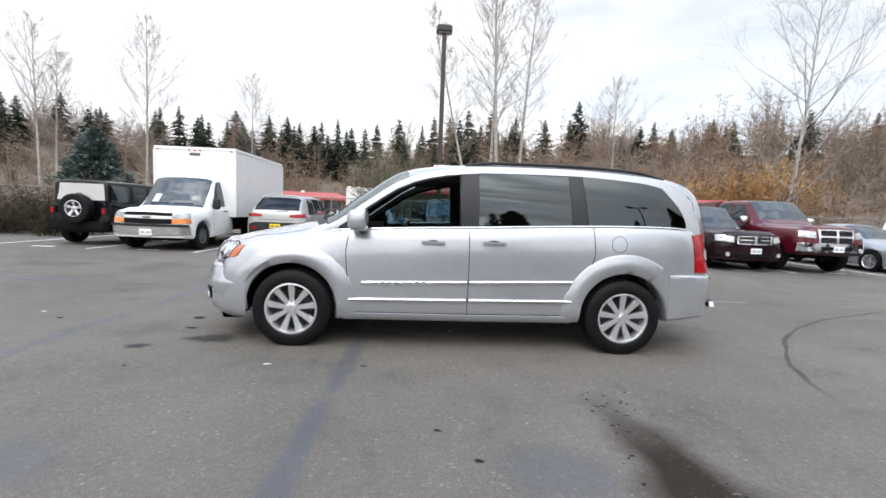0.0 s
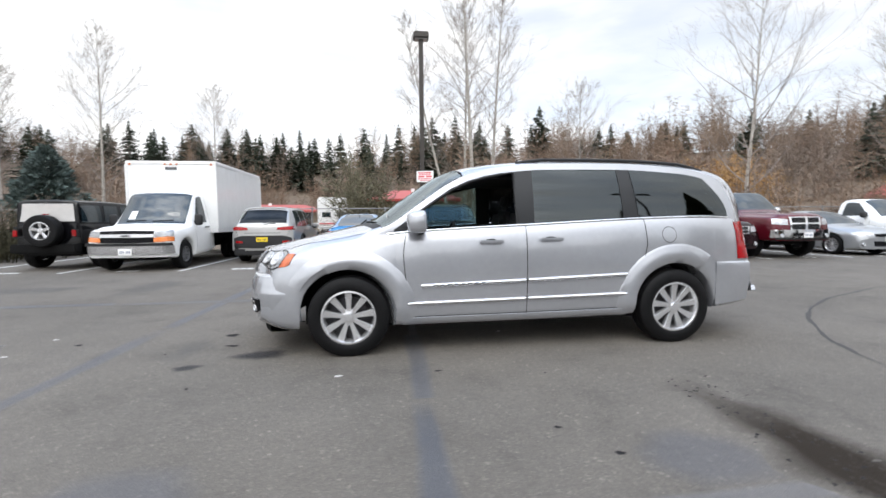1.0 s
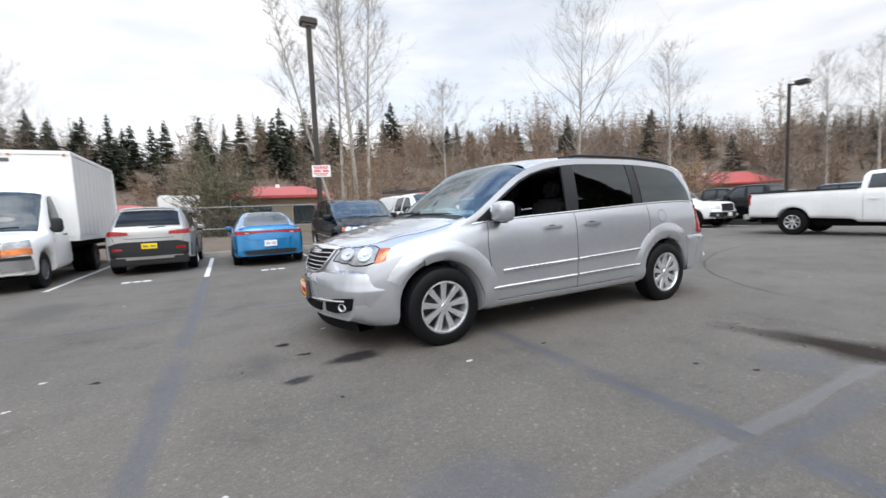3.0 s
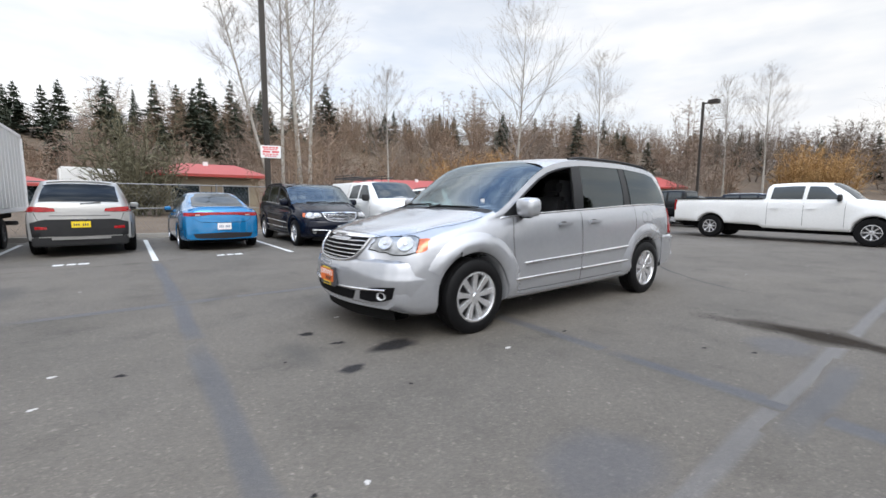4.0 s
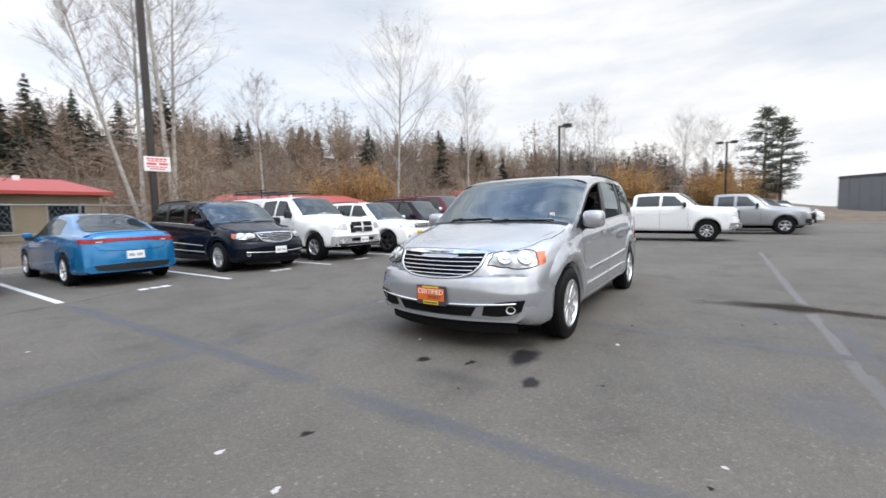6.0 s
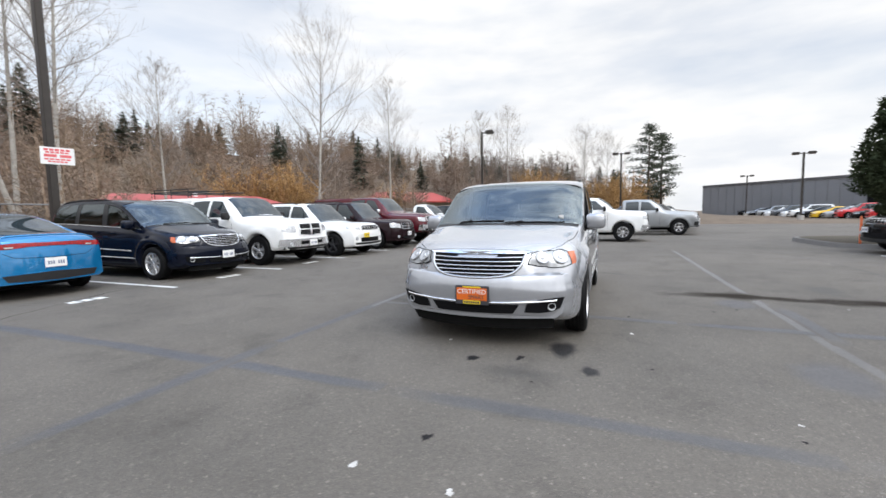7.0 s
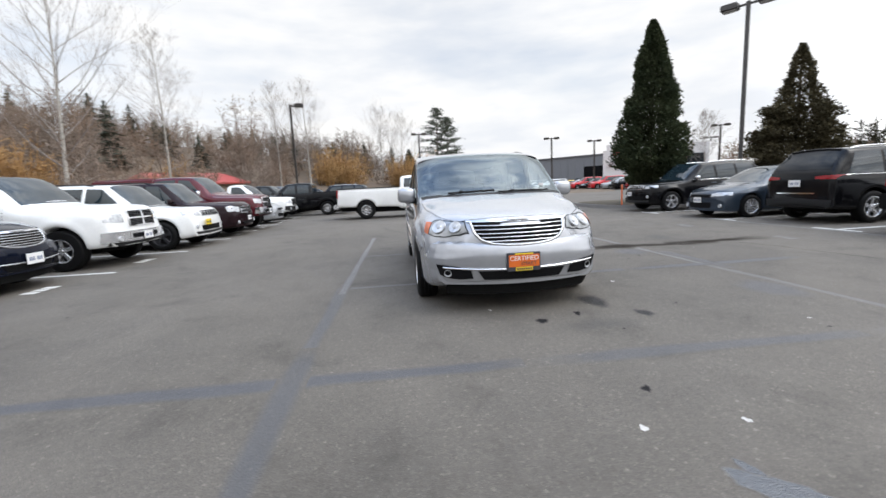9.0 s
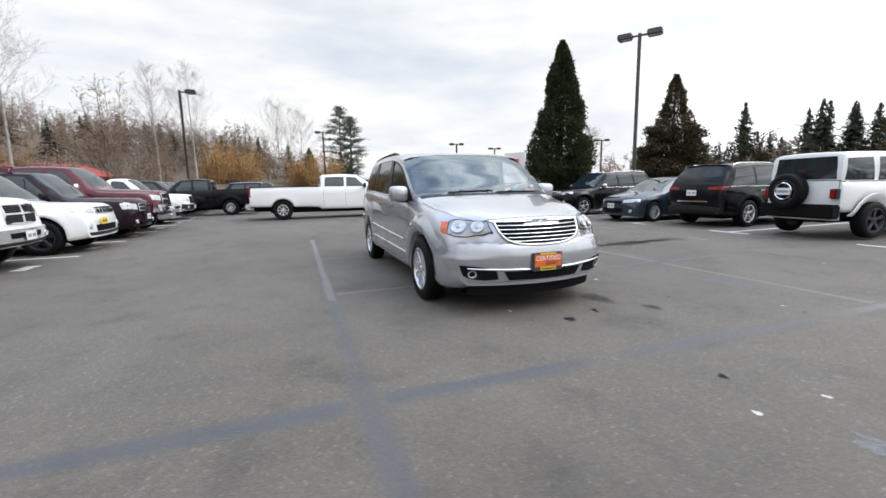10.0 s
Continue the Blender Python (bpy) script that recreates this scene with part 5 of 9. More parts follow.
OIL_FAINT = worn_paint("faint_oil_stain", (0.05, 0.046, 0.042), 0.16, 0.6, 5, 0.55)
LINE_GHOST = worn_paint("ghost_of_a_line", (0.128, 0.126, 0.132), 0.03, 0.30, 3, 0.5, 1.0)
PATCH = worn_paint("sealed_patch", (0.07, 0.078, 0.105), 0.16, 0.45, 3, 0.38)
CRACK = worn_paint("broken_asphalt", (0.034, 0.027, 0.021), 0.26, 0.95, 24, 1.0, 0.1)
TAR = worn_paint("tar_line", (0.035, 0.033, 0.032), 0.05, 0.7, 9, 0.85)
DEBRIS = surface("pale_debris", (0.5, 0.48, 0.45), 0.8, 0, 20, 0.2)


# smear base raised, so part of its sky reflection sits in the colour
WET = worn_paint("wet_smear", (0.10, 0.106, 0.118), -0.3, 0.15, 6, 1.0, 1.0)
STALL = 2.738


def ground_sheet():
    bm = bmesh.new()
    bmesh.ops.create_grid(bm, x_segments=60, y_segments=60, size=600)
    ob = part("ground", bm, ASPHALT, None)
    return tagged(ob, "grey worn asphalt car park surface", "ground", kind="structure")


ground = ground_sheet()


LAYER = [0.0006]


def layer():
    """The next height for a mark on the ground, so that no two marks share a plane."""
    LAYER[0] += 0.000004
    return LAYER[0]


def faded(ob, values):
    ob.data.attributes.new("fade", "FLOAT", "POINT").data.foreach_set("value", values)
    return ob


def ribbon(name, spine, material, fade_ends=0.0, core=0.62):
    """A strip on the ground with soft edges; spine: (x, y, half width) along it."""
    z = layer()
    vs, fd, fs = [], [], []
    n = len(spine)
    for i, (x, y, h) in enumerate(spine):
        u, v = spine[max(i - 1, 0)], spine[min(i + 1, n - 1)]
        d = math.dist(u[:2], v[:2]) or 1
        nx, ny = -(v[1] - u[1]) / d, (v[0] - u[0]) / d
        e = 1.0 if not fade_ends else min(1, min(i, n - 1 - i) / (fade_ends * n))
        for t, f in ((-1, 0), (-core, 1), (core, 1), (1, 0)):
            vs.append((x + nx * h * t, y + ny * h * t, z))
            fd.append(f * e)
    for i in range(n - 1):
        for k in range(3):
            fs.append((i * 4 + k, i * 4 + k + 1, i * 4 + k + 5, i * 4 + k + 4))
    return faded(mesh_ob(name, vs, fs, material, ground), fd)


def line(x0, y0, x1, y1, w, material, name="painted_line", ends=0.0):
    d = math.hypot(x1 - x0, y1 - y0)
    rnd = random.Random(int(1000 * (x0 + 3 * y0 + 7 * x1)))
    n = max(4, int(d / 0.16))
    nx, ny, ph = -(y1 - y0) / d, (x1 - x0) / d, rnd.uniform(0, 6)
    worn = material not in (LINE_WHITE,)
    spine = []
    for k in range(n + 1):
        t = d * k / n
        o = (0.10 * math.sin(0.9 * t + ph) + 0.08 * math.sin(3.7 * t + 2 * ph) + rnd.uniform(-0.04, 0.04)) * w * worn * 0.5
        spine.append((x0 + (x1 - x0) * k / n + nx * o, y0 + (y1 - y0) * k / n + ny * o, w * 0.6 * (1 + worn * 0.12 * math.sin(2.3 * t + ph) + rnd.uniform(-0.07, 0.07))))
    return ribbon(name, spine, material, ends, 0.45 if worn else 0.7)


def blot(x, y, rx, ry, seed, material, name="oil_stain", turn=0.0, rag=0.25, soft=0.45):
    """A ragged stain that thins out to its edge."""
    rnd = random.Random(seed)
    ph = [rnd.uniform(0, 6.28) for _ in range(4)]
    z = layer()
    vs, fd, fs = [(x, y, z)], [1.0], []
    for s, f in ((1 - soft, 1.0), (1.0, 0.0)):
        for k in range(36):
            a = 2 * math.pi * k / 36
            r = s * (1 + rag * (0.5 * math.sin(2 * a + ph[0]) + 0.35 * math.sin(3 * a + ph[1]) + 0.3 * math.sin(5 * a + ph[2]) + 0.2 * math.sin(9 * a + ph[3])))
            px, py = rx * r * math.cos(a), ry * r * math.sin(a)
            vs.append((x + px * math.cos(turn) - py * math.sin(turn), y + px * math.sin(turn) + py * math.cos(turn), z))
            fd.append(f)
    for k in range(36):
        k2 = (k + 1) % 36
        fs += [(0, 1 + k, 1 + k2), (1 + k, 37 + k, 37 + k2, 1 + k2)]
    return faded(mesh_ob(name, vs, fs, material, ground), fd)


def crack_line(pts, w, seed, material=None, name="crack", wander=0.02, ends=0.08, core=0.62):
    """A wandering ragged strip along points."""
    rnd = random.Random(seed)
    q = resample(pts, max(8, int(sum(math.dist(a, b) for a, b in zip(pts, pts[1:])) / 0.07)))
    return ribbon(name, [(px + rnd.uniform(-wander, wander), py + rnd.uniform(-wander, wander), w * (0.68 + 0.2 * math.sin(0.31 * i + seed) + 0.12 * math.sin(0.83 * i) + rnd.uniform(-0.06, 0.06)) / 2) for i, (px, py) in enumerate(q)], material or CRACK, ends, core)


def markings():
    # broad stains and patches lie under everything else
    blot(0.82, 2.12, 0.36, 0.30, 11, PATCH, "sealed_patch", 0.1, 0.12)
    blot(-1.95, 2.1, 0.42, 0.32, 12, PATCH, "sealed_patch", 0.2, 0.15)
    blot(-2.62, 4.40, 0.2, 0.4, 26, OIL_FAINT, soft=0.8)
    blot(-1.80, 4.20, 0.30, 0.22, 22, OIL_FAINT)
    blot(2.3, 0.6, 0.5, 0.25, 35, OIL_FAINT)
    blot(-7.2, 8.6, 0.8, 0.5, 36, OIL_FAINT)
    blot(-5.2, 8.7, 0.5, 0.9, 37, OIL_FAINT)
    # bay lines of the north row, with bay marks before them
    for k in range(-3, 9):
        x = -3.254 + STALL * k
        line(x, 11.36, x, 16.9, 0.10, LINE_WHITE)
    for k in range(-3, 9):
        x = -4.57 + STALL * k
        for i, (dx, w) in enumerate(((-0.19, 0.15), (0.0, 0.13), (0.18, 0.15))):
            line(x + dx, 11.52 + 0.01 * (i % 2), x + dx, 11.74, w, LINE_WHITE, "bay_mark")
    # old bays in the aisle, painted over or worn pale
    line(-3.26, 5.0, -3.25, 11.3, 0.18, LINE_BLACKOUT, "painted_line", 0.1)
    line(-3.30, 2.3, -3.28, 5.3, 0.17, LINE_BLACKOUT_FAINT, "painted_line", 0.2)
    line(-0.55, 0.2, -0.53, 3.0, 0.17, LINE_BLACKOUT, "painted_line", 0.12)
    line(-0.53, 3.0, -0.53, 4.6, 0.17, LINE_BLACKOUT_FAINT)
    line(-0.52, 4.6, -0.50, 6.85, 0.10, LINE_FAINT)
    line(-7.4, 6.93, -4.3, 6.92, 0.17, LINE_BLACKOUT, "painted_line", 0.15)
    line(-4.8, 6.92, -2.6, 6.92, 0.17, LINE_BLACKOUT_FAINT, "painted_line", 0.15)
    line(-2.6, 6.92, -0.4, 6.90, 0.15, LINE_BLACKOUT_FAINT)
    line(-0.8, 6.88, 5.4, 6.78, 0.10, LINE_FADED)
    line(-3.2, 1.74, -0.65, 1.80, 0.11, LINE_FAINT)
    line(-0.5, 1.80, 9.2, 1.86, 0.12, LINE_GHOST)
    line(-1.0, 1.66, 0.8, 1.66, 0.18, LINE_BLACKOUT_FAINT, "painted_line", 0.2)
    line(-3.30, -2.5, -3.29, 2.6, 0.12, LINE_FADED, "painted_line", 0.15)
    line(2.2, 6.8, 2.2, 4.4, 0.09, LINE_FAINT)
    # south row: bay ends and the line that joins them
    for x in (-1.3, 1.75, 4.9, 8.3):
        line(x, -3.0, x, -7.9, 0.10, LINE_WHITE)
        line(x - 0.5, -3.0, x + 0.5, -3.0, 0.10, LINE_WHITE)
    line(-0.3, -2.75, 6.4, -2.95, 0.09, LINE_FADED)
    for x in (1.2, 4.0):
        for dx in (-0.17, 0.0, 0.17):
            line(x + dx, -1.35, x + dx, -1.12, 0.13, LINE_FADED, "bay_mark")
    # broken seam, tar arc, patches
    crack_line([(1.33, 3.15), (1.38, 2.7), (1.46, 2.2), (1.42, 1.7), (1.30, 1.2), (1.35, 0.6), (1.4, -0.4), (1.42, -1.2)], 0.74, 3, CRACK, "broken_seam", 0.004, 0.2, 0.34)
    crack_line([(3.15, 2.95), (3.3, 3.37), (3.52, 3.82), (4.2, 4.65), (4.82, 5.16), (5.7, 5.7), (7.4, 6.4), (9.0, 6.7)], 0.075, 5, TAR, "tar_line", 0.008)
    crack_line([(-7.4, 10.6), (-5.6, 10.9), (-3.4, 11.1), (-1.2, 12.1), (0.8, 12.3)], 0.035, 6, CRACK, "crack")
    crack_line([(2.0, -0.9), (6.0, -1.1), (10.0, -0.8), (13.0, -1.0)], 0.12, 7, OIL_FAINT, "tar_line")
    crack_line([(5.0, 9.0), (9.0, 8.4), (12.5, 8.0)], 0.05, 8, OIL_FAINT, "tar_line")
    crack_line([(-2.0, -0.6), (0.5, -0.3), (1.3, 0.0)], 0.03, 9, CRACK, "crack")
    # oil and wet stains by the nose of the silver van
    blot(-1.90, 4.13, 0.25, 0.17, 21, OIL_SHEEN, soft=0.45)
    blot(-2.415, 3.86, 0.13, 0.08, 23, OIL_SHEEN)
    blot(-2.41, 4.86, 0.09, 0.06, 24, OIL)
    blot(-2.27, 4.46, 0.06, 0.045, 25, OIL, rag=0.6)
    blot(-3.79, 4.70, 0.055, 0.03, 27, OIL, rag=0.5)
    blot(-0.375, 3.505, 0.035, 0.02, 28, OIL)
    blot(0.21, 2.5, 0.03, 0.018, 29, OIL)
    blot(0.42, 2.2, 0.035, 0.022, 30, OIL)
    blot(-4.2, 4.40, 0.025, 0.018, 31, DEBRIS, "pale_spot", rag=0.4)
    blot(-1.15, 3.5, 0.03, 0.02, 32, DEBRIS, "pale_spot")
    blot(-4.665, 4.67, 0.21, 0.075, 33, WET, "wet_patch", 0.95, 0.22, 0.15)
    blot(-4.53, 4.69, 0.07, 0.03, 34, WET, "wet_patch", 0.5, 0.3, 0.2)
    blot(-4.17, 4.95, 0.03, 0.018, 38, DEBRIS, "pale_spot", 0.4, 0.4)
    rnd = random.Random(77)
    for k in range(170):
        blot(1.38 + rnd.gauss(0, 0.12), rnd.uniform(-0.6, 3.1), rnd.uniform(0.006, 0.018), rnd.uniform(0.005, 0.012), 300 + k, OIL, "loose_stone", rag=0.5, soft=0.12)
    for k in range(60):
        blot(rnd.uniform(-7, 8), rnd.uniform(-2, 10.5), rnd.uniform(0.012, 0.03), rnd.uniform(0.008, 0.02), 100 + k, rnd.choice((OIL, OIL, OIL_FAINT, OIL, DEBRIS)), "speck")


main_van = minivan("minivan", "silver minivan with chrome trim and an open driver's window", SILVER, pose(0.475, 4.945, 0), True)


def dealer_plate(c):
    """Orange and yellow dealer plate in a black frame on the front bumper."""
    x = c.front - 0.02
    fr = boxed("number_plate", (x - 0.008, x + 0.02, -0.165, 0.165, 0.432, 0.612), PLATE_DARK, c.root, "orange and yellow dealer plate", 0.006)
    boxed("plate_face", (x - 0.012, x - 0.007, -0.15, 0.15, 0.475, 0.592), PLATE_ORANGE, fr, bevel=0.001)
    boxed("plate_foot", (x - 0.012, x - 0.007, -0.085, 0.085, 0.438, 0.472), PLATE_YELLOW, fr, bevel=0.001)
    boxed("plate_head", (x - 0.012, x - 0.007, -0.09, 0.09, 0.594, 0.606), PLATE_YELLOW, fr, bevel=0.001)
    turn = Matrix(((0, 0, -1, x - 0.0135), (-1, 0, 0, 0), (0, 1, 0, 0.556), (0, 0, 0, 1)))
    lettering("CERTIFIED", 0.062, turn, SIGN_WHITE, fr)
    turn2 = Matrix(((0, 0, -1, x - 0.0135), (-1, 0, 0, -0.045), (0, 1, 0, 0.505), (0, 0, 0, 1)))
    lettering("SMART", 0.05, turn2, PLATE_DARK, fr)
    bm = bmesh.new()
    for k in range(7):
        y = -0.066 + k * 0.022
        block(bm, x - 0.0142, x - 0.012, y - 0.008, y + 0.008, 0.446, 0.464)
    part("print", bm, PLATE_DARK, fr)
    st = boxed("sticker", (1.33 - c.L / 2, 1.335 - c.L / 2, -0.70, -0.645, 1.215, 1.265), SIGN_WHITE, c.root, bevel=0.001)


dealer_plate(main_van)

# ---- the other vehicles ----
SEDAN = saloon(4.68, 2.70, 0.97, 0.915, 1.465, 0.36, 0.32, 1.15, 2.15, 3.0, 4.1, deck_z=1.06)
CHER = boxy(4.62, 2.70, 0.87, 0.93, 1.68, 0.42, 0.36, 1.15, 1.95, 4.0, 0.98, 0.9, 1.05, top_in=0.2)
GC = boxy(4.82, 2.915, 0.87, 0.97, 1.76, 0.43, 0.37, 1.3, 2.1, 4.3, 1.05, 1.0, 1.12, top_in=0.19)
DURANGO = boxy(5.10, 3.03, 0.95, 0.965, 1.86, 0.43, 0.37, 1.45, 2.25, 4.75, 1.12, 1.05, 1.18, top_in=0.19, bowf=0.14)
RAM = pickup(5.8, 3.57, 1.0, 1.005, 1.92, 0.46, 0.40, 1.55, 2.3, 3.75, 1.22, 1.17, 1.29, 1.33)
HD = pickup(6.5, 4.22, 1.02, 1.0, 1.92, 0.47, 0.41, 1.28, 2.0, 3.65, 1.28, 1.22, 1.35, 1.385)
RAM_TALL = pickup(6.0, 3.75, 1.03, 1.03, 2.12, 0.50, 0.44, 1.58, 2.35, 3.85, 1.34, 1.29, 1.40, 1.46, clear=0.40)
SHORT_CAB = pickup(5.8, 3.57, 1.0, 1.005, 1.90, 0.46, 0.40, 1.55, 2.3, 3.1, 1.15, 1.12, 1.25, 1.30)
WRANG = boxy(4.5, 2.95, 0.7, 0.82, 1.84, 0.46, 0.41, 1.55, 1.88, 4.38, 1.1, 1.08, 1.2, flare=0.0, top_in=0.05, bowf=0.04, clear=0.46)
TRUCK_CAB = boxy(2.75, 1.5, 0.85, 1.05, 2.08, 0.43, 0.38, 1.0, 1.75, 2.55, 1.12, 1.05, 1.2, flare=0.0, top_in=0.16, bowf=0.12, clear=0.26)
TRUCK_CAB["axles"] = (0.85,)


def nose_kit(c, lamp, grille, style, bumper=None, intake=None, surround=CHROME, fog=None, amber=False):
    """Lamps, grille and bumper of a vehicle. lamp: y and z spans, how far back it starts and wraps; grille: half widths below and above, z span."""
    y0, y1, z0, z1, b0, b1 = lamp
    c.pair("headlamp", HEADLAMP, [(b0, y0, z0), ((b0 + b1) / 2, (y0 + y1) / 2, z0), (b1, y1, z0 + 0.02)], [(b0 + 0.03, y0, z1 - 0.02), ((b0 + b1) / 2, (y0 + y1) / 2, z1), (b1 + 0.05, y1, z1)], off=0.008, thick=0.02, n=12, m=5)
    if amber:
        c.pair("turn_lamp", AMBER, [(b1 - 0.06, y1 - 0.03, z0), (b1 + 0.04, y1, z0 + 0.02)], [(b1, y1 - 0.03, z1), (b1 + 0.1, y1, z1)], off=0.012, thick=0.01, n=5, m=4, label="amber turn lamp")
    w0, w1, g0, g1 = grille
    g = c.patch("grille", surround, "F", [(-w0, g0), (0, g0 - 0.01), (w0, g0)], [(-w1, g1), (0, g1 + 0.01), (w1, g1)], off=0.014, thick=0.03, n=20, m=4)
    hz = g1 - g0

    def cell(ya, yb, za, zb):
        c.patch("grille_opening", SEAM, "F", [(ya, za), (yb, za)], [(ya, zb), (yb, zb)], off=0.019, thick=0.004, n=8, m=3, parent=g)
    if style == "cross":
        for sg in (-1, 1):
            for za, zb in ((g0 + 0.06 * hz, g0 + 0.47 * hz), (g0 + 0.57 * hz, g0 + 0.95 * hz)):
                a, b = sorted((sg * 0.045, sg * (w0 - 0.04)))
                cell(a, b, za, zb)
                for k in range(1, 4):
                    z = za + (zb - za) * k / 4
                    rod(c, "grille_bar", GREY_PLASTIC, [on(c, "F", a + (b - a) * t / 6, z, 0.021) for t in range(7)], 0.0035, g, 5)
    elif style == "slots":
        for k in range(7):
            y = (k - 3) * w0 * 0.27
            cell(y - w0 * 0.085, y + w0 * 0.085, g0 + 0.12 * hz, g0 + 0.9 * hz)
    elif style == "bar":
        cell(-w0 + 0.02, w0 - 0.02, g0 + 0.1 * hz, g0 + 0.45 * hz)
        cell(-w0 + 0.02, w0 - 0.02, g0 + 0.6 * hz, g0 + 0.92 * hz)
    else:
        cell(-w0 + 0.02, w0 - 0.02, g0 + 0.1 * hz, g0 + 0.9 * hz)
    if bumper:
        mat, hw, a, b = bumper
        c.patch("bumper", mat, "F", [(-hw, a), (-hw * 0.5, a - 0.01), (hw * 0.5, a - 0.01), (hw, a)], [(-hw, b), (-hw * 0.5, b), (hw * 0.5, b), (hw, b)], off=0.04, thick=0.07, n=24, m=4)
    if intake:
        hw, a, b = intake
        c.patch("lower_intake", SEAM, "F", [(-hw, a), (hw, a)], [(-hw * 1.05, b), (hw * 1.05, b)], off=0.045 if bumper else 0.008, thick=0.01, n=16, m=3)
    if fog:
        for sg in (-1, 1):
            y, z = fog
            p = on(c, "F", sg * y, z, 0.05 if bumper else 0.01)
            v, f = lathe([(0.0, -0.006), (0.04, -0.008), (0.05, -0.014), (0.058, 0.0), (0.058, 0.03)], 16)
            mesh_ob("fog_lamp", [(p.x + b, p.y + a, p.z + d) for a, b, d in v], f, HEADLAMP, c.root)


def door_lines(c, xs, z0, top=None):
    for ax in "LR":
        for x in xs:
            seam(c, ax, [(x, c.c["belt"](x) - 0.01), (x + 0.005, (c.c["belt"](x) + z0) / 2), (x, z0)], 0.008, 12)


def saloon_car(label, paint, m, nose_out, group="parked cars"):
    c = Car("saloon_car", label, "car", SEDAN, paint, m, group, step=0.09)
    c.wheels(W_CAR, 0.80)
    strip_of_loft(c, "windscreen", DARK_GLASS, 1.2, 2.12)
    strip_of_loft(c, "rear_window", DARK_GLASS, 3.06, 4.03, off=(0.002, 0.004), narrow=0.03)
    win(c, 1.62, 2.55, 2.08, 2.53)
    win(c, 2.63, 3.42, 2.61, 3.2)
    door_lines(c, (1.55, 2.58, 3.35), 0.28)
    c.mirrors(1.62, 0.90, paint, size=(0.09, 0.17, 0.12))
    c.handles([(2.4, 0.85), (3.25, 0.88)], paint)
    if nose_out:
        nose_kit(c, (0.42, 0.80, 0.62, 0.73, 0.10, 0.42), (0.40, 0.42, 0.60, 0.68), "open", None, (0.42, 0.30, 0.46), PLASTIC, (0.66, 0.36))
        c.plate("F", 0, 0.53, PLATE_MATS)
    # tail: one red band across the boot, dark valance, plate
    c.patch("tail_lamp_band", RED_LENS, "B", [(-0.82, 0.845), (-0.55, 0.85), (-0.3, 0.878), (0, 0.882), (0.3, 0.878), (0.55, 0.85), (0.82, 0.845)], [(-0.82, 0.925), (-0.4, 0.94), (0, 0.935), (0.4, 0.94), (0.82, 0.925)], off=0.010, thick=0.02, n=30, m=4, label="red tail lamp band")
    for sg in (-1, 1):
        c.patch("reverse_lamp", POLE_GREY, "B", [(sg * 0.50, 0.862), (sg * 0.60, 0.860)], [(sg * 0.50, 0.884), (sg * 0.60, 0.882)], off=0.016, thick=0.004, n=8, m=3)
    c.patch("valance", PLASTIC, "B", [(-0.60, 0.32), (0, 0.30), (0.60, 0.32)], [(-0.66, 0.42), (0, 0.45), (0.66, 0.42)], off=0.012, n=16, m=4, label="black rear valance")
    c.plate("B", 0, 0.60, PLATE_MATS)
    rod(c, "boot_lip", paint, [on(c, "T", 4.50 - 0.12 * (y / 0.7) ** 2, y, 0.012) for y in (-0.72, -0.5, -0.25, 0, 0.25, 0.5, 0.72)], 0.018)
    seam(c, "B", [(-0.62, 0.78), (-0.5, 0.70), (0, 0.685), (0.5, 0.70), (0.62, 0.78)], 0.008)
    rod(c, "aerial", PLASTIC, [(3.0 - c.L / 2, 0, 1.44), (3.09 - c.L / 2, 0, 1.60)], 0.008)
    return c


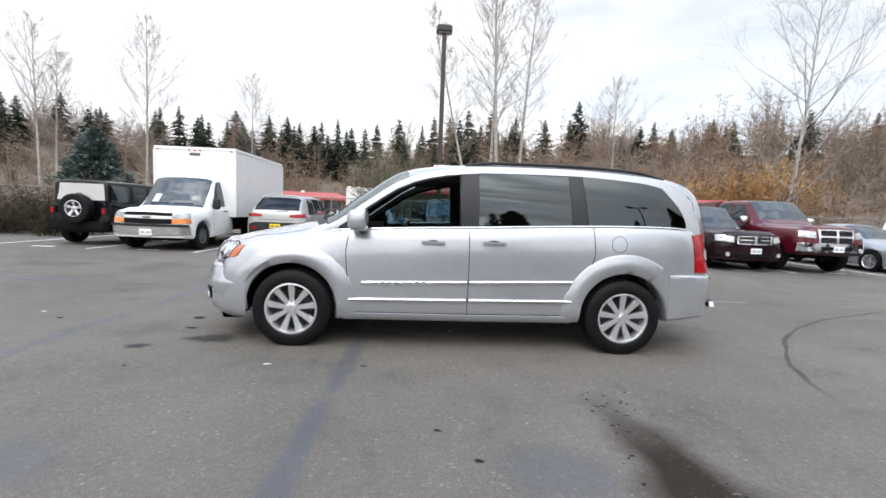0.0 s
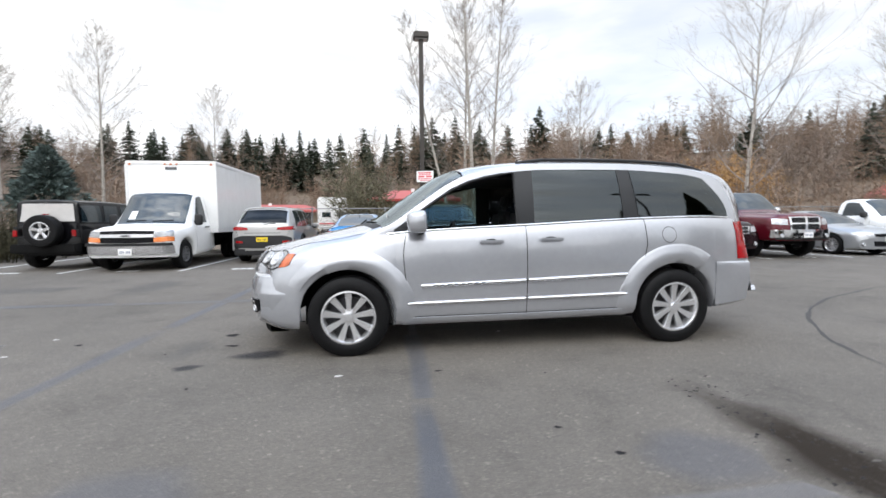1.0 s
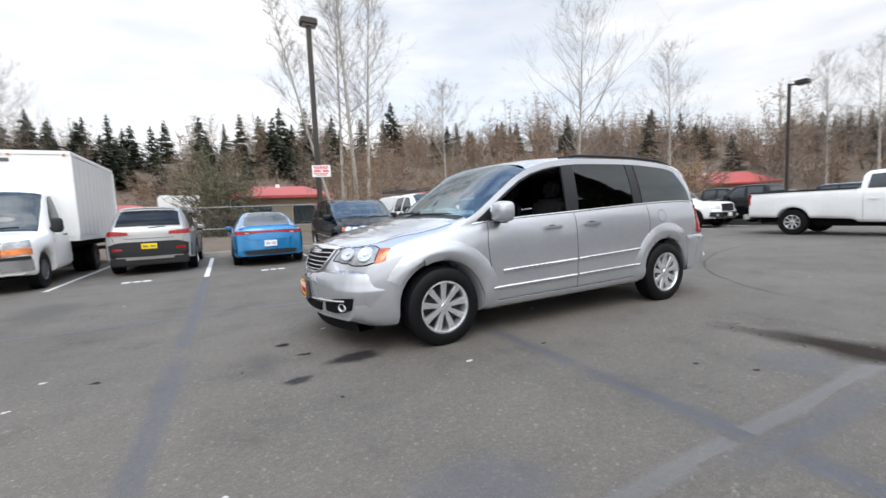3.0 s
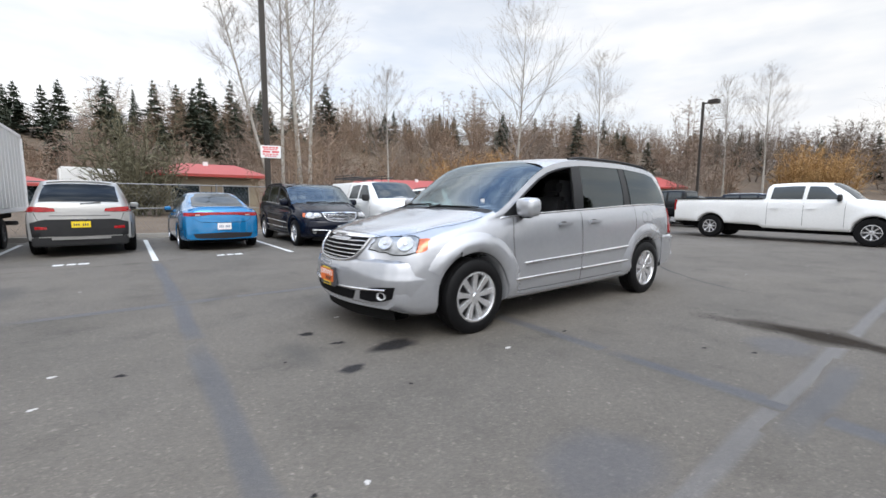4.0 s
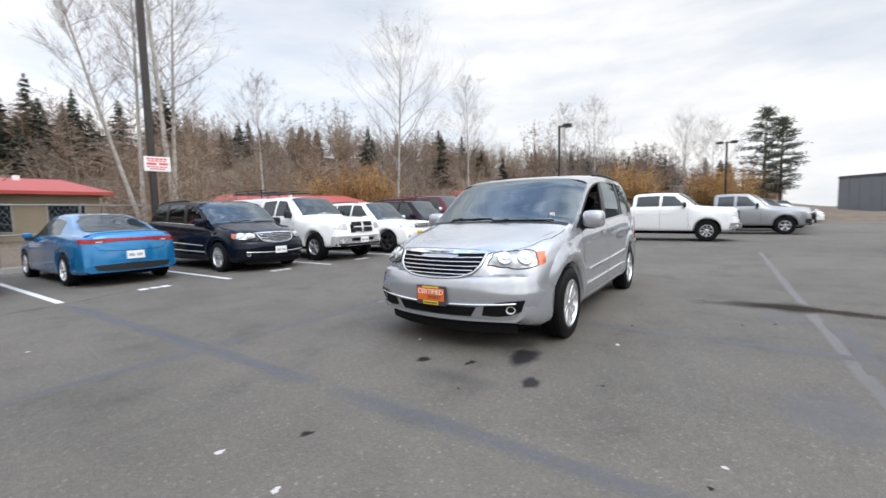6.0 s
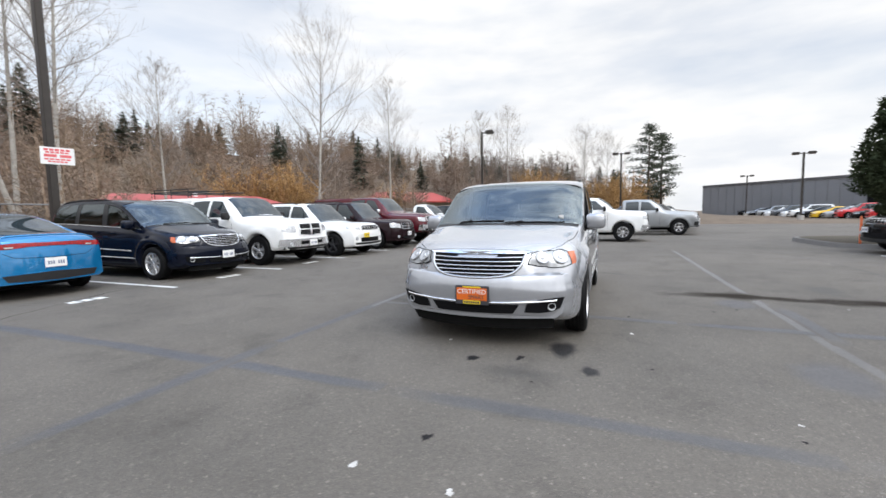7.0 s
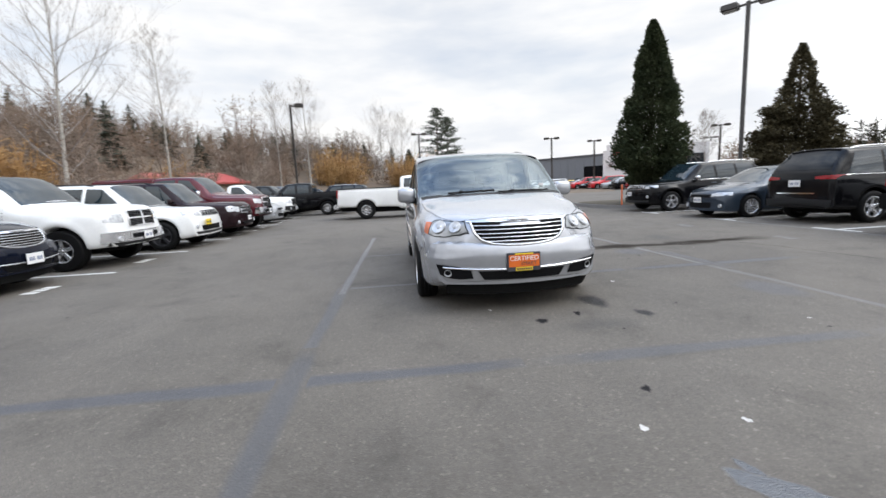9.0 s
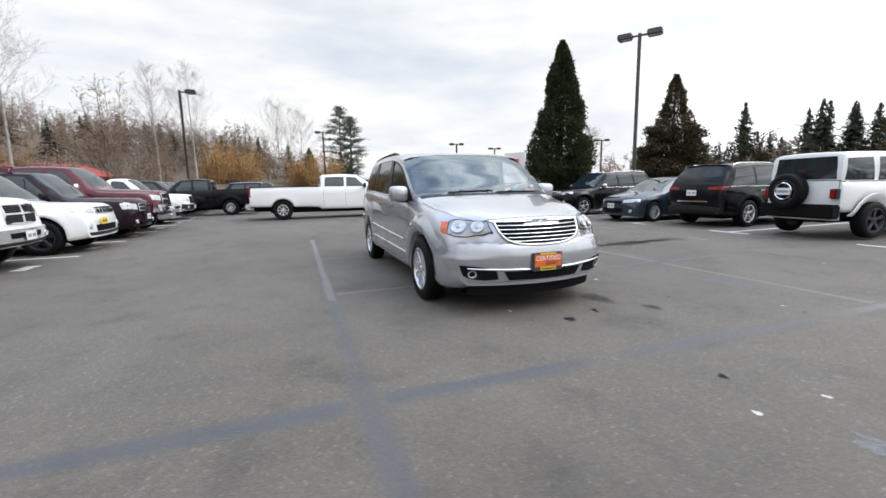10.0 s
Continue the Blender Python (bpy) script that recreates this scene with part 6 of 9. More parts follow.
def compact_suv(label, paint, m, group="parked cars"):
    c = Car("compact_suv", label, "car", CHER, paint, m, group, step=0.09)
    c.wheels(W_SUV, 0.82)
    strip_of_loft(c, "windscreen", DARK_GLASS, 1.2, 1.92)
    strip_of_loft(c, "rear_window", TINT_GLASS, 4.06, 4.50, off=(0.006, 0.003), narrow=0.02)
    win(c, 1.55, 2.45, 1.95, 2.42)
    win(c, 2.53, 3.3, 2.51, 3.25)
    win(c, 3.38, 4.05, 3.33, 3.85)
    arch_lips(c, PLASTIC, 0.075, 0.012)
    c.mirrors(1.58, 1.0, paint, size=(0.10, 0.2, 0.15))
    c.handles([(2.3, 0.93), (3.2, 0.95)], paint)
    for ax in "LR":
        c.patch("sill_cladding", PLASTIC, ax, [(1.34, 0.29), (3.1, 0.30)], [(1.34, 0.40), (3.1, 0.42)], off=0.008, n=12, m=3)
    c.patch("bumper_cladding", PLASTIC, "B", [(-0.85, 0.36), (0, 0.33), (0.85, 0.36)], [(-0.87, 0.72), (-0.6, 0.81), (0.6, 0.81), (0.87, 0.72)], off=0.012, n=24, m=5, label="black bumper cladding")
    for sg in (-1, 1):
        c.patch("tail_lamp", RED_LENS, "B", [(sg * 0.40, 0.975), (sg * 0.60, 0.965), (sg * 0.86, 0.975)], [(sg * 0.42, 1.04), (sg * 0.60, 1.065), (sg * 0.87, 1.08)], off=0.016, thick=0.03, n=12, m=4, label="slim red tail lamp")
        c.patch("reflector", RED_LENS, "B", [(sg * 0.55, 0.60), (sg * 0.74, 0.60)], [(sg * 0.55, 0.655), (sg * 0.74, 0.665)], off=0.017, thick=0.01, n=6, m=3)
    boxed("rear_skirt", (c.L / 2 - 0.30, c.L / 2 - 0.03, -0.80, 0.80, 0.24, 0.46), PLASTIC, c.root, "", 0.03)
    rod(c, "rear_wiper", PLASTIC, [on(c, "B", 0.0, 1.13, 0.02), on(c, "B", 0.35, 1.16, 0.02)], 0.008)
    c.patch("tailgate_strip", GREY_PLASTIC, "B", [(-0.5, 0.88), (0.5, 0.88)], [(-0.5, 0.895), (0.5, 0.895)], off=0.008, thick=0.006, n=10, m=2)
    seam(c, "B", [(-0.76, 1.0), (-0.68, 0.76), (0.68, 0.76), (0.76, 1.0)], 0.008, 30)
    c.plate("B", 0, 0.70, (PLATE_YELLOW, PLATE_DARK), 0.32, 0.13, out=0.03)
    rod(c, "roof_spoiler", paint, [on(c, "T", 4.02, y, 0.012) for y in (-0.55, -0.3, 0, 0.3, 0.55)], 0.02)
    return c


def large_suv(label, paint, m, spec=GC, face="slots", wheel=W_SUV, plate=PLATE_MATS, clad=None, trim=CHROME, group="parked cars", name="sport_utility_vehicle"):
    c = Car(name, label, "car", spec, paint, m, group, step=0.09)
    L = spec["L"]
    c.wheels(wheel, spec["half"][3][1] - 0.125)
    cw, r0, r1 = spec["top"][4][0], spec["top"][6][0], spec["top"][8][0]
    strip_of_loft(c, "windscreen", DARK_GLASS, cw + 0.04, r0 - 0.04)
    strip_of_loft(c, "rear_window", TINT_GLASS, r1 + 0.05, L - 0.11, off=(0.006, 0.003), narrow=0.02)
    win(c, cw + 0.42, cw + 1.32, r0 + 0.12, cw + 1.28)
    win(c, cw + 1.40, cw + 2.15, cw + 1.37, cw + 2.1)
    win(c, cw + 2.23, L - 0.42, cw + 2.18, r1 - 0.18)
    for sg in (-1, 1):
        pts = [c.side(cw + 0.4 + (L - 0.75 - cw) * k / 20, 0.0, sg, 0.006) for k in range(21)]
        rod(c, "belt_moulding", trim, pts, 0.009)
        pts = []
        for k in range(16):
            x = r0 + 0.35 + (r1 - r0 - 0.5) * k / 15
            q = c.section(c.centre(x))[RAIL + 1]
            pts.append((x - L / 2, sg * (q[0] - 0.02), q[1] + 0.01 + 0.035 * min(1, min(k, 15 - k) / 2)))
        rod(c, "roof_rail", trim if trim is CHROME else PLASTIC, pts, 0.016)
    if clad:
        arch_lips(c, clad, 0.07, 0.012)
    door_lines(c, (cw + 0.35, cw + 1.36, cw + 2.19), 0.34)
    c.mirrors(cw + 0.5, spec["belt"][4][1] - 0.02, paint if trim is not CHROME else CHROME, size=(0.11, 0.22, 0.17))
    c.handles([(cw + 1.18, 0.98), (cw + 2.02, 1.0)], trim)
    if face == "slots":
        nose_kit(c, (0.56, 0.86, 0.84, 0.95, 0.05, 0.35), (0.50, 0.52, 0.83, 0.97), "slots", None, (0.52, 0.44, 0.58), DULL_CHROME, (0.72, 0.56))
        c.patch("lower_lip", PLASTIC, "F", [(-0.75, 0.36), (0, 0.35), (0.75, 0.36)], [(-0.80, 0.43), (0, 0.42), (0.80, 0.43)], off=0.012, n=20, m=3)
    else:
        nose_kit(c, (0.55, 0.88, 0.80, 0.97, 0.06, 0.32), (0.48, 0.50, 0.76, 0.97), "cross", (paint, 0.9, 0.46, 0.66), (0.45, 0.40, 0.48), CHROME, (0.70, 0.47))
    c.plate("F", 0.0 if face != "slots" else 0.3, 0.66 if face == "slots" else 0.58, plate, 0.3, 0.15, out=0.05)
    # tail
    for sg in (-1, 1):
        c.patch("tail_lamp", RED_LENS, "B", [(sg * 0.46, 1.045), (sg * 0.70, 1.035), (sg * 0.86, 1.03)], [(sg * 0.46, 1.10), (sg * 0.70, 1.12), (sg * 0.88, 1.125)], off=0.014, thick=0.03, n=12, m=4, label="red tail lamp")
    c.patch("tailgate_trim", CHROME, "B", [(-0.48, 0.70), (0.48, 0.70)], [(-0.48, 0.725), (0.48, 0.725)], off=0.012, thick=0.01, n=10, m=2, label="chrome tailgate trim")
    c.patch("rear_bumper", PLASTIC, "B", [(-0.80, 0.38), (0, 0.36), (0.80, 0.38)], [(-0.84, 0.56), (0, 0.60), (0.84, 0.56)], off=0.012, n=20, m=4)
    c.plate("B", 0, 0.95, PLATE_MATS, out=0.03)
    rod(c, "roof_spoiler", BLACK, [on(c, "T", r1 + 0.01, y, 0.012) for y in (-0.58, -0.3, 0, 0.3, 0.58)], 0.022)
    return c


def pickup_truck(label, paint, m, spec, doors=2, grille=CHROME, bumper=CHROME, wheel=W_TRUCK, cap=None, mirror=None, lifted=0.0, style="cross", plate=True, group="parked pickup trucks"):
    c = Car("pickup_truck", label, "pickup truck", spec, paint, m, group, step=0.1)
    L, h = spec["L"], spec["L"] / 2
    c.wheels(wheel, spec["half"][3][1] - 0.135)
    cw, r0, e = spec["top"][4][0], spec["top"][6][0], spec["top"][10][0]
    bed = spec["belt"][-1][1]
    strip_of_loft(c, "windscreen", DARK_GLASS, cw + 0.05, r0 - 0.03)
    strip_of_loft(c, "rear_window", DARK_GLASS, e - 0.028, e - 0.004, off=(0.01, 0.0), narrow=0.1, nu=5)
    if doors == 2:
        mid = cw + 1.28
        win(c, cw + 0.45, mid, r0 + 0.12, mid - 0.03, up=0.03, down=0.06)
        win(c, mid + 0.10, e - 0.16, mid + 0.08, e - 0.2, up=0.03, down=0.06)
        door_lines(c, (cw + 0.35, mid + 0.05, e - 0.1), 0.5)
        c.handles([(mid - 0.15, 1.08), (e - 0.3, 1.08)], paint)
    else:
        win(c, cw + 0.45, e - 0.2, r0 + 0.12, e - 0.24, up=0.03, down=0.06)
        door_lines(c, (cw + 0.35, e - 0.12), 0.5)
        c.handles([(e - 0.3, 1.08)], paint)
    c.mirrors(cw + 0.5, spec["belt"][4][1] - 0.02, mirror or PLASTIC, size=(0.12, 0.24, 0.22))
    g1 = spec["top"][2][1] - 0.06
    nose_kit(c, (0.56, 0.88, g1 - 0.23, g1 - 0.04, 0.04, 0.24), (0.44 + lifted * 0.3, 0.47 + lifted * 0.3, g1 - 0.32 - lifted * 0.5, g1), style, (bumper, 0.93, 0.50 + lifted, 0.70 + lifted * 1.2), (0.42, 0.55 + lifted, 0.64 + lifted), grille, (0.72, 0.56 + lifted), amber=False)
    c.patch("lower_valance", PLASTIC, "F", [(-0.85, 0.40 + lifted), (0, 0.38 + lifted), (0.85, 0.40 + lifted)], [(-0.88, 0.49 + lifted), (0, 0.48 + lifted), (0.88, 0.49 + lifted)], off=0.02, thick=0.04, n=20, m=3, label="black lower valance")
    if plate:
        c.plate("F", 0.0, 0.58 + lifted, PLATE_MATS, out=0.07)
    # bed, tailgate, bumper
    w = spec["half"][-1][1]
    tg = boxed("tailgate", (L - h - 0.05, L - h + 0.015, -w + 0.16, w - 0.16, bed - 0.5, bed + 0.005), paint, c.root, "", 0.012)
    boxed("tailgate_handle", (L - h + 0.01, L - h + 0.03, -0.12, 0.12, bed - 0.16, bed - 0.09), PLASTIC, tg, "", 0.006)
    for sg in (-1, 1):
        a, b = sorted((sg * (w - 0.17), sg * (w + 0.005)))
        boxed("tail_lamp", (L - h - 0.06, L - h + 0.02, a, b, bed - 0.42, bed - 0.02), RED_LENS, c.root, "red tail lamp", 0.015)
        a, b = sorted((sg * (w - 0.13), sg * (w - 0.005)))
        boxed("bed_rail", (e - h + 0.03, L - h - 0.02, a, b, bed - 0.01, bed + 0.03), PLASTIC if not cap else paint, c.root, "", 0.01)
    boxed("rear_bumper", (L - h - 0.02, L - h + 0.2, -w + 0.03, w - 0.03, 0.5, 0.68), bumper, c.root, "", 0.03)
    c.plate("B", 0, 0.62, PLATE_MATS, out=0.22)
    boxed("chassis", (spec["axles"][0] - h, L - h - 0.1, -0.45, 0.45, 0.36, 0.6), UNDER, c.root, "", 0.02)
    if cap:
        bm = bmesh.new()
        z1 = spec["top"][7][1] - 0.03
        vs = block(bm, e - h + 0.03, L - h - 0.02, -w + 0.05, w - 0.05, bed, z1)
        for v in bm.verts:
            if v.co.z > bed + 0.3:
                v.co.y *= 0.86
                if v.co.x > 0:
                    v.co.x -= 0.25
        bmesh.ops.bevel(bm, geom=bm.edges[:], offset=0.06, segments=3, affect="EDGES")
        k = part("bed_cap", bm, cap, c.root, "bed cap in the body colour")
        for sg in (-1, 1):
            sh = -0.10
            bm = bmesh.new()
            a = block(bm, e - h + 0.3, L - h - 0.55, -0.006, 0.006, 0, 0.36, 0.004)
            lean = math.atan2(0.14 * w, z1 - bed)
            bmesh.ops.transform(bm, matrix=Matrix.Translation((0, sg * (w - 0.05 - 0.035), bed + 0.12)) @ Euler((sg * lean, 0, 0)).to_matrix().to_4x4(), verts=bm.verts[:])
            part("cap_window", bm, DARK_GLASS, k)
    return c


def ladder_rack(c, z, x0, x1, w):
    """Black tube rack with hoops and side rails over the cap."""
    for x in (x0, (x0 + x1) / 2, x1):
        rod(c, "rack_hoop", PLASTIC, [(x, -w, z - 0.16), (x, -w, z), (x, w, z), (x, w, z - 0.16)], 0.018)
    for y in (-w, w):
        rod(c, "rack_rail", PLASTIC, [(x0 - 0.9, y, z + 0.0), (x0, y, z + 0.02), (x1, y, z + 0.02), (x1 + 0.15, y, z + 0.0)], 0.018)
        rod(c, "rack_rail", PLASTIC, [(x0 - 0.3, y, z + 0.1), (x1 + 0.05, y, z + 0.1)], 0.013)
        for x in (x0, (x0 + x1) / 2, x1):
            rod(c, "rack_post", PLASTIC, [(x, y, z - 0.02), (x, y, z + 0.1)], 0.013)


def off_roader(label, paint, m, flare, window, wheel=W_JEEP, spare_y=0.06, bumper_top=0.68, group="parked off-roaders"):
    c = Car("off_roader", label, "car", WRANG, paint, m, group, step=0.1)
    L, h = WRANG["L"], WRANG["L"] / 2
    c.wheels(wheel, 0.80)
    strip_of_loft(c, "windscreen", DARK_GLASS, 1.6, 1.85)
    rear = c.patch("rear_window", window, "B", [(-0.64, 1.26), (0.64, 1.26)], [(-0.59, 1.72), (0.59, 1.72)], off=0.012, thick=0.02, n=12, m=6)
    for x0, x1 in ((1.98, 2.72), (2.82, 3.45), (3.56, 4.3)):
        win(c, x0, x1, x0 + 0.05, x1 - 0.02, DARK_GLASS, up=0.04, down=0.08)
    arch_lips(c, flare, 0.10, 0.10)
    c.patch("hard_top_seam", SEAM, "B", [(-0.72, 1.225), (0.72, 1.225)], [(-0.72, 1.24), (0.72, 1.24)], off=0.004, thick=0.004, n=10, m=2)
    for ax in "LR":
        seam(c, ax, [(1.7, 1.2), (3.0, 1.21), (4.4, 1.21)], 0.012)
    boxed("rear_bumper", (h - 0.10, h + 0.14, -0.77, 0.77, 0.45, bumper_top), UNDER, c.root, "black rear bumper", 0.03)
    boxed("front_bumper", (-h - 0.22, -h + 0.02, -0.80, 0.80, 0.52, 0.68), PLASTIC, c.root, "", 0.03)
    boxed("chassis", (-h + 0.3, h - 0.05, -0.55, 0.55, 0.36, 0.66), UNDER, c.root, "", 0.02)
    sp = put_wheel(c.root, wheel, (h + 0.16, spare_y, 1.02), -1, 90)
    sp["label"] = "spare wheel on the tailgate"
    if window is DARK_GLASS:
        v, f = lathe([(0.165, 0.0), (0.178, -0.012), (0.19, 0.0), (0.178, 0.012)], 24, True)
        mesh_ob("spare_trim", [(h + 0.30 + b, spare_y + a, 1.02 + d) for a, b, d in v], f, CHROME, c.root, "bright ring on the spare wheel")
        pl = boxed("number_plate", (h + 0.292, h + 0.304, spare_y - 0.15, spare_y + 0.15, 0.94, 1.09), SIGN_WHITE, c.root, "", 0.003)
        for k in range(6):
            boxed("print", (h + 0.304, h + 0.307, spare_y - 0.125 + 0.042 * k, spare_y - 0.097 + 0.042 * k, 0.985, 1.04), PLATE_INK, pl, "", 0.001)
    boxed("spare_carrier", (h - 0.06, h + 0.08, spare_y - 0.18, spare_y + 0.18, 0.85, 1.2), PLASTIC, c.root, "", 0.02)
    boxed("tailgate_hinge", (h - 0.04, h + 0.02, -0.74, -0.40, 1.08, 1.13), PLASTIC, c.root, "", 0.01)
    boxed("tailgate_hinge", (h - 0.04, h + 0.02, -0.74, -0.40, 0.84, 0.89), PLASTIC, c.root, "", 0.01)
    rod(c, "rear_wiper", PLASTIC, [(h + 0.0, 0.15, 1.26), (h + 0.0, -0.3, 1.30)], 0.012)
    boxed("brake_lamp", (h + 0.02, h + 0.1, 0.0, 0.12, 1.43, 1.455), RED_LENS, c.root, "red high brake lamp", 0.006)
    for sg in (-1, 1):
        a, b = sorted((sg * 0.62, sg * 0.75))
        t = boxed("tail_lamp", (h - 0.08, h + 0.04, a, b, 0.86, 1.06), PLASTIC, c.root, "", 0.012)
        boxed("lens", (h + 0.03, h + 0.055, a + 0.015, b - 0.015, 0.88, 1.04), RED_LENS, t, "red lens", 0.008)
    c.mirrors(1.85, 1.17, PLASTIC, size=(0.1, 0.2, 0.17))
    seam(c, "B", [(-0.70, 1.22), (-0.68, 0.72), (0.68, 0.72), (0.70, 1.22)], 0.01, 30)
    return c


def box_truck(m):
    c = Car("box_truck", "white box truck with a scuffed chrome bumper and amber lamps", "truck", TRUCK_CAB, WHITE, m, step=0.09)
    root, h = c.root, c.L / 2
    c.wheels(W_STEEL, 0.86)
    strip_of_loft(c, "windscreen", DARK_GLASS, 1.03, 1.72)
    win(c, 1.42, 2.12, 1.80, 2.10, up=0.02, down=0.06)
    door_lines(c, (1.32, 2.2), 0.42)
    c.handles([(2.0, 1.08)], PLASTIC)
    c.mirrors(1.40, 1.20, PLASTIC, size=(0.09, 0.22, 0.32))
    # nose: grey grille in two bands, lamps, amber lamps, dark and bright bumper
    g = c.patch("grille", SEAM, "F", [(-0.60, 0.72), (0, 0.71), (0.60, 0.72)], [(-0.60, 1.0), (0, 1.01), (0.60, 1.0)], off=0.014, n=20, m=5, label="black grille")
    c.patch("grille_bar", ALLOY, "F", [(-0.60, 0.85), (0, 0.845), (0.60, 0.85)], [(-0.60, 0.925), (0, 0.93), (0.60, 0.925)], off=0.034, thick=0.03, n=16, m=3, parent=g, label="pale grille bar")
    p = on(c, "F", 0, 0.888, 0.05)
    boxed("badge", (p.x - 0.008, p.x + 0.012, -0.10, 0.10, 0.868, 0.908), GREY_PLASTIC, root, "", 0.006)
    for z in (0.75, 0.785, 0.82, 0.955, 0.98):
        rod(c, "grille_slat", PLASTIC, [on(c, "F", y, z, 0.020) for y in (-0.58, -0.3, 0, 0.3, 0.58)], 0.006, g, 5)
    c.pair("headlamp", CLEAR_LAMP, [(0.06, 0.62, 0.855), (0.12, 0.78, 0.86), (0.26, 0.95, 0.87)], [(0.08, 0.62, 0.995), (0.14, 0.78, 1.01), (0.30, 0.95, 1.02)], off=0.016, thick=0.02, n=12, m=4)
    c.pair("turn_lamp", AMBER, [(0.05, 0.60, 0.725), (0.12, 0.78, 0.73), (0.26, 0.95, 0.74)], [(0.05, 0.60, 0.84), (0.12, 0.78, 0.845), (0.26, 0.95, 0.85)], off=0.020, thick=0.02, n=12, m=3, label="amber turn lamp")
    c.patch("bumper_pad", PLASTIC, "F", [(-0.94, 0.645), (0, 0.64), (0.94, 0.645)], [(-0.94, 0.705), (0, 0.705), (0.94, 0.705)], off=0.07, thick=0.08, n=24, m=3, label="dark bumper pad")
    c.patch("bumper", DULL_CHROME, "F", [(-0.96, 0.44), (0, 0.43), (0.96, 0.44)], [(-0.96, 0.645), (0, 0.64), (0.96, 0.645)], off=0.055, thick=0.09, n=24, m=5, label="scuffed chrome bumper")
    c.plate("F", 0, 0.50, PLATE_MATS, out=0.07)
    for y0, y1 in ((0.62, 0.12), (-0.05, -0.55)):
        rod(c, "wiper", PLASTIC, [on(c, "T", 1.10 + 0.1 * y0 * y0, y0, 0.015), on(c, "T", 1.12 + 0.1 * y1 * y1, y1, 0.015)], 0.01)
    c.patch("paper", SIGN_WHITE, "F", [(0.42, 1.30), (0.60, 1.30)], [(0.40, 1.52), (0.56, 1.52)], off=0.006, thick=0.002, n=4, m=3, label="white paper behind the windscreen")
    # cargo box: skin, rails, corner posts, lamps
    x0, x1, w, z0, z1 = 2.30 - h, 2.30 + 4.2 - h, 1.23, 0.90, 3.02
    bx = boxed("cargo_box", (x0, x1, -w, w, z0, z1), WHITE, root, "white sheet-metal cargo box", 0.03)
    for z, hh in ((z1 - 0.05, 0.05), (z0 + 0.06, 0.06)):
        boxed("box_rail", (x0 - 0.012, x1 + 0.012, -w - 0.012, w + 0.012, z - hh, z + hh), SIGN_WHITE, bx, "", 0.012)
    for x in (x0, x1):
        for y in (-w, w):
            boxed("corner_post", (x - 0.035, x + 0.035, y - 0.03, y + 0.03, z0 + 0.1, z1 - 0.1), SIGN_WHITE, bx, "", 0.015)
    for k in range(1, 11):
        for sg in (-1, 1):
            boxed("box_rib", (x0 + 0.4 * k - 0.012, x0 + 0.4 * k + 0.012, sg * w - 0.005, sg * w + 0.005, z0 + 0.12, z1 - 0.1), WHITE, bx, "", 0.002)
    for y in (-0.16, 0.0, 0.16):
        boxed("marker_lamp", (x0 - 0.03, x0 - 0.01, y - 0.035, y + 0.035, z1 - 0.12, z1 - 0.08), AMBER, bx, "", 0.006)
    for y in (-1.12, 1.12):
        boxed("marker_lamp", (x0 - 0.03, x0 - 0.01, y - 0.03, y + 0.03, z1 - 0.13, z1 - 0.08), AMBER, bx, "", 0.006)
    boxed("maker_plate", (x0 - 0.02, x0 - 0.005, -0.16, 0.16, z1 - 0.26, z1 - 0.18), GREY_PLASTIC, bx, "", 0.006)
    boxed("chassis", (0.6 - h, x1 - 0.1, -0.42, 0.42, 0.42, 0.72), UNDER, root, "", 0.02)
    boxed("box_sill", (x0 + 0.05, x1 - 0.05, -0.9, 0.9, 0.72, 0.92), UNDER, root, "", 0.02)
    for y in (-0.92, -0.66, 0.66, 0.92):
        put_wheel(root, W_STEEL, (0.85 + 3.7 - h, y, 0.38), -1 if y < 0 else 1)
    boxed("rear_bumper", (x1, x1 + 0.16, -1.0, 1.0, 0.5, 0.62), GREY_PLASTIC, root, "", 0.02)
    return c


# the row along the north edge


navy_van = minivan("minivan", "dark navy minivan parked nose out with a grey grille", NAVY, pose(0.97, 11.75 + 2.575, 0, 0, 0, 90), False)
navy_van.plate("F", 0, 0.50, PLATE_MATS, out=0.08)
saloon_car("bright blue saloon parked nose in, with red tail lamp band", BLUE, pose(-1.76, 12.55 + 2.34, 0, 0, 0, -90), False)
compact_suv("silver compact suv with black cladding and yellow plate", TAN_SILVER, pose(-4.46, 12.95 + 2.31, 0, 0, 0, -90))
box_truck(pose(-7.14, 11.3 + 1.375, 0, 0, 0, 90))
off_roader("black soft-top off-roader with a spare wheel, parked nose in", BLACK, pose(-9.55, 12.2 + 2.25, 0, 0, 0, -90), PLASTIC, surface("cloudy_window", (0.5, 0.48, 0.46), 0.35, 0, 5, 0.1))
rack_truck = pickup_truck("white pickup with a bed cap and black ladder rack", WHITE, pose(3.65, 11.55 + 2.9, 0, 0, 0, 90), RAM, 2, CHROME, ALLOY, W_TRUCK, WHITE)
ladder_rack(rack_truck, 2.08, 1.1, 2.6, 0.62)
large_suv("white sport utility vehicle with a slotted grille and yellow plate", WHITE, pose(6.3, 11.25 + 2.41, 0, 0, 0, 90), GC, "slots", W_SUV_DARK, (PLATE_YELLOW, PLATE_DARK), None, PILLAR)
large_suv("plum-black sport utility vehicle with a chrome cross grille", PLUM, pose(9.05, 11.2 + 2.55, 0, 0, 0, 90), DURANGO, "cross", W_SUV, PLATE_MATS, None, PILLAR)
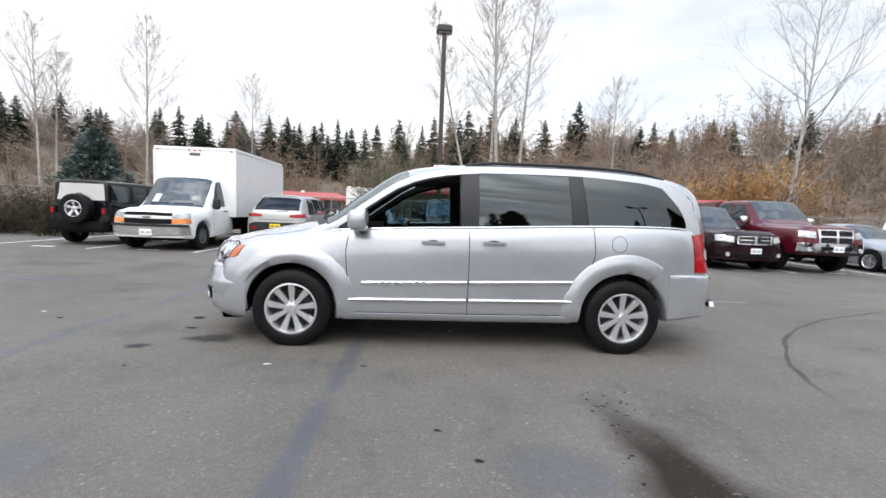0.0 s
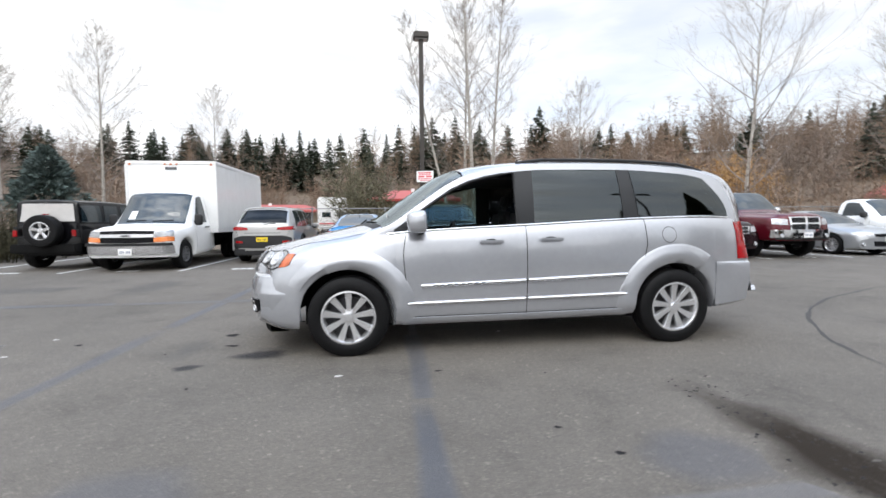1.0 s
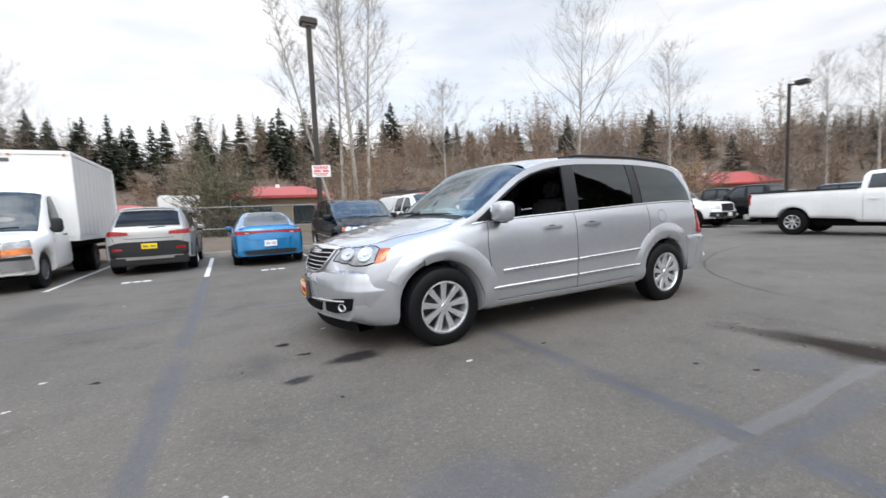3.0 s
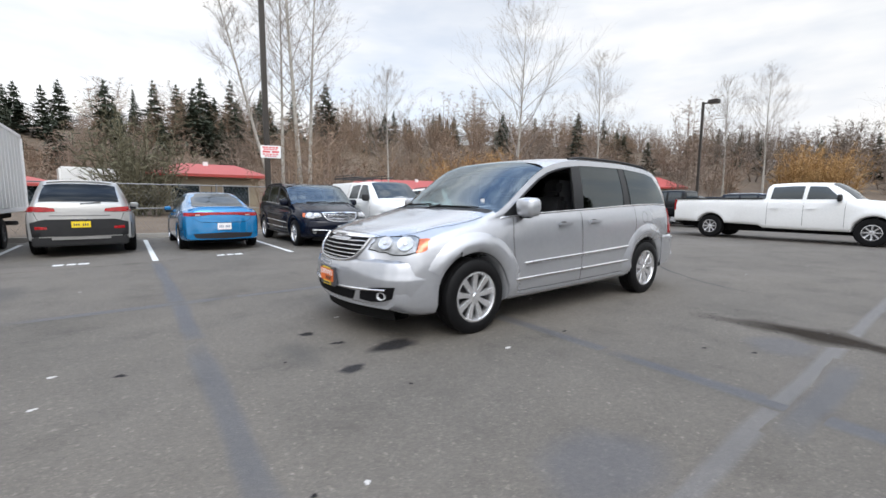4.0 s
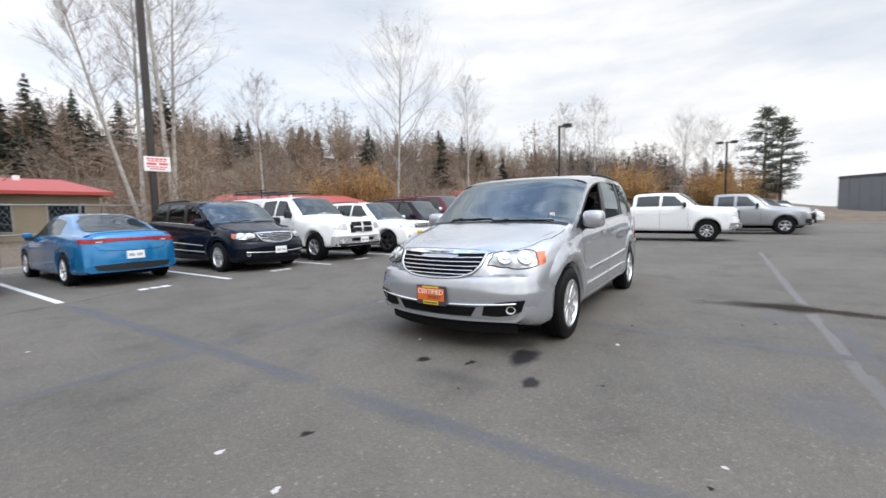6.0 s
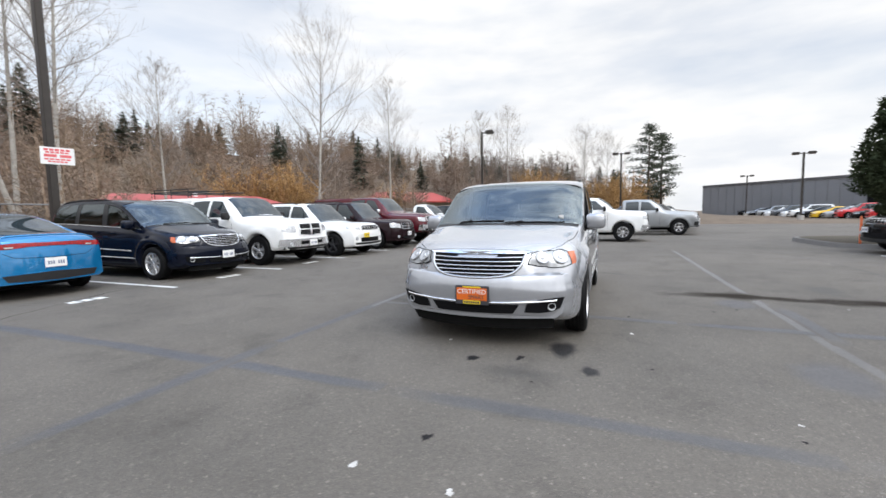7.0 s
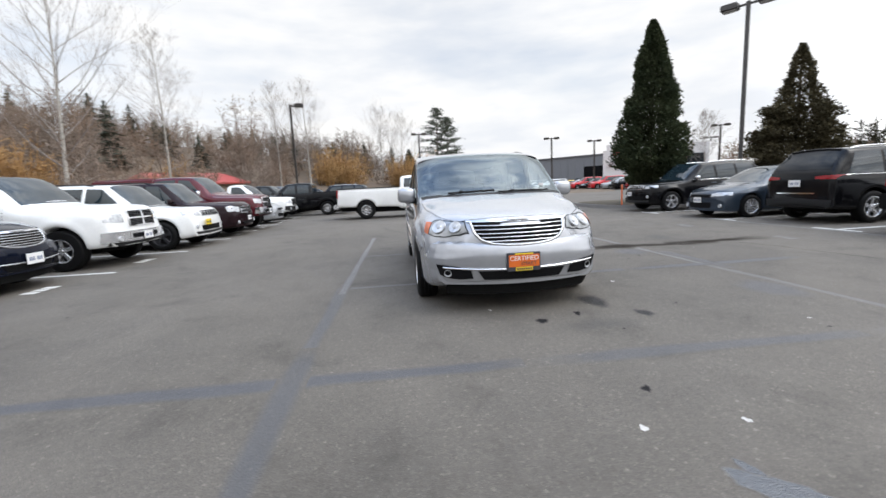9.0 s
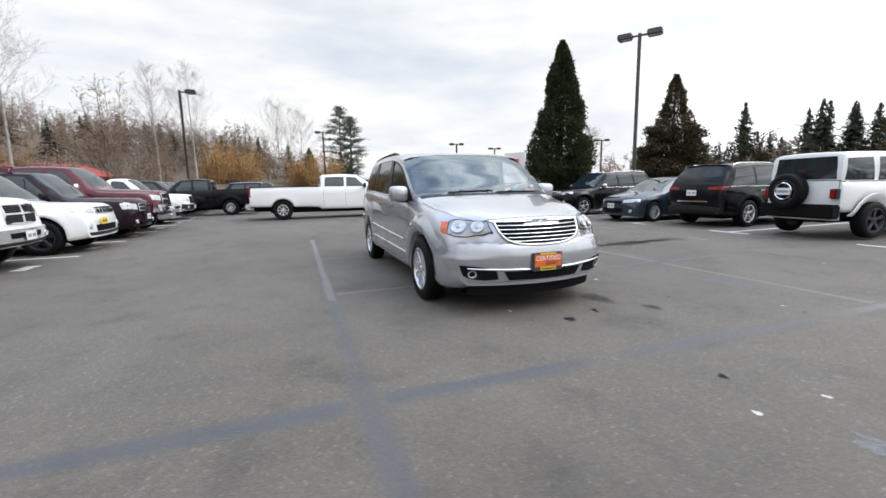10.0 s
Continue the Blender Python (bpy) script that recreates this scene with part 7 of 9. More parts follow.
pickup_truck("maroon crew-cab pickup with chrome bumper and bed cap", MAROON, pose(11.3, 11.15 + 3.0, 0, 0, 0, 90), RAM_TALL, 2, CHROME, CHROME, W_TALL, MAROON, CHROME, 0.13)
saloon_car("silver saloon parked nose out beside a maroon pickup", PALE_SILVER, pose(14.6, 11.5 + 2.34, 0, 0, 0, 90), True)
pickup_truck("white two-door pickup with a black grille", WHITE, pose(17.3, 11.5 + 2.9, 0, 0, 0, 90), SHORT_CAB, 1, PLASTIC, PLASTIC)
pickup_truck("black crew-cab pickup parked nose in", BLACK, pose(20.2, 8.9 + 2.9, 0, 0, 0, -90), RAM, 2, PLASTIC, PLASTIC, W_BRIGHT)
pickup_truck("black crew-cab pickup parked nose out", BLACK, pose(22.8, 11.8 + 2.9, 0, 0, 0, 90), RAM, 2, PLASTIC, PLASTIC)
pickup_truck("grey crew-cab pickup parked nose out", GREY, pose(25.6, 11.8 + 2.9, 0, 0, 0, 90), RAM, 2)
large_suv("grey sport utility vehicle parked nose out", GREY, pose(28.4, 11.8 + 2.41, 0, 0, 0, 90))
# the trucks standing across the lot to the east
pickup_truck("white long-bed crew-cab pickup with plain bumper", WHITE, pose(14.4, 2.25 + 3.25, 0, 0, 0, 90), HD, 2, PLASTIC, ALLOY, W_BRIGHT)
pickup_truck("silver crew-cab pickup with black arches", PALE_SILVER, pose(20.0, -0.55 + 2.9, 0, 0, 0, 90), RAM, 2, PLASTIC, PLASTIC)
pickup_truck("white crew-cab pickup behind a silver pickup", WHITE, pose(23.2, -0.9 + 2.9, 0, 0, 0, 90), RAM, 2)
large_suv("black sport utility vehicle in the east row", BLACK, pose(26.6, -1.6 + 2.41, 0, 0, 0, 90))
pickup_truck("black crew-cab pickup in the east row", BLACK, pose(29.6, -1.2 + 2.9, 0, 0, 0, 90), RAM, 2)
large_suv("grey sport utility vehicle in the east row", GREY, pose(32.6, -1.2 + 2.41, 0, 0, 0, 90))
large_suv("dark sport utility vehicle behind the white long-bed pickup", NAVY, pose(23.6, 6.2 + 2.41, 0, 0, 0, 90))
saloon_car("red saloon far across the lot", RED, pose(28.0, 7.5, 0, 0, 0, 90), True)
# the row along the south edge
off_roader("white hard-top off-roader with a spare wheel on its tailgate", WHITE, pose(0.13, -3.2 - 2.25, 0, 0, 0, 83), WHITE, DARK_GLASS, W_SUV_DARK, -0.12, 0.74)
large_suv("black sport utility vehicle with chrome trim, parked nose in", BLACK, pose(3.3, -3.55 - 2.41, 0, 0, 0, 90), GC, "slots", W_SUV)
saloon_car("steel blue saloon parked nose out", STEEL_BLUE, pose(5.75, -2.9 - 2.34, 0, 0, 0, -90), True)
large_suv("dark grey sport utility vehicle with chrome mirrors, nose out", BLACK, pose(9.3, -3.0 - 2.41, 0, 0, 0, -90), GC, "slots", W_SUV)

markings()

# ---- edge of the lot: kerbs, planting, fence ----
SOIL = surface("leaf_litter", (0.135, 0.10, 0.07), 0.95, 0, 1.5, 0.35, 0.6, 30)
CONCRETE = surface("kerb_concrete", (0.36, 0.34, 0.31), 0.9, 0, 3, 0.18, 0.4, 60)
GALVANISED = surface("galvanised_steel", (0.22, 0.22, 0.22), 0.5, 0.5, 9, 0.12)
GRASS = surface("winter_grass", (0.075, 0.06, 0.04), 0.95, 0, 4, 0.3, 0.6, 60)
ROOF_RED = surface("red_metal_roof", (0.38, 0.055, 0.045), 0.5, 0, 2, 0.12)
# cream toned down: the shade under the eaves is in this colour
STUCCO = surface("shaded_cream_wall", (0.27, 0.225, 0.16), 0.9, 0, 2, 0.1, 0.3, 40)
GREY_WALL = surface("grey_wall_panels", (0.20, 0.205, 0.22), 0.7, 0, 0.6, 0.06)
BARK = surface("birch_bark", (0.36, 0.335, 0.30), 0.9, 0, 5, 0.5, 0.4, 30)
BOUGH = surface("grey_brown_boughs", (0.24, 0.212, 0.19), 0.9, 0, 5, 0.4, 0.4, 30)
DARK_BARK = surface("dark_bark", (0.10, 0.085, 0.07), 0.95, 0, 5, 0.35, 0.5, 30)
# twig tone lifted towards the bright sky that thin twigs blend into
TWIG = surface("sky_paled_twigs", (0.22, 0.185, 0.16), 0.95, 0, 2, 0.25)


def coloured_by_place(name, stops, scale, rough=0.95, fine=0.25):
    """Foliage or twigs whose colour drifts from place to place and from piece to piece."""
    m, ns, lk, b = nodes_of(name)
    ge, n1, r = ns.new("ShaderNodeNewGeometry"), ns.new("ShaderNodeTexNoise"), ns.new("ShaderNodeValToRGB")
    n1.inputs["Scale"].default_value, n1.inputs["Detail"].default_value = scale, 3
    lk(ge.outputs["Position"], n1.inputs["Vector"])
    es = r.color_ramp.elements
    es[0].position, es[0].color = stops[0][0], (*stops[0][1], 1)
    es[1].position, es[1].color = stops[-1][0], (*stops[-1][1], 1)
    for p, c in stops[1:-1]:
        e = es.new(p)
        e.color = (*c, 1)
    lk(n1.outputs[0], r.inputs[0])
    mr, mx = ns.new("ShaderNodeMapRange"), ns.new("ShaderNodeMix")
    mr.inputs[3].default_value, mr.inputs[4].default_value = 1 - fine, 1 + fine
    lk(ge.outputs["Random Per Island"], mr.inputs[0])
    mx.data_type, mx.blend_type, mx.inputs[0].default_value = "RGBA", "MULTIPLY", 1
    lk(r.outputs[0], mx.inputs[6])
    lk(mr.outputs[0], mx.inputs[7])
    lk(mx.outputs[2], b.inputs["Base Color"])
    b.inputs["Roughness"].default_value, b.inputs["Specular IOR Level"].default_value = rough, 0.1
    return m


WOODS = coloured_by_place("bare_woods", [(0.3, (0.175, 0.142, 0.118)), (0.45, (0.235, 0.183, 0.147)), (0.58, (0.26, 0.186, 0.134)), (0.72, (0.225, 0.192, 0.144))], 0.06, fine=0.35)
OLIVE = coloured_by_place("olive_twigs", [(0.3, (0.13, 0.125, 0.085)), (0.7, (0.17, 0.155, 0.105))], 0.4, fine=0.35)
DARK_SCRUB = coloured_by_place("dark_scrub", [(0.3, (0.040, 0.042, 0.026)), (0.7, (0.075, 0.062, 0.040))], 0.2, fine=0.4)
WILLOW = coloured_by_place("willow_twigs", [(0.3, (0.36, 0.215, 0.095)), (0.7, (0.43, 0.275, 0.125))], 0.3, fine=0.3)
# needle tones lifted: haze over distant conifers is in the colour
NEEDLES = coloured_by_place("hazed_conifer_needles", [(0.3, (0.052, 0.066, 0.050)), (0.7, (0.088, 0.100, 0.074))], 0.12, fine=0.4)
CEDAR = coloured_by_place("cedar_foliage", [(0.3, (0.042, 0.055, 0.030)), (0.7, (0.076, 0.090, 0.048))], 0.9, fine=0.3)
BROWN_CEDAR = coloured_by_place("bronze_cedar_foliage", [(0.3, (0.066, 0.058, 0.034)), (0.7, (0.105, 0.09, 0.054))], 0.9, fine=0.5)
BLUE_SPRUCE = coloured_by_place("blue_spruce_needles", [(0.3, (0.085, 0.115, 0.105)), (0.7, (0.12, 0.15, 0.14))], 0.6, fine=0.4)


def edge_of_lot():
    ob = boxed("kerb", (-40, 45, 17.75, 17.92, -0.05, 0.14), CONCRETE, None, bevel=0.02)
    tagged(ob, "pale concrete kerb along the planting", "kerb", kind="structure")
    bm = bmesh.new()
    bmesh.ops.create_grid(bm, x_segments=90, y_segments=24, size=1)
    for v in bm.verts:
        x, y = v.co.x * 60, 17.9 + (v.co.y + 1) * 11
        v.co = Vector((x, y, 0.10 + 0.10 * noise.noise(Vector((x * 0.3, y * 0.3, 0))) + 0.012 * (y - 17.9)))
    tagged(part("planting_bed", bm, SOIL, None), "brown leaf-strewn planting bed", "ground", kind="structure")
    # chain-link fence: posts, rails and wire
    root = empty("chain_link_fence", Matrix.Identity(4), "grey chain-link fence along the planting bed", "fence", kind="structure")
    y, h = 18.3, 1.75
    for k in range(26):
        x = -28 + 3 * k
        v, f = tube([(x, y, 0), (x, y, h + 0.06)], [0.03, 0.03], 8)
        mesh_ob("fence_post", v, f, GALVANISED, root)
    for z in (h, 0.95):
        v, f = tube([(-28, y, z), (47, y, z)], [0.022, 0.022], 6)
        mesh_ob("fence_rail", v, f, GALVANISED, root)
    vs, fs = [], []
    for k in range(-14, 560):
        for sg in (-1, 1):
            xa = -28 + k * 0.13
            xb = xa + sg * h * 0.62
            t = 0.0022
            o = len(vs)
            vs += [(xa - t, y, 0.05), (xa + t, y, 0.05), (xb + t, y, h), (xb - t, y, h)]
            fs.append((o, o + 1, o + 2, o + 3))
    ob = mesh_ob("fence_wire", vs, fs, GALVANISED, root)
    ob["kind"] = "stuff"
    # kerbed island at the south-east with the tall conifer
    pts = []
    for k in range(28):
        a = 2 * math.pi * k / 28
        pts.append((13.35 + 2.7 * math.copysign(abs(math.cos(a)) ** 0.6, math.cos(a)), -5.2 + 2.3 * math.copysign(abs(math.sin(a)) ** 0.6, math.sin(a))))
    bm = bmesh.new()
    lo = [bm.verts.new((x, y, 0)) for x, y in pts]
    hi = [bm.verts.new((13.35 + (x - 13.35) * 0.985, -5.2 + (y + 5.2) * 0.985, 0.14)) for x, y in pts]
    for i in range(28):
        bm.faces.new((lo[i], lo[(i + 1) % 28], hi[(i + 1) % 28], hi[i]))
    bm.faces.new(hi)
    tagged(part("kerb_island", bm, surface("dark_kerb", (0.17, 0.16, 0.15), 0.9, 0, 3, 0.2, 0.4, 60), None), "low kerbed planting island", "kerb", kind="structure")
    flatv = [(13.35 + (x - 13.35) * 0.93, -5.2 + (y + 5.2) * 0.92, 0.15) for x, y in pts]
    tagged(mesh_ob("island_grass", flatv, [tuple(range(28))], GRASS, None), "dark mulch and thin grass on the island", "ground", kind="structure")


edge_of_lot()


# ---- lamp posts and signs ----
def lamp_post(x, y, h, label, heads, turn=0.0, r=0.075, base=True, colour=POLE):
    root = empty("lamp_post", pose(x, y, 0, 0, 0, turn), label, "lamp post", "lamp posts of the car park")
    bm = bmesh.new()
    block(bm, -r, r, -r, r, 0.0, h, 0.012)
    part("pole", bm, colour, root)
    if base:
        v, f = lathe([(0.0, 0.6), (0.26, 0.6), (0.28, 0.57), (0.28, 0.0)], 20)
        mesh_ob("pole_base", [(a, d, b) for a, b, d in v], [q[::-1] for q in f], CONCRETE, root, "concrete base")
    for sx in heads:
        bm = bmesh.new()
        if sx:
            block(bm, min(0, sx * 0.35), max(0, sx * 0.35), -0.04, 0.04, h - 0.14, h - 0.06, 0.01)
            part("arm", bm, colour, root)
            bm = bmesh.new()
        c = sx * 0.62
        vs = block(bm, c - 0.3, c + 0.3, -0.24, 0.24, h - 0.20, h + 0.05, 0.04)
        head = part("lamp_head", bm, colour, root)
        boxed("diffuser", (c - 0.24, c + 0.24, -0.18, 0.18, h - 0.215, h - 0.195), POLE_GREY, head, "pale diffuser", 0.005)
    return root


lamp_post(0.52, 17.2, 8.5, "bronze square lamp post with one box head", (0,), 0, 0.085)
lamp_post(26.5, 13.3, 7.7, "bronze lamp post with a single arm", (1,), -90, 0.07)
lamp_post(10.1, -8.05, 7.9, "tall grey lamp post with twin box heads", (-1, 1), 35, 0.068, colour=GREY_POLE)
for x, y, tr in ((47.5, 2.8, 90), (45.5, -13.5, 80), (50.5, -21.5, 80), (76, -16.5, 80), (60, -34, 80), (38, -30, 60), (52, -40, 60)):
    lamp_post(x, y, 8.0 if y > 0 else 6.7, "far bronze lamp post with twin heads", (-1, 1), tr, 0.09)


def parking_sign():
    root = empty("parking_sign", pose(0.62, 17.08, 2.97, 0, 0, -14), "white sign with red lettering bars on the lamp post", "sign")
    boxed("panel", (-0.34, 0.34, -0.012, 0.012, -0.22, 0.22), SIGN_WHITE, root, bevel=0.01)
    for z, w, hgt in ((0.15, 0.27, 0.028), (0.085, 0.24, 0.022), (-0.09, 0.27, 0.02), (-0.15, 0.2, 0.02)):
        for k in range(5):
            x0 = -w + 2 * w * k / 5
            boxed("print", (x0, x0 + 2 * w / 5 * 0.8, -0.016, -0.011, z - hgt, z + hgt), SIGN_RED, root, bevel=0.001)
    for a, b in ((-0.27, -0.02), (0.04, 0.27)):
        boxed("print", (a, b, -0.016, -0.011, -0.035, 0.035), SIGN_RED, root, bevel=0.001)
    boxed("bracket", (-0.2, 0.0, 0.012, 0.06, -0.05, 0.05), POLE, root, bevel=0.004)


parking_sign()


def marker_post():
    root = empty("marker_post", pose(11.3, -3.6, 0.14), "orange plastic marker post on the island", "post")
    v, f = tube([(0, 0, 0), (0, 0, 0.85), (0, 0, 0.88)], [0.032, 0.032, 0.02], 12)
    mesh_ob("tube", v, f, surface("orange_plastic", (0.62, 0.13, 0.04), 0.5, 0, 6, 0.08), root)


marker_post()


# ---- buildings ----
def low_house(x, y, w, d, eave, peak, turn, label):
    root = empty("low_building", pose(x, y, 0, 0, 0, turn), label, "building")
    boxed("wall", (-w / 2, w / 2, -d / 2, d / 2, 0, eave), STUCCO, root, "cream wall", 0.01)
    o = 0.6
    vs = [(-w / 2 - o, -d / 2 - o, eave), (w / 2 + o, -d / 2 - o, eave), (w / 2 + o, d / 2 + o, eave), (-w / 2 - o, d / 2 + o, eave), (-w / 2 + d * 0.24, 0, peak), (w / 2 - d * 0.24, 0, peak),
          (-w / 2 - o, -d / 2 - o, eave - 0.18), (w / 2 + o, -d / 2 - o, eave - 0.18), (w / 2 + o, d / 2 + o, eave - 0.18), (-w / 2 - o, d / 2 + o, eave - 0.18)]
    fs = [(0, 1, 5, 4), (1, 2, 5), (2, 3, 4, 5), (3, 0, 4), (6, 7, 1, 0), (7, 8, 2, 1), (8, 9, 3, 2), (9, 6, 0, 3), (9, 8, 7, 6)]
    mesh_ob("roof", vs, fs, ROOF_RED, root, "red metal hip roof", 20)
    n = max(2, int(w / 2.6))
    for k in range(n):
        cx = -w / 2 + w * (k + 0.5) / n
        # large dark panes stand in for the shaded porch openings
        wd = boxed("window", (cx - 0.85, cx + 0.85, -d / 2 - 0.05, -d / 2 + 0.02, 0.75, 2.3), CONCRETE, root, "", 0.02)
        boxed("pane", (cx - 0.78, cx + 0.78, -d / 2 - 0.062, -d / 2 - 0.045, 0.82, 2.23), DARK_GLASS, wd, "", 0.005)
    boxed("roof_vent", (-0.3, 0.0, -0.6, -0.3, peak - 0.35, peak + 0.12), SIGN_WHITE, root, "", 0.02)
    return root


low_house(1.25, 36, 6.0, 5, 2.95, 3.8, -4, "cream single-storey building with a red hip roof")
low_house(21, 38.5, 15, 6, 2.3, 3.4, -14, "long cream building with a red roof")
low_house(-12.5, 44, 9, 6, 2.3, 2.95, 8, "cream building with a red roof behind trees")
low_house(50, 32, 12, 6, 3.2, 4.6, -40, "red-roofed building at the foot of the hill")


def motor_home():
    root = empty("motor_home", pose(-5.95, 37.2, 0, 0, 0, 8), "white motor home parked beyond the fence", "vehicle")
    boxed("body", (-1.0, 1.6, -1.1, 1.1, 0.5, 3.25), WHITE, root, bevel=0.12)
    boxed("overcab", (1.2, 2.2, -1.05, 1.05, 2.2, 3.2), WHITE, root, bevel=0.12)
    boxed("cab", (1.4, 2.6, -0.95, 0.95, 0.5, 1.5), WHITE, root, bevel=0.12)
    boxed("stripe", (-0.9, 1.5, -1.115, -1.1, 1.0, 1.12), SIGN_RED, root, bevel=0.001)
    for x in (-0.3, 0.9):
        boxed("window", (x - 0.35, x + 0.35, -1.115, -1.09, 1.6, 2.0), DARK_GLASS, root, bevel=0.004)
    for x in (-0.4, 2.0):
        for sg in (-1, 1):
            put_wheel(root, W_STEEL, (x, sg * 0.9, 0.38), sg)


motor_home()


def warehouse():
    ax, ay, bx, by, h = 87.4, -12.4, 65.3, -31.4, 5.5
    L = math.hypot(bx - ax, by - ay)
    root = empty("warehouse", pose((ax + bx) / 2, (ay + by) / 2, 0, 0, 0, math.degrees(math.atan2(ay - by, ax - bx))), "long grey warehouse with ribbed wall panels", "building")
    boxed("wall", (-L / 2, L / 2, -25, 0, 0, h), GREY_WALL, root, "grey panel wall", 0.02)
    boxed("parapet", (-L / 2 - 0.1, L / 2 + 0.1, -25.1, 0.12, h, h + 0.35), GREY_PLASTIC, root, "", 0.02)
    n = int(L / 1.5)
    for k in range(n + 1):
        x = -L / 2 + L * k / n
        boxed("rib", (x - 0.06, x + 0.06, 0, 0.06, 0, h), GREY_WALL, root, "", 0.005)
    boxed("loading_door", (-L / 2 + 1.0, -L / 2 + 4.5, 0, 0.08, 0, 3.8), SEAM, root, "dark loading door", 0.01)


warehouse()


def showroom():
    root = empty("showroom", pose(54, -34, 0, 0, 0, 40), "white showroom with a dark glass front", "building")
    boxed("wall", (-7, 7, -5, 5, 0, 5.6), SIGN_WHITE, root, "white wall", 0.02)
    boxed("glass_front", (-6.5, 2.5, 5, 5.08, 0.3, 4.2), DARK_GLASS, root, "", 0.01)
    for k in range(7):
        boxed("mullion", (-6.5 + 1.5 * k - 0.05, -6.5 + 1.5 * k + 0.05, 5.05, 5.14, 0.3, 4.2), GREY_PLASTIC, root, "", 0.005)
    boxed("sign_panel", (3.0, 6.4, 5, 5.2, 3.2, 6.4), SIGN_WHITE, root, "", 0.02)
    boxed("sign_shape", (4.0, 5.4, 5.2, 5.26, 4.7, 5.4), SIGN_RED, root, "", 0.02)


showroom()

# ---- far parked cars ----


def far_rows():
    base_a = Car("saloon_car", "far saloon parked in a row across the lot", "car", SEDAN, PALE_SILVER, pose(79.2, -19.4, 0, 0, 0, -98), "far row of cars", step=0.25)
    base_a.wheels(W_CAR, 0.8)
    strip_of_loft(base_a, "windscreen", DARK_GLASS, 1.2, 2.12, nu=6)
    win(base_a, 1.62, 3.42, 2.08, 3.2)
    nose_kit(base_a, (0.42, 0.80, 0.62, 0.73, 0.10, 0.42), (0.40, 0.42, 0.60, 0.68), "open", None, (0.42, 0.30, 0.46), PLASTIC)
    base_b = Car("sport_utility_vehicle", "far sport utility vehicle parked in a row across the lot", "car", GC, BLACK, pose(81.8, -19.2, 0, 0, 0, -98), "far row of cars", step=0.25)
    base_b.wheels(W_SUV, 0.85)
    strip_of_loft(base_b, "windscreen", DARK_GLASS, 1.34, 2.06, nu=6)
    win(base_b, 1.72, 4.3, 2.2, 4.1)
    nose_kit(base_b, (0.56, 0.86, 0.84, 0.95, 0.05, 0.35), (0.50, 0.52, 0.83, 0.97), "open", None, (0.52, 0.44, 0.58), PLASTIC)
    words = {WHITE: "white", BLACK: "black", RED: "red", YELLOW_PAINT: "yellow", GREY: "grey", PALE_SILVER: "silver", NAVY: "navy", STEEL_BLUE: "steel blue"}
    rnd = random.Random(5)
    paints = [BLACK, PALE_SILVER, WHITE, GREY, WHITE, WHITE, BLACK, YELLOW_PAINT, PALE_SILVER, RED, BLACK, RED, PALE_SILVER, BLACK, RED, WHITE, RED, WHITE]
    spots = [(76.5 - 2.65 * k, -19.6 - 0.2 * k, -98 + rnd.uniform(-2, 2), p) for k, p in enumerate(paints)]
    more = [WHITE, PALE_SILVER, BLACK, WHITE, GREY, WHITE, BLACK, RED, WHITE, BLACK]
    spots += [(72 - 2.7 * k, -27.5 - 0.2 * k, -98, rnd.choice(more)) for k in range(12)]
    spots += [(36 + 2.7 * k, -1.0, 90, rnd.choice((WHITE, BLACK, GREY, NAVY))) for k in range(8)]
    spots += [(31 + 2.7 * k, 14.2, 90, rnd.choice((WHITE, BLACK, GREY, NAVY))) for k in range(5)]
    for k, (x, y, rz, p) in enumerate(spots):
        src = (base_a, base_b)[k % 2 if p not in (YELLOW_PAINT,) else 0]
        ob = copy_thing(src.root, pose(x, y, 0, 0, 0, rz))
        ob["label"] = "far %s %s parked in a row across the lot" % (words[p], "saloon" if src is base_a else "sport utility vehicle")
        for ch in ob.children:
            if ch.name.startswith("body"):
                ch.material_slots[0].link = "OBJECT"
                ch.material_slots[0].material = p


far_rows()

# ---- trees ----


def limb(rnd, start, direction, length, r0, bend, steps=5, up=0.0):
    pts, rad = [Vector(start)], [r0]
    d = Vector(direction).normalized()
    for k in range(steps):
        d = (d + Vector((rnd.uniform(-bend, bend), rnd.uniform(-bend, bend), rnd.uniform(-bend, bend) + up))).normalized()
        pts.append(pts[-1] + d * length / steps)
        rad.append(r0 * (1 - 0.85 * (k + 1) / steps))
    return pts, rad, d


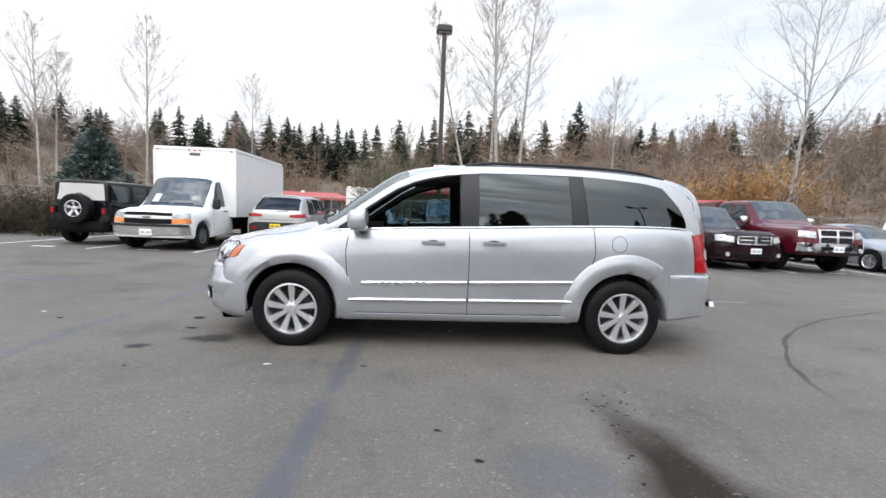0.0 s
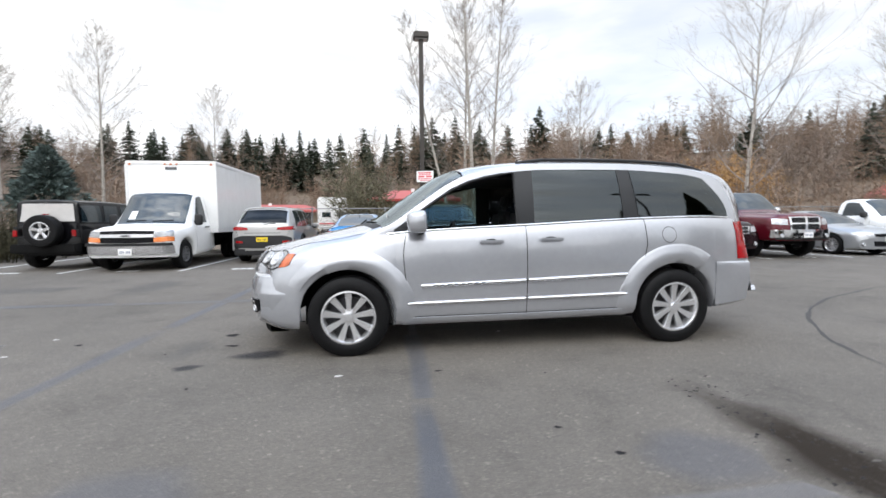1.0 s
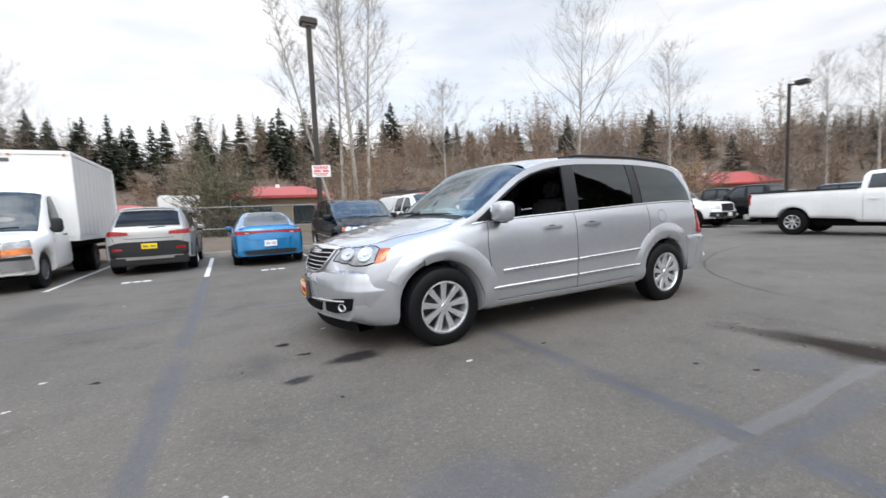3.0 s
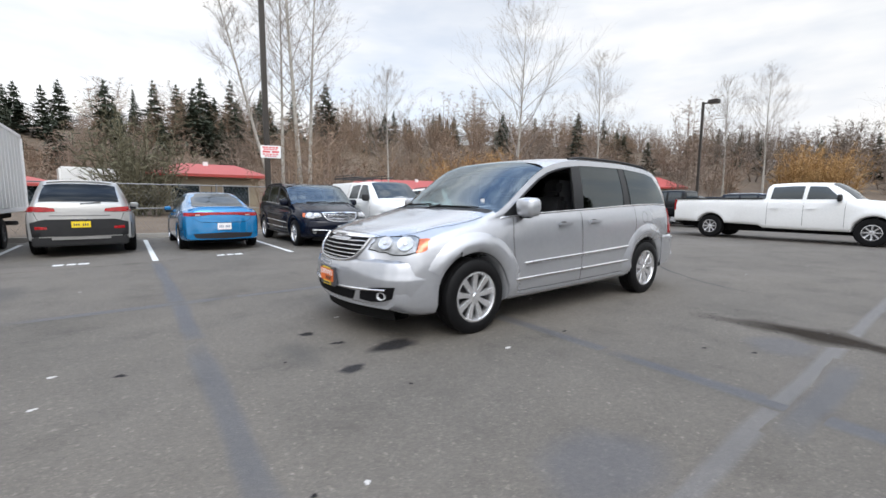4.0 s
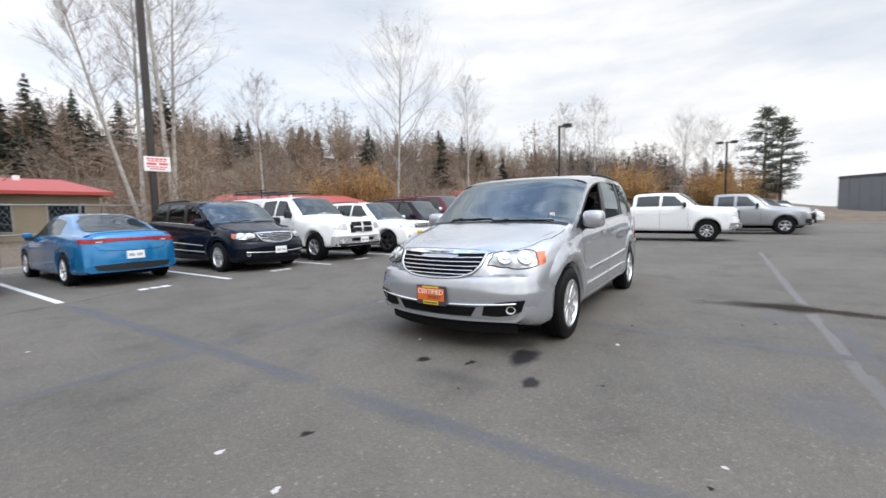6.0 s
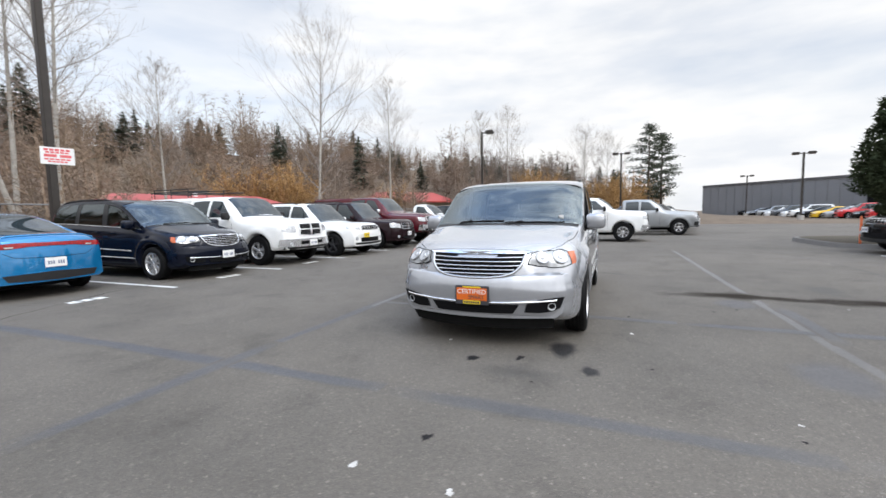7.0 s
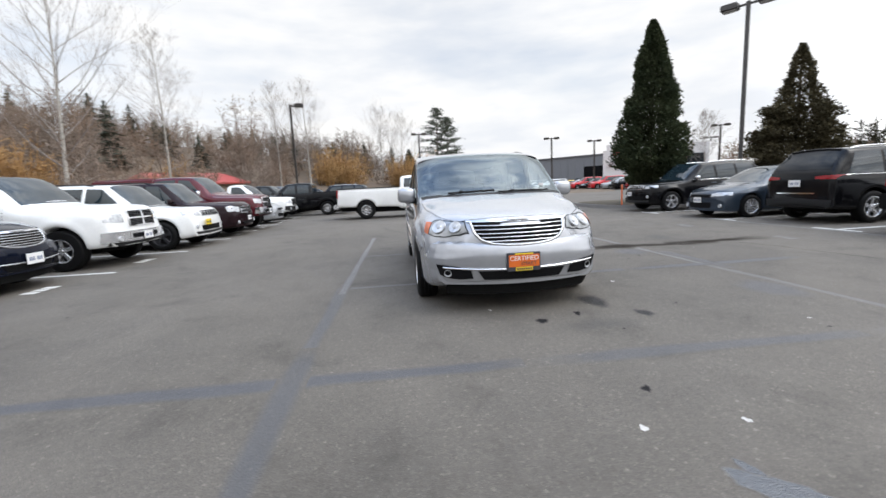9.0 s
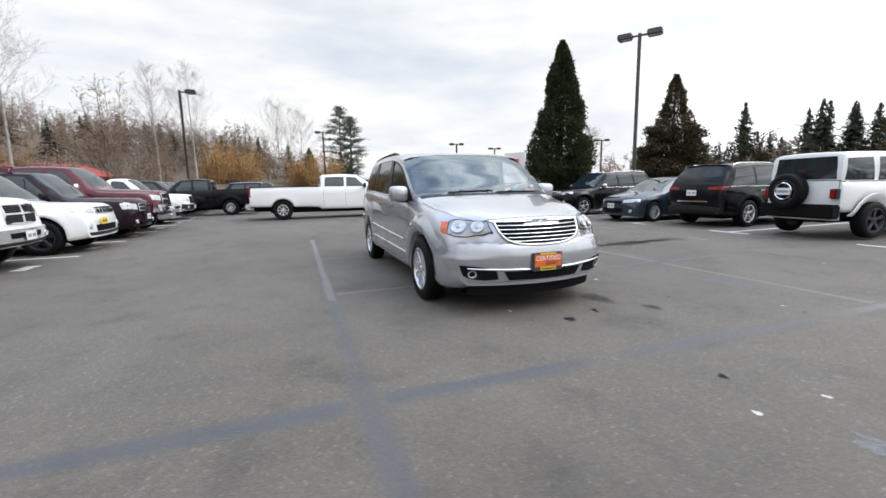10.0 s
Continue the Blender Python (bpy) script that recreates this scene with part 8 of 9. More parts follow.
def bare_tree(name, x, y, h, spread, seed, label, bark=None, twigs=None, lean=(0, 0), first=0.25, count=40, thick=0.25, r=None, droop=0.05, steep=1.05):
    """A leafless tree: tapered trunk, limbs, boughs and twigs."""
    rnd = random.Random(seed)
    root = empty(name, pose(x, y, 0), label, "tree", "bare trees")
    r = r or h * 0.0078
    tp, tr = [], []
    for k in range(13):
        t = k / 12
        tp.append(Vector((lean[0] * h * t + 0.06 * math.sin(3 * t + seed) * h * 0.1, lean[1] * h * t * t + 0.05 * math.cos(4 * t + seed) * h * 0.1, h * t)))
        tr.append(r * (1 - t) ** 1.1 + 0.010)
    v, f = tube(tp, tr, 9)
    mesh_ob("trunk", v, f, bark or BARK, root)
    limbs, twig = [], []
    for k in range(count):
        u = (k / (count - 1)) ** 0.9
        t = first + (0.97 - first) * u
        i = min(int(t * 12), 11)
        p = tp[i].lerp(tp[i + 1], t * 12 - i)
        a = k * 2.4 + rnd.uniform(-0.4, 0.4)
        ln = 1.45 * spread * h * min(0.62 + 1.1 * u, 1.2 * (1.04 - u) ** 0.6) * rnd.uniform(0.6, 1.15)
        el = steep * rnd.uniform(0.6, 1.3) * (0.75 + 0.6 * u)
        d = Vector((math.cos(a), math.sin(a), el))
        rb = max(tr[i] * thick, 0.011)
        q, qr, _ = limb(rnd, p, d, ln, rb, 0.14, 6, droop)
        limbs.append(tube(q, qr, 5, False))
        for j in range(11):
            s = rnd.uniform(0.2, 1.0)
            ii = min(int(s * 6), 5)
            pp = q[ii].lerp(q[ii + 1], s * 6 - ii)
            dd = (q[ii + 1] - q[ii]).normalized() + Vector((rnd.uniform(-0.8, 0.8), rnd.uniform(-0.8, 0.8), rnd.uniform(-0.3, 0.8)))
            ln2 = ln * rnd.uniform(0.25, 0.5)
            w, wr, _ = limb(rnd, pp, dd, ln2, max(qr[ii] * 0.34, 0.0045), 0.2, 4, droop)
            twig.append(tube(w, [max(z, 0.002) for z in wr], 3, False))
            for i3 in range(5):
                s3 = rnd.uniform(0.3, 1.0)
                i4 = min(int(s3 * 4), 3)
                p3 = w[i4].lerp(w[i4 + 1], s3 * 4 - i4)
                d3 = (w[i4 + 1] - w[i4]).normalized() + Vector((rnd.uniform(-0.9, 0.9), rnd.uniform(-0.9, 0.9), rnd.uniform(-0.5, 0.7)))
                e, er, _ = limb(rnd, p3, d3, ln2 * rnd.uniform(0.3, 0.6), 0.0042, 0.25, 1, 0)
                twig.append(tube(e, [0.0042, 0.0022], 3, False))
    v, f = merge(*limbs)
    mesh_ob("boughwork", v, f, bark or BOUGH, root)["kind"] = "stuff"
    v, f = merge(*twig)
    ob = mesh_ob("twigwork", v, f, twigs or TWIG, root)
    ob["kind"] = "stuff"
    return root


for i, (x, y, h, sp, ln, first) in enumerate((
        (3.95, 24.0, 17.5, 0.17, (-0.03, 0.0), 0.3), (5.9, 28.3, 17.5, 0.12, (0.06, 0.0), 0.35), (3.0, 24.0, 12.5, 0.12, (-0.25, 0.0), 0.3), (4.0, 27.0, 15.0, 0.11, (0.0, 0.0), 0.4),
        (23.7, 27.0, 17.0, 0.33, (0.05, 0), 0.18), (34.0, 25.8, 15.5, 0.2, (0, 0), 0.25), (52, 21, 15.5, 0.2, (0, 0), 0.25), (53, 17.4, 16, 0.2, (0.02, 0), 0.25),
        (69, 8, 14.5, 0.30, (0, 0), 0.2), (70, 4.5, 13.5, 0.30, (0, 0), 0.2), (-19, 29.5, 13.4, 0.19, (0.02, 0), 0.2), (-22.85, 26.0, 11.4, 0.21, (0, 0), 0.42), (-23.6, 28.0, 10.4, 0.17, (0.04, 0), 0.3),
        (14.5, 33, 12, 0.22, (0, 0), 0.25), (39, -29, 8, 0.26, (0, 0), 0.3), (-15, 37, 12, 0.2, (0, 0), 0.25))):
    big, broom = i == 4, i == 11
    bare_tree("birch_tree", x, y, h, sp, 40 + i, "bare pale-barked birch tree without leaves", lean=ln, first=first, thick=0.42 if big else 0.6 if broom else 0.25, count=34 if big else 18 if broom else 46, steep=1.7 if broom else 1.05)


def stuff_mesh(name, tri, material, label, category, parent=None):
    """One joined mesh of loose triangles."""
    n = len(tri) // 3
    me = bpy.data.meshes.new(name)
    me.vertices.add(len(tri))
    me.vertices.foreach_set("co", tri.astype(np.float32).ravel())
    me.loops.add(len(tri))
    me.loops.foreach_set("vertex_index", np.arange(len(tri), dtype=np.int32))
    me.polygons.add(n)
    me.polygons.foreach_set("loop_start", np.arange(0, len(tri), 3, dtype=np.int32))
    me.polygons.foreach_set("loop_total", np.full(n, 3, dtype=np.int32))
    me.update(calc_edges=True)
    me.materials.append(material)
    ob = new(name, me)
    if parent is None:
        return tagged(ob, label, category, kind="stuff")
    ob.parent = parent
    return tagged(ob, label, kind="stuff")


def shrub_template(rng, n, h, w, up, thick):
    """Triangles of a leafless crown: thin blades that fork outwards."""
    out = []
    stems = max(3, n // 22)
    for s in range(stems):
        a = rng.uniform(0, 6.283)
        lean = rng.uniform(0.05, w)
        top = np.array([math.cos(a) * lean * h, math.sin(a) * lean * h, h * rng.uniform(0.65, 1.0)])
        base = np.array([math.cos(a) * 0.05 * h, math.sin(a) * 0.05 * h, 0.0])
        side = np.array([-math.sin(a), math.cos(a), 0]) * thick * 1.6
        out.append([base - side, base + side, top])
        for k in range(n // stems):
            t = rng.uniform(up, 0.95)
            p = base + (top - base) * t
            d = np.array([rng.normal(), rng.normal(), rng.uniform(0.2, 1.4)])
            d /= np.linalg.norm(d)
            ln = h * rng.uniform(0.10, 0.28) * (1.15 - t)
            q = p + d * ln
            sd = np.cross(d, rng.normal(size=3))
            sd = sd / np.linalg.norm(sd) * thick * rng.uniform(0.5, 1.0)
            out.append([p - sd, p + sd, q])
            for j in range(3):
                e = d + rng.normal(size=3) * 0.7
                e /= np.linalg.norm(e)
                s2 = p + d * ln * rng.uniform(0.3, 1.0)
                sd2 = np.cross(e, rng.normal(size=3))
                sd2 = sd2 / np.linalg.norm(sd2) * thick * 0.6
                out.append([s2 - sd2, s2 + sd2, s2 + e * ln * rng.uniform(0.4, 0.8)])
    return np.array(out).reshape(-1, 3)


def conifer_template(rng, h, w, tiers, per, droop=0.25, trunk=0.02):
    """Triangles of a conifer: whorls of drooping sprays round a trunk, ragged and open in places."""
    out = []
    for k in range(6):
        a, b = 2 * math.pi * k / 6, 2 * math.pi * (k + 1) / 6
        r = trunk * h
        out.append([[r * math.cos(a), r * math.sin(a), 0], [r * math.cos(b), r * math.sin(b), 0], [0, 0, h]])
    for t in range(tiers):
        z = h * (0.10 + 0.89 * t / (tiers - 1))
        reach = w * (1 - (z / h)) ** 0.85 * rng.uniform(0.75, 1.15) + 0.02 * h
        for k in range(per):
            if rng.random() < 0.12:
                continue
            a = rng.uniform(0, 6.283)
            ln = reach * rng.uniform(0.6, 1.1)
            d = np.array([math.cos(a), math.sin(a), -droop * rng.uniform(0.4, 1.3)])
            s = np.array([-math.sin(a), math.cos(a), 0])
            p = np.array([0, 0, z + rng.uniform(-0.01, 0.01) * h])
            tip = p + d * ln
            for j in range(5):
                u = 0.15 + 0.85 * j / 5
                c = p + d * ln * u
                wd = ln * 0.30 * (1.15 - u) * rng.uniform(0.7, 1.3)
                e = c + d * ln * 0.32 + np.array([0, 0, rng.uniform(-0.05, 0.03) * h])
                out.append([c - s * wd + [0, 0, -0.03 * h * rng.uniform(0.2, 1)], c + s * wd + [0, 0, -0.03 * h * rng.uniform(0.2, 1)], e])
    return np.array(out, dtype=float).reshape(-1, 3)


def placed(tpl, x, y, z, turn, sx, sz):
    c, s = math.cos(turn), math.sin(turn)
    p = tpl * [sx, sx, sz]
    return np.stack([p[:, 0] * c - p[:, 1] * s + x, p[:, 0] * s + p[:, 1] * c + y, p[:, 2] + z], axis=1)


HILL = curve([(-95, 9.5), (-60, 9.5), (-40, 11), (-10, 12.5), (15, 14), (35, 14.2), (55, 12.3), (75, 8.3), (86, 5.0), (94, 1.6), (102, 0.1), (115, 0.0)])


def hill_height(az, r):
    """Height of the wooded slope at an azimuth (degrees clockwise from +y) and distance."""
    t = min(max((r - 40) / 58, 0), 1)
    return HILL(az) * t * t * (3 - 2 * t) + 0.12


def wooded_hill():
    vs, fs = [], []
    na, nr = 90, 18
    for i in range(na + 1):
        az = -100 + 215 * i / na
        for j in range(nr + 1):
            r = 38 + 130 * (j / nr) ** 1.3
            x, y = r * math.sin(radians(az)), r * math.cos(radians(az))
            vs.append((x, y, hill_height(az, r) - (0.25 if j == 0 else 0) + 0.5 * noise.noise(Vector((x * 0.08, y * 0.08, 0))) * (j > 0)))
    for i in range(na):
        for j in range(nr):
            a = i * (nr + 1) + j
            fs.append((a, a + 1, a + nr + 2, a + nr + 1))
    tagged(mesh_ob("hillside", vs, fs, SOIL, None, "", 80), "brown wooded hillside beyond the lot", "ground", kind="structure")
    rng = np.random.default_rng(4)
    shrubs = [shrub_template(rng, 130, 1.0, 0.5, 0.05, 0.0060) for _ in range(8)]
    trees = [shrub_template(rng, 170, 1.0, 0.34, 0.2, 0.0040) for _ in range(8)]
    firs = [conifer_template(rng, 1.0, 0.30, 16, 15, 0.3) for _ in range(6)]
    near_shrubs = [shrub_template(rng, 150, 1.0, 0.45, 0.12, 0.0040) for _ in range(6)]
    brush, fir, will = [], [], []
    for k in range(1700):
        az, r = rng.uniform(-75, 106), 30 + 78 * rng.random() ** 0.75
        if r < 40 and rng.random() < 0.45:
            continue
        x, y = r * math.sin(radians(az)), r * math.cos(radians(az))
        if y < 21 and x < 60 or (x > 45 and y < 6):
            continue
        if any((x - bx) ** 2 + (y - by) ** 2 < rr * rr for bx, by, rr in ((0.9, 36, 6.5), (17, 37.5, 6), (26, 35.5, 6), (-12.5, 44, 7), (50, 32, 8), (-7.3, 36, 5), (-3.6, 32.5, 4), (-30, 40, 8), (0.9, 30, 4), (22, 30, 5))):
            continue
        z = hill_height(az, r)
        clump = 1 + 0.9 * noise.noise(Vector((az * 0.16, r * 0.045, 7.0)))
        if rng.random() < 0.6:
            h = rng.uniform(3.0, 6.0) * (0.75 if r < 45 else 1.05) * clump * (0.72 if az < 10 else 1.0)
            brush.append(placed(shrubs[rng.integers(8)], x, y, z - 0.1, rng.uniform(0, 6.28), h * rng.uniform(1.1, 1.5), h))
        else:
            h = rng.uniform(5.0, 8.0) * clump * (1.35 if rng.random() < 0.10 else 1.0) * (0.72 if az < 10 else 1.0)
            brush.append(placed(trees[rng.integers(8)], x, y, z - 0.1, rng.uniform(0, 6.28), h * rng.uniform(1.0, 1.4), h))
    for az, r, top in ((33.3, 75, 18.3), (38.7, 75, 18.0), (25, 80, 19), (-4, 75, 18.5), (3, 75, 19), (8, 78, 19), (47, 74, 16.5), (58, 78, 14.5), (62, 76, 13.35), (-24, 78, 15.5), (-15, 76, 16.5), (30, 70, 16.5), (86, 70, 8.5)):
        x, y = r * math.sin(radians(az)), r * math.cos(radians(az))
        z = hill_height(az, r)
        for k in range(3):
            brush.append(placed(trees[rng.integers(8)], x + rng.uniform(-0.6, 0.6), y + rng.uniform(-0.6, 0.6), z - 0.1, rng.uniform(0, 6.28), (top - z) * 1.15, (top - z) * rng.uniform(0.85, 1.0)))
    for k in range(60):
        az, r = rng.uniform(-62, 12), rng.uniform(62, 86)
        h = rng.uniform(4.8, 7.6) * (1 + 0.25 * noise.noise(Vector((az * 0.2, 3.0, 0))))
        fir.append(placed(firs[rng.integers(6)], r * math.sin(radians(az)), r * math.cos(radians(az)), hill_height(az, r) - 0.2, rng.uniform(0, 6.28), h * rng.uniform(1.0, 1.5), h))
    for k in range(190):
        az = rng.uniform(-80, 98)
        r = rng.uniform(66, 106)
        if noise.noise(Vector((az * 0.11, r * 0.03, 2.0))) < 0.12:
            continue
        x, y = r * math.sin(radians(az)), r * math.cos(radians(az))
        h = rng.uniform(4.5, 8.5) * (0.8 if az > 60 else 1.0)
        fir.append(placed(firs[rng.integers(6)], x, y, hill_height(az, r) - 0.2, rng.uniform(0, 6.28), h * rng.uniform(1.1, 1.7), h))
    for az, r, top in ((19.2, 85, 23.2), (18.2, 88, 20.5), (51.6, 66, 13.8), (42.4, 80, 18.0), (67.4, 80, 12.4), (66, 82, 12), (70, 78, 11.5), (81.3, 75, 10.3), (-29.7, 85, 17.5), (-31.5, 86, 17), (-27.5, 84, 16.5), (-37, 84, 15), (-40, 85, 14),
                       (-18, 84, 17), (-14, 86, 18), (-12, 85, 18.5), (-7, 86, 18.5), (-1, 88, 19), (28, 88, 19.5), (72, 76, 11), (77, 74, 10), (12, 70, 15), (4, 72, 17), (-4, 70, 16), (5.1, 80, 20.4), (8.1, 80, 20.7), (11.4, 80, 19.6), (2.7, 80, 19), (15.1, 82, 19.3), (0.6, 80, 19.2)):
        x, y = r * math.sin(radians(az)), r * math.cos(radians(az))
        h = top - hill_height(az, r) + 0.2
        fir.append(placed(firs[rng.integers(6)], x, y, top - h, rng.uniform(0, 6.28), h * rng.uniform(0.95, 1.3), h))
    for az, r, h in ((34, 50, 6.4), (37, 52, 7.0), (39.5, 50, 7.2), (42, 52, 6.8), (43.5, 50, 5), (74.5, 60, 6.4), (76.5, 62, 6.8), (78.5, 60, 5.6), (90, 70, 6.2), (92, 72, 6.5), (86, 60, 6.0), (88, 58, 6.4), (84.5, 61, 5.6), (55, 52, 5)):
        x, y = r * math.sin(radians(az)), r * math.cos(radians(az))
        for k in range(6):
            will.append(placed(shrubs[rng.integers(8)], x + rng.uniform(-1, 1), y + rng.uniform(-1, 1), hill_height(az, r) - 0.1, rng.uniform(0, 6.28), h * rng.uniform(1.0, 1.3), h * rng.uniform(0.8, 1.05)))
    stuff_mesh("bare_woods", np.concatenate(brush), WOODS, "brown leafless woods and brush on the hillside", "woods")
    stuff_mesh("far_conifers", np.concatenate(fir), NEEDLES, "dark conifers along the hilltop", "woods")
    stuff_mesh("willow_scrub", np.concatenate(will), WILLOW, "orange-brown willow scrub", "woods")
    # brush right behind the fence
    near = []
    for k in range(70):
        x, y = rng.uniform(-34, 44), rng.uniform(19.2, 27)
        if -9 < x < 6 and y > 24 and rng.random() < 0.7:
            continue
        h = rng.uniform(1.0, 2.3) if x > -12 else rng.uniform(1.4, 3.0)
        near.append(placed(near_shrubs[rng.integers(6)], x, y, 0.1, rng.uniform(0, 6.28), h * 1.3, h))
    for x, y, h in ((3.2, 23, 6), (4.8, 23.5, 5.5), (5.8, 24.5, 5), (2.2, 24.5, 4.5), (-26, 24, 5), (-22, 22, 4), (-30, 22, 5)):
        near.append(placed(near_shrubs[rng.integers(6)], x, y, 0.1, rng.uniform(0, 6.28), h * 1.1, h))
    for k in range(46):
        x, y = rng.uniform(-24, -12.2), rng.uniform(10, 22)
        h = rng.uniform(1.3, 2.6)
        near.append(placed(near_shrubs[rng.integers(6)], x - (2.5 if y < 16 else 0), y, 0.0, rng.uniform(0, 6.28), h * 1.3, h))
    bush = [placed(shrubs[rng.integers(8)], -3.15 + rng.uniform(-0.9, 0.9), 32.5 + rng.uniform(-0.8, 0.8), 0.1, rng.uniform(0, 6.28), rng.uniform(6.0, 7.5), rng.uniform(6.2, 8.0)) for k in range(9)]
    stuff_mesh("bare_bush", np.concatenate(bush), OLIVE, "tall rounded grey-green bare bush behind the fence", "woods")
    hedge = []
    for k in range(110):
        x, y, h = rng.uniform(-22, -12.0), rng.uniform(14.5, 18.2), rng.uniform(1.3, 2.1)
        hedge.append(placed(shrubs[rng.integers(8)], x, y, 0.0, rng.uniform(0, 6.28), h * 1.5, h))
    stuff_mesh("dark_brush", np.concatenate(hedge), DARK_SCRUB, "dark brown brush at the corner of the lot", "woods")
    stuff_mesh("fence_brush", np.concatenate(near), WOODS, "tangled brown brush behind the fence", "woods")


wooded_hill()


def dense_conifer(x, y, h, w, seed, material, label, ragged=0.12, n=5200, top_open=0.0, trunk_h=0.9, size=0.2):
    """A dense garden conifer: trunk, and a cone of many small upturned sprays."""
    rng = np.random.default_rng(seed)
    root = empty("conifer_tree", pose(x, y, 0.1), label, "tree", "conifers by the lot")
    v, f = tube([(0, 0, 0), (0.03, 0, h * 0.4), (0, 0, h * 0.96)], [0.17, 0.11, 0.02], 10)
    mesh_ob("trunk", v, f, DARK_BARK, root)
    out = []
    lobes = rng.uniform(0.62, 1.22, size=(16, 14))
    while len(out) < n:
        t = rng.random() ** 1.35
        a = rng.uniform(0, 6.283)
        prof = min((1 - t) ** 0.72 * 1.02, 0.35 + 3.2 * t + 0.0) * w
        prof *= lobes[int(t * 15.99)][int(a / 6.2832 * 13.99)]
        if top_open and t > 1 - top_open:
            prof *= 0.74
            if rng.random() < 0.74:
                continue
        r = prof * math.sqrt(rng.uniform(0.35, 1.0)) * (1 + rng.normal() * ragged * 0.4)
        z = trunk_h + (h - trunk_h) * t + rng.normal() * 0.05
        c = np.array([r * math.cos(a), r * math.sin(a), z])
        d = np.array([math.cos(a), math.sin(a), rng.uniform(-0.2, 0.9)]) + rng.normal(size=3) * 0.35
        d /= np.linalg.norm(d)
        s = np.cross(d, rng.normal(size=3))
        s /= np.linalg.norm(s)
        ln, wd = size * rng.uniform(0.7, 1.7), size * rng.uniform(0.3, 0.6)
        out.append([c - s * wd, c + s * wd, c + d * ln])
    stuff_mesh("crown", np.array(out).reshape(-1, 3), material, "dense evergreen foliage", "tree", root)
    return root


dense_conifer(12.05, -5.35, 7.75, 1.66, 1, CEDAR, "tall dark green conifer on the kerbed island", n=52000, size=0.10, trunk_h=0.75)
dense_conifer(11.9, -12.4, 6.7, 2.1, 2, BROWN_CEDAR, "bronze-green conifer with an open top", n=44000, top_open=0.45, size=0.10)
dense_conifer(-18.4, 24.5, 5.0, 2.0, 3, BLUE_SPRUCE, "blue-green spruce behind the fence", n=9000, size=0.2)


def sprayed_conifer(x, y, h, w, seed, label, tiers=26, per=11, droop=0.22):
    rng = np.random.default_rng(seed)
    root = empty("conifer_tree", pose(x, y, 0), label, "tree", "far conifers")
    v, f = tube([(0, 0, 0), (0, 0, h * 0.95)], [h * 0.018, 0.02], 8)
    mesh_ob("trunk", v, f, DARK_BARK, root)
    stuff_mesh("crown", conifer_template(rng, h, w * h, tiers, per, droop), NEEDLES, "dark needled boughs", "tree", root)



def open_pine(x, y, h, reach, seed, label):
    """A tall pine with level limbs that carry separate flat clumps of needles."""
    rng = np.random.default_rng(seed)
    root = empty("pine_tree", pose(x, y, 0), label, "tree", "far conifers")
    v, f = tube([(0, 0, 0), (0.15, 0.1, h * 0.5), (0, 0, h * 0.98)], [0.24, 0.16, 0.03], 8)
    mesh_ob("trunk", v, f, DARK_BARK, root)
    tri, arms = [], []
    for k in range(46):
        t = 0.24 + 0.75 * k / 45
        a, ln = k * 2.4 + rng.uniform(-0.3, 0.3), reach * rng.uniform(0.55, 1.1) * min(1.0, 2.6 * (1.04 - t)) * min(1, 0.5 + 1.6 * (t - 0.2))
        tip = np.array([math.cos(a) * ln, math.sin(a) * ln, h * t + ln * rng.uniform(-0.05, 0.22)])
        base = np.array([0.05, 0.03, h * t])
        arms.append(tube([tuple(base), tuple((base + tip) / 2 + [0, 0, 0.08]), tuple(tip)], [0.05, 0.035, 0.015], 4, False))
        for u in (0.5, 0.75, 1.0):
            c = base + (tip - base) * u + [0, 0, 0.1]
            for j in range(30):
                p = c + rng.normal(size=3) * [0.30, 0.30, 0.13] * (0.6 + 0.4 * u) * (reach / 2.6)
                d = rng.normal(size=3) * [1, 1, 0.5] + [0, 0, 0.3]
                d /= np.linalg.norm(d)
                s = np.cross(d, rng.normal(size=3))
                s = s / np.linalg.norm(s) * 0.07
                tri.append([p - s, p + s, p + d * 0.30])
    v, f = merge(*arms)
    mesh_ob("boughwork", v, f, DARK_BARK, root)["kind"] = "stuff"
    stuff_mesh("crown", np.array(tri).reshape(-1, 3), NEEDLES, "dark needled boughs", "tree", root)


open_pine(66, -1.5, 14.2, 3.3, 8, "tall open pine beyond the trucks")
open_pine(67.5, -3.4, 13.0, 3.0, 9, "tall open pine beyond the trucks")
for i, (az, d, h) in enumerate(((145.2, 50, 8.6), (147.5, 54, 5.9), (150.5, 54, 8.0), (152, 52, 8.2), (153.8, 54, 8.2), (155.5, 52, 7.6), (163, 40, 9.5), (168, 42, 9), (175, 44, 9))):
    sprayed_conifer(-5.5 + d * math.sin(radians(az)), 7.2 + d * math.cos(radians(az)), h, 0.27, 20 + i, "dark conifer beyond the south edge of the lot", 24, 15, 0.28)


dense_conifer(7.8, -28.6, 10.2, 3.0, 5, BROWN_CEDAR, "broad bronze-green conifer beyond the off-roader", n=22000, size=0.2)


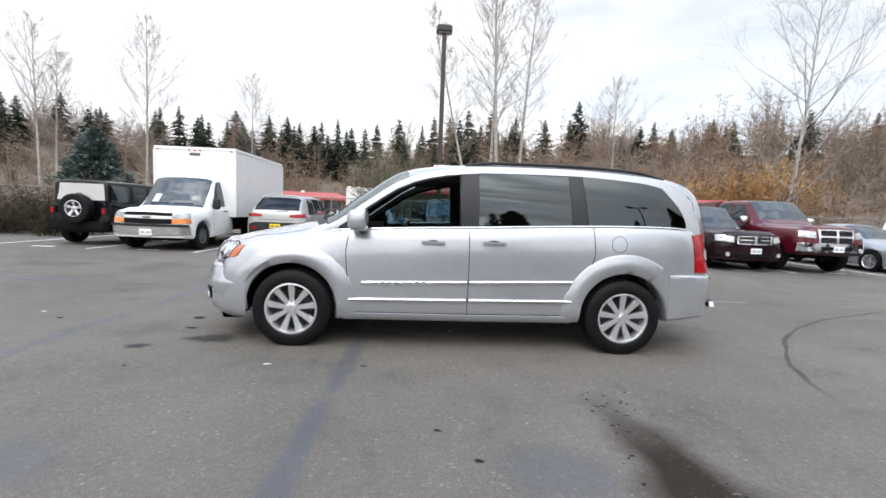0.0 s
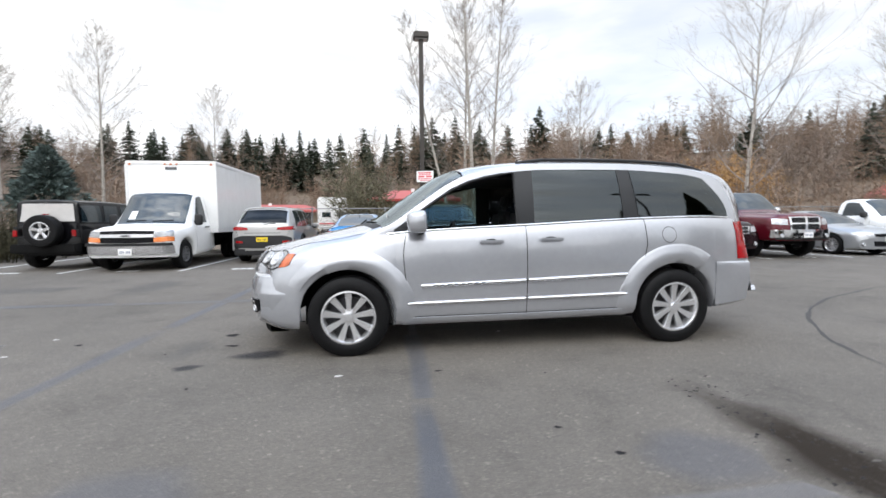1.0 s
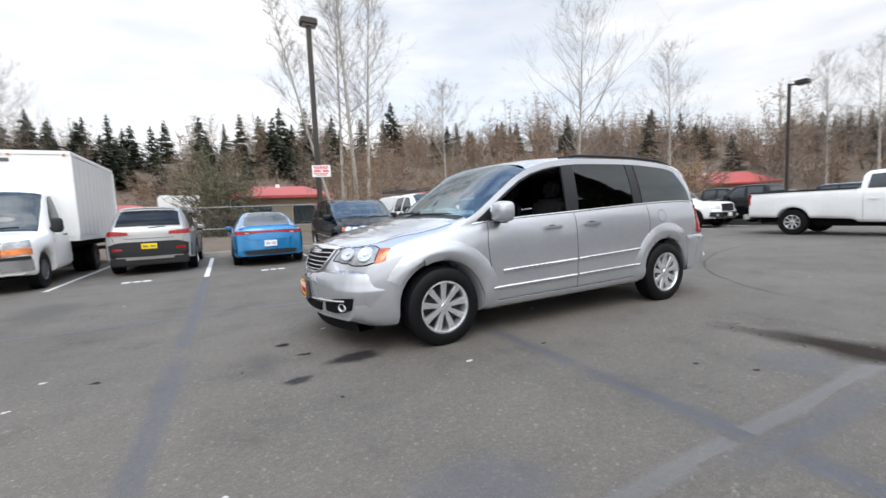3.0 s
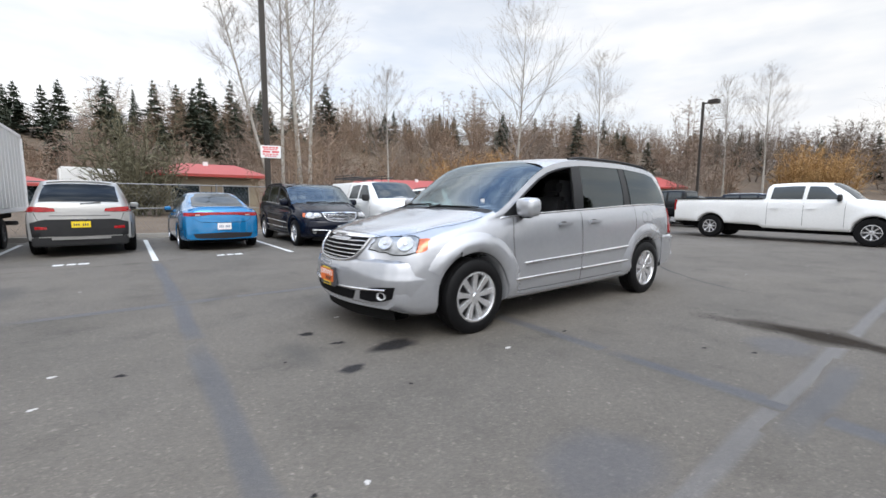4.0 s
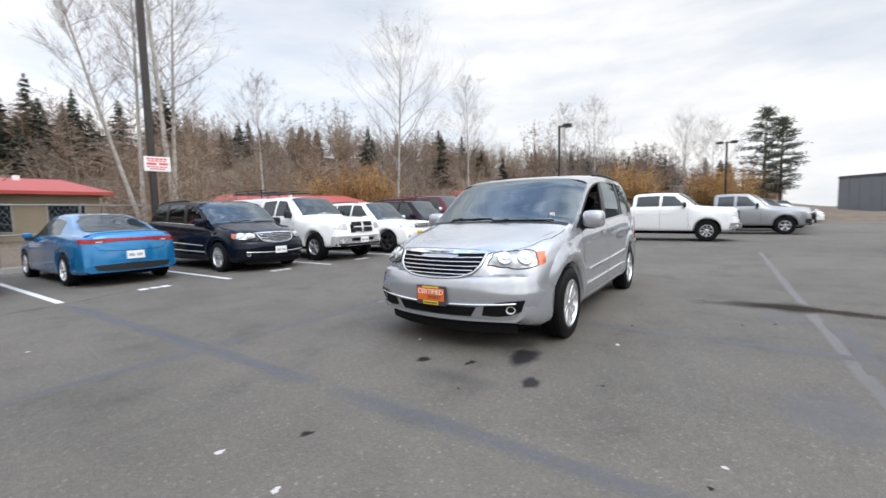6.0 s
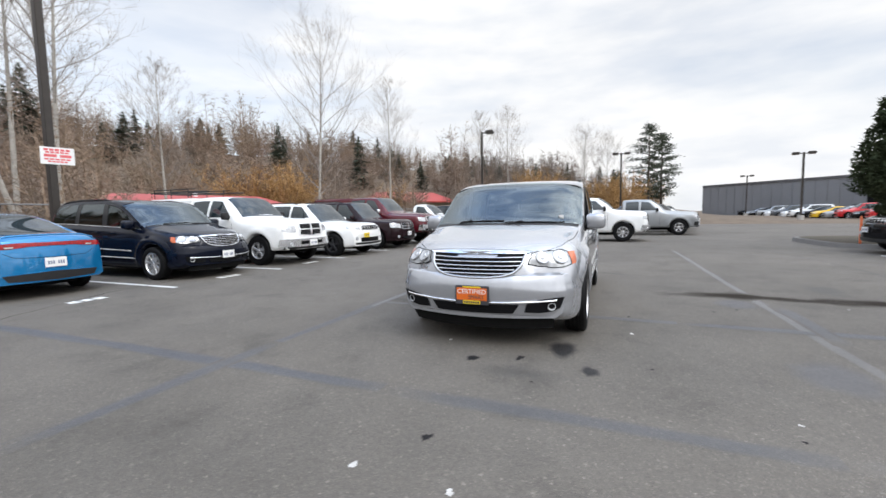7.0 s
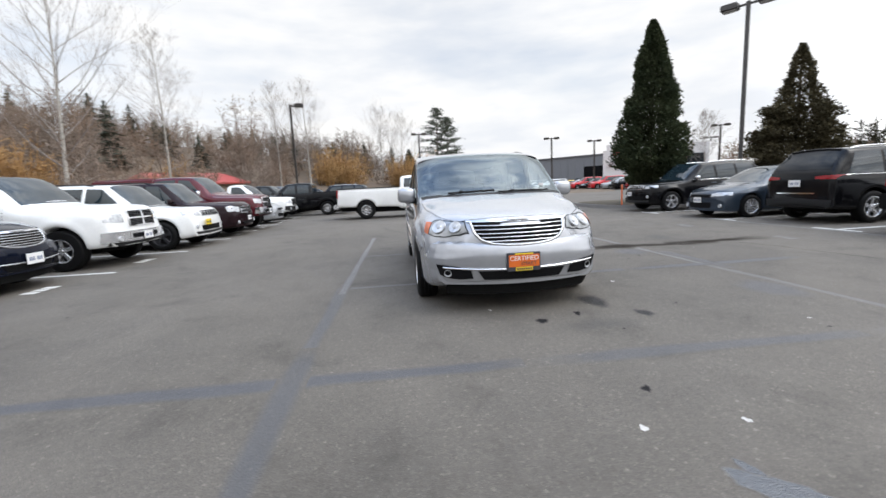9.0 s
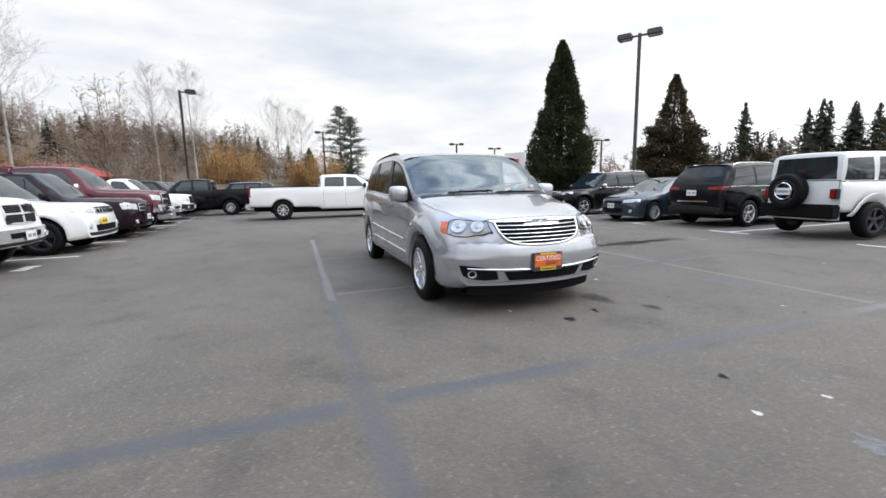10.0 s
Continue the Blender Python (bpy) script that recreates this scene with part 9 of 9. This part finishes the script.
def dark_hedge():
    """Dark tangled evergreen scrub under the southern conifers."""
    rng = np.random.default_rng(31)
    tpl = [shrub_template(rng, 130, 1.0, 0.5, 0.05, 0.014) for _ in range(4)]
    rows = []
    for k in range(140):
        az, d, h = rng.uniform(142.5, 185), rng.uniform(44, 58), rng.uniform(3.8, 6.2)
        rows.append(placed(tpl[rng.integers(4)], -5.5 + d * math.sin(radians(az)), 7.2 + d * math.cos(radians(az)), 0, rng.uniform(0, 6.28), h * 1.1, h))
    stuff_mesh("evergreen_scrub", np.concatenate(rows), DARK_SCRUB, "dark evergreen scrub at the south edge", "woods")


dark_hedge()
rnd = random.Random(12)
for i, az in enumerate((145.5, 148.5, 151.5, 154, 156.5, 158.5, 161, 164, 167.5, 171, 175)):
    d, h = rnd.uniform(46, 52), rnd.uniform(4.6, 5.4) if az < 151 else rnd.uniform(6.0, 7.6)
    sprayed_conifer(-5.5 + d * math.sin(radians(az)), 7.2 + d * math.cos(radians(az)), h * 1.08, rnd.uniform(0.24, 0.32), 50 + i, "dark evergreen beyond the south edge of the lot", 22, 17, 0.3)


def south_edge():
    """Brush, fence and hedge that close the lot to the south and west."""
    rng = np.random.default_rng(9)
    tpl = [shrub_template(rng, 60, 1.0, 0.42, 0.25, 0.012) for _ in range(5)]
    rows = []
    for k in range(170):
        az = rng.uniform(118, 275)
        d = rng.uniform(34, 62)
        if az < 140 and d < 55:
            d += 25
        h = rng.uniform(3, 6.5)
        rows.append(placed(tpl[rng.integers(5)], -3 + d * math.sin(radians(az)), 2 + d * math.cos(radians(az)), 0, rng.uniform(0, 6.28), h * 1.2, h))
    stuff_mesh("south_brush", np.concatenate(rows), WOODS, "brown brush round the far edge of the lot", "woods")
    ob = boxed("board_fence", (2, 40, -30.2, -30.0, 0, 2.0), surface("weathered_boards", (0.12, 0.09, 0.07), 0.9, 0, 3, 0.25, 0.3, 30), None, bevel=0.01)
    ob.matrix_world = pose(0, 0, 0, 0, 0, -12)
    tagged(ob, "weathered brown board fence beyond the lot", "fence", kind="structure")


south_edge()
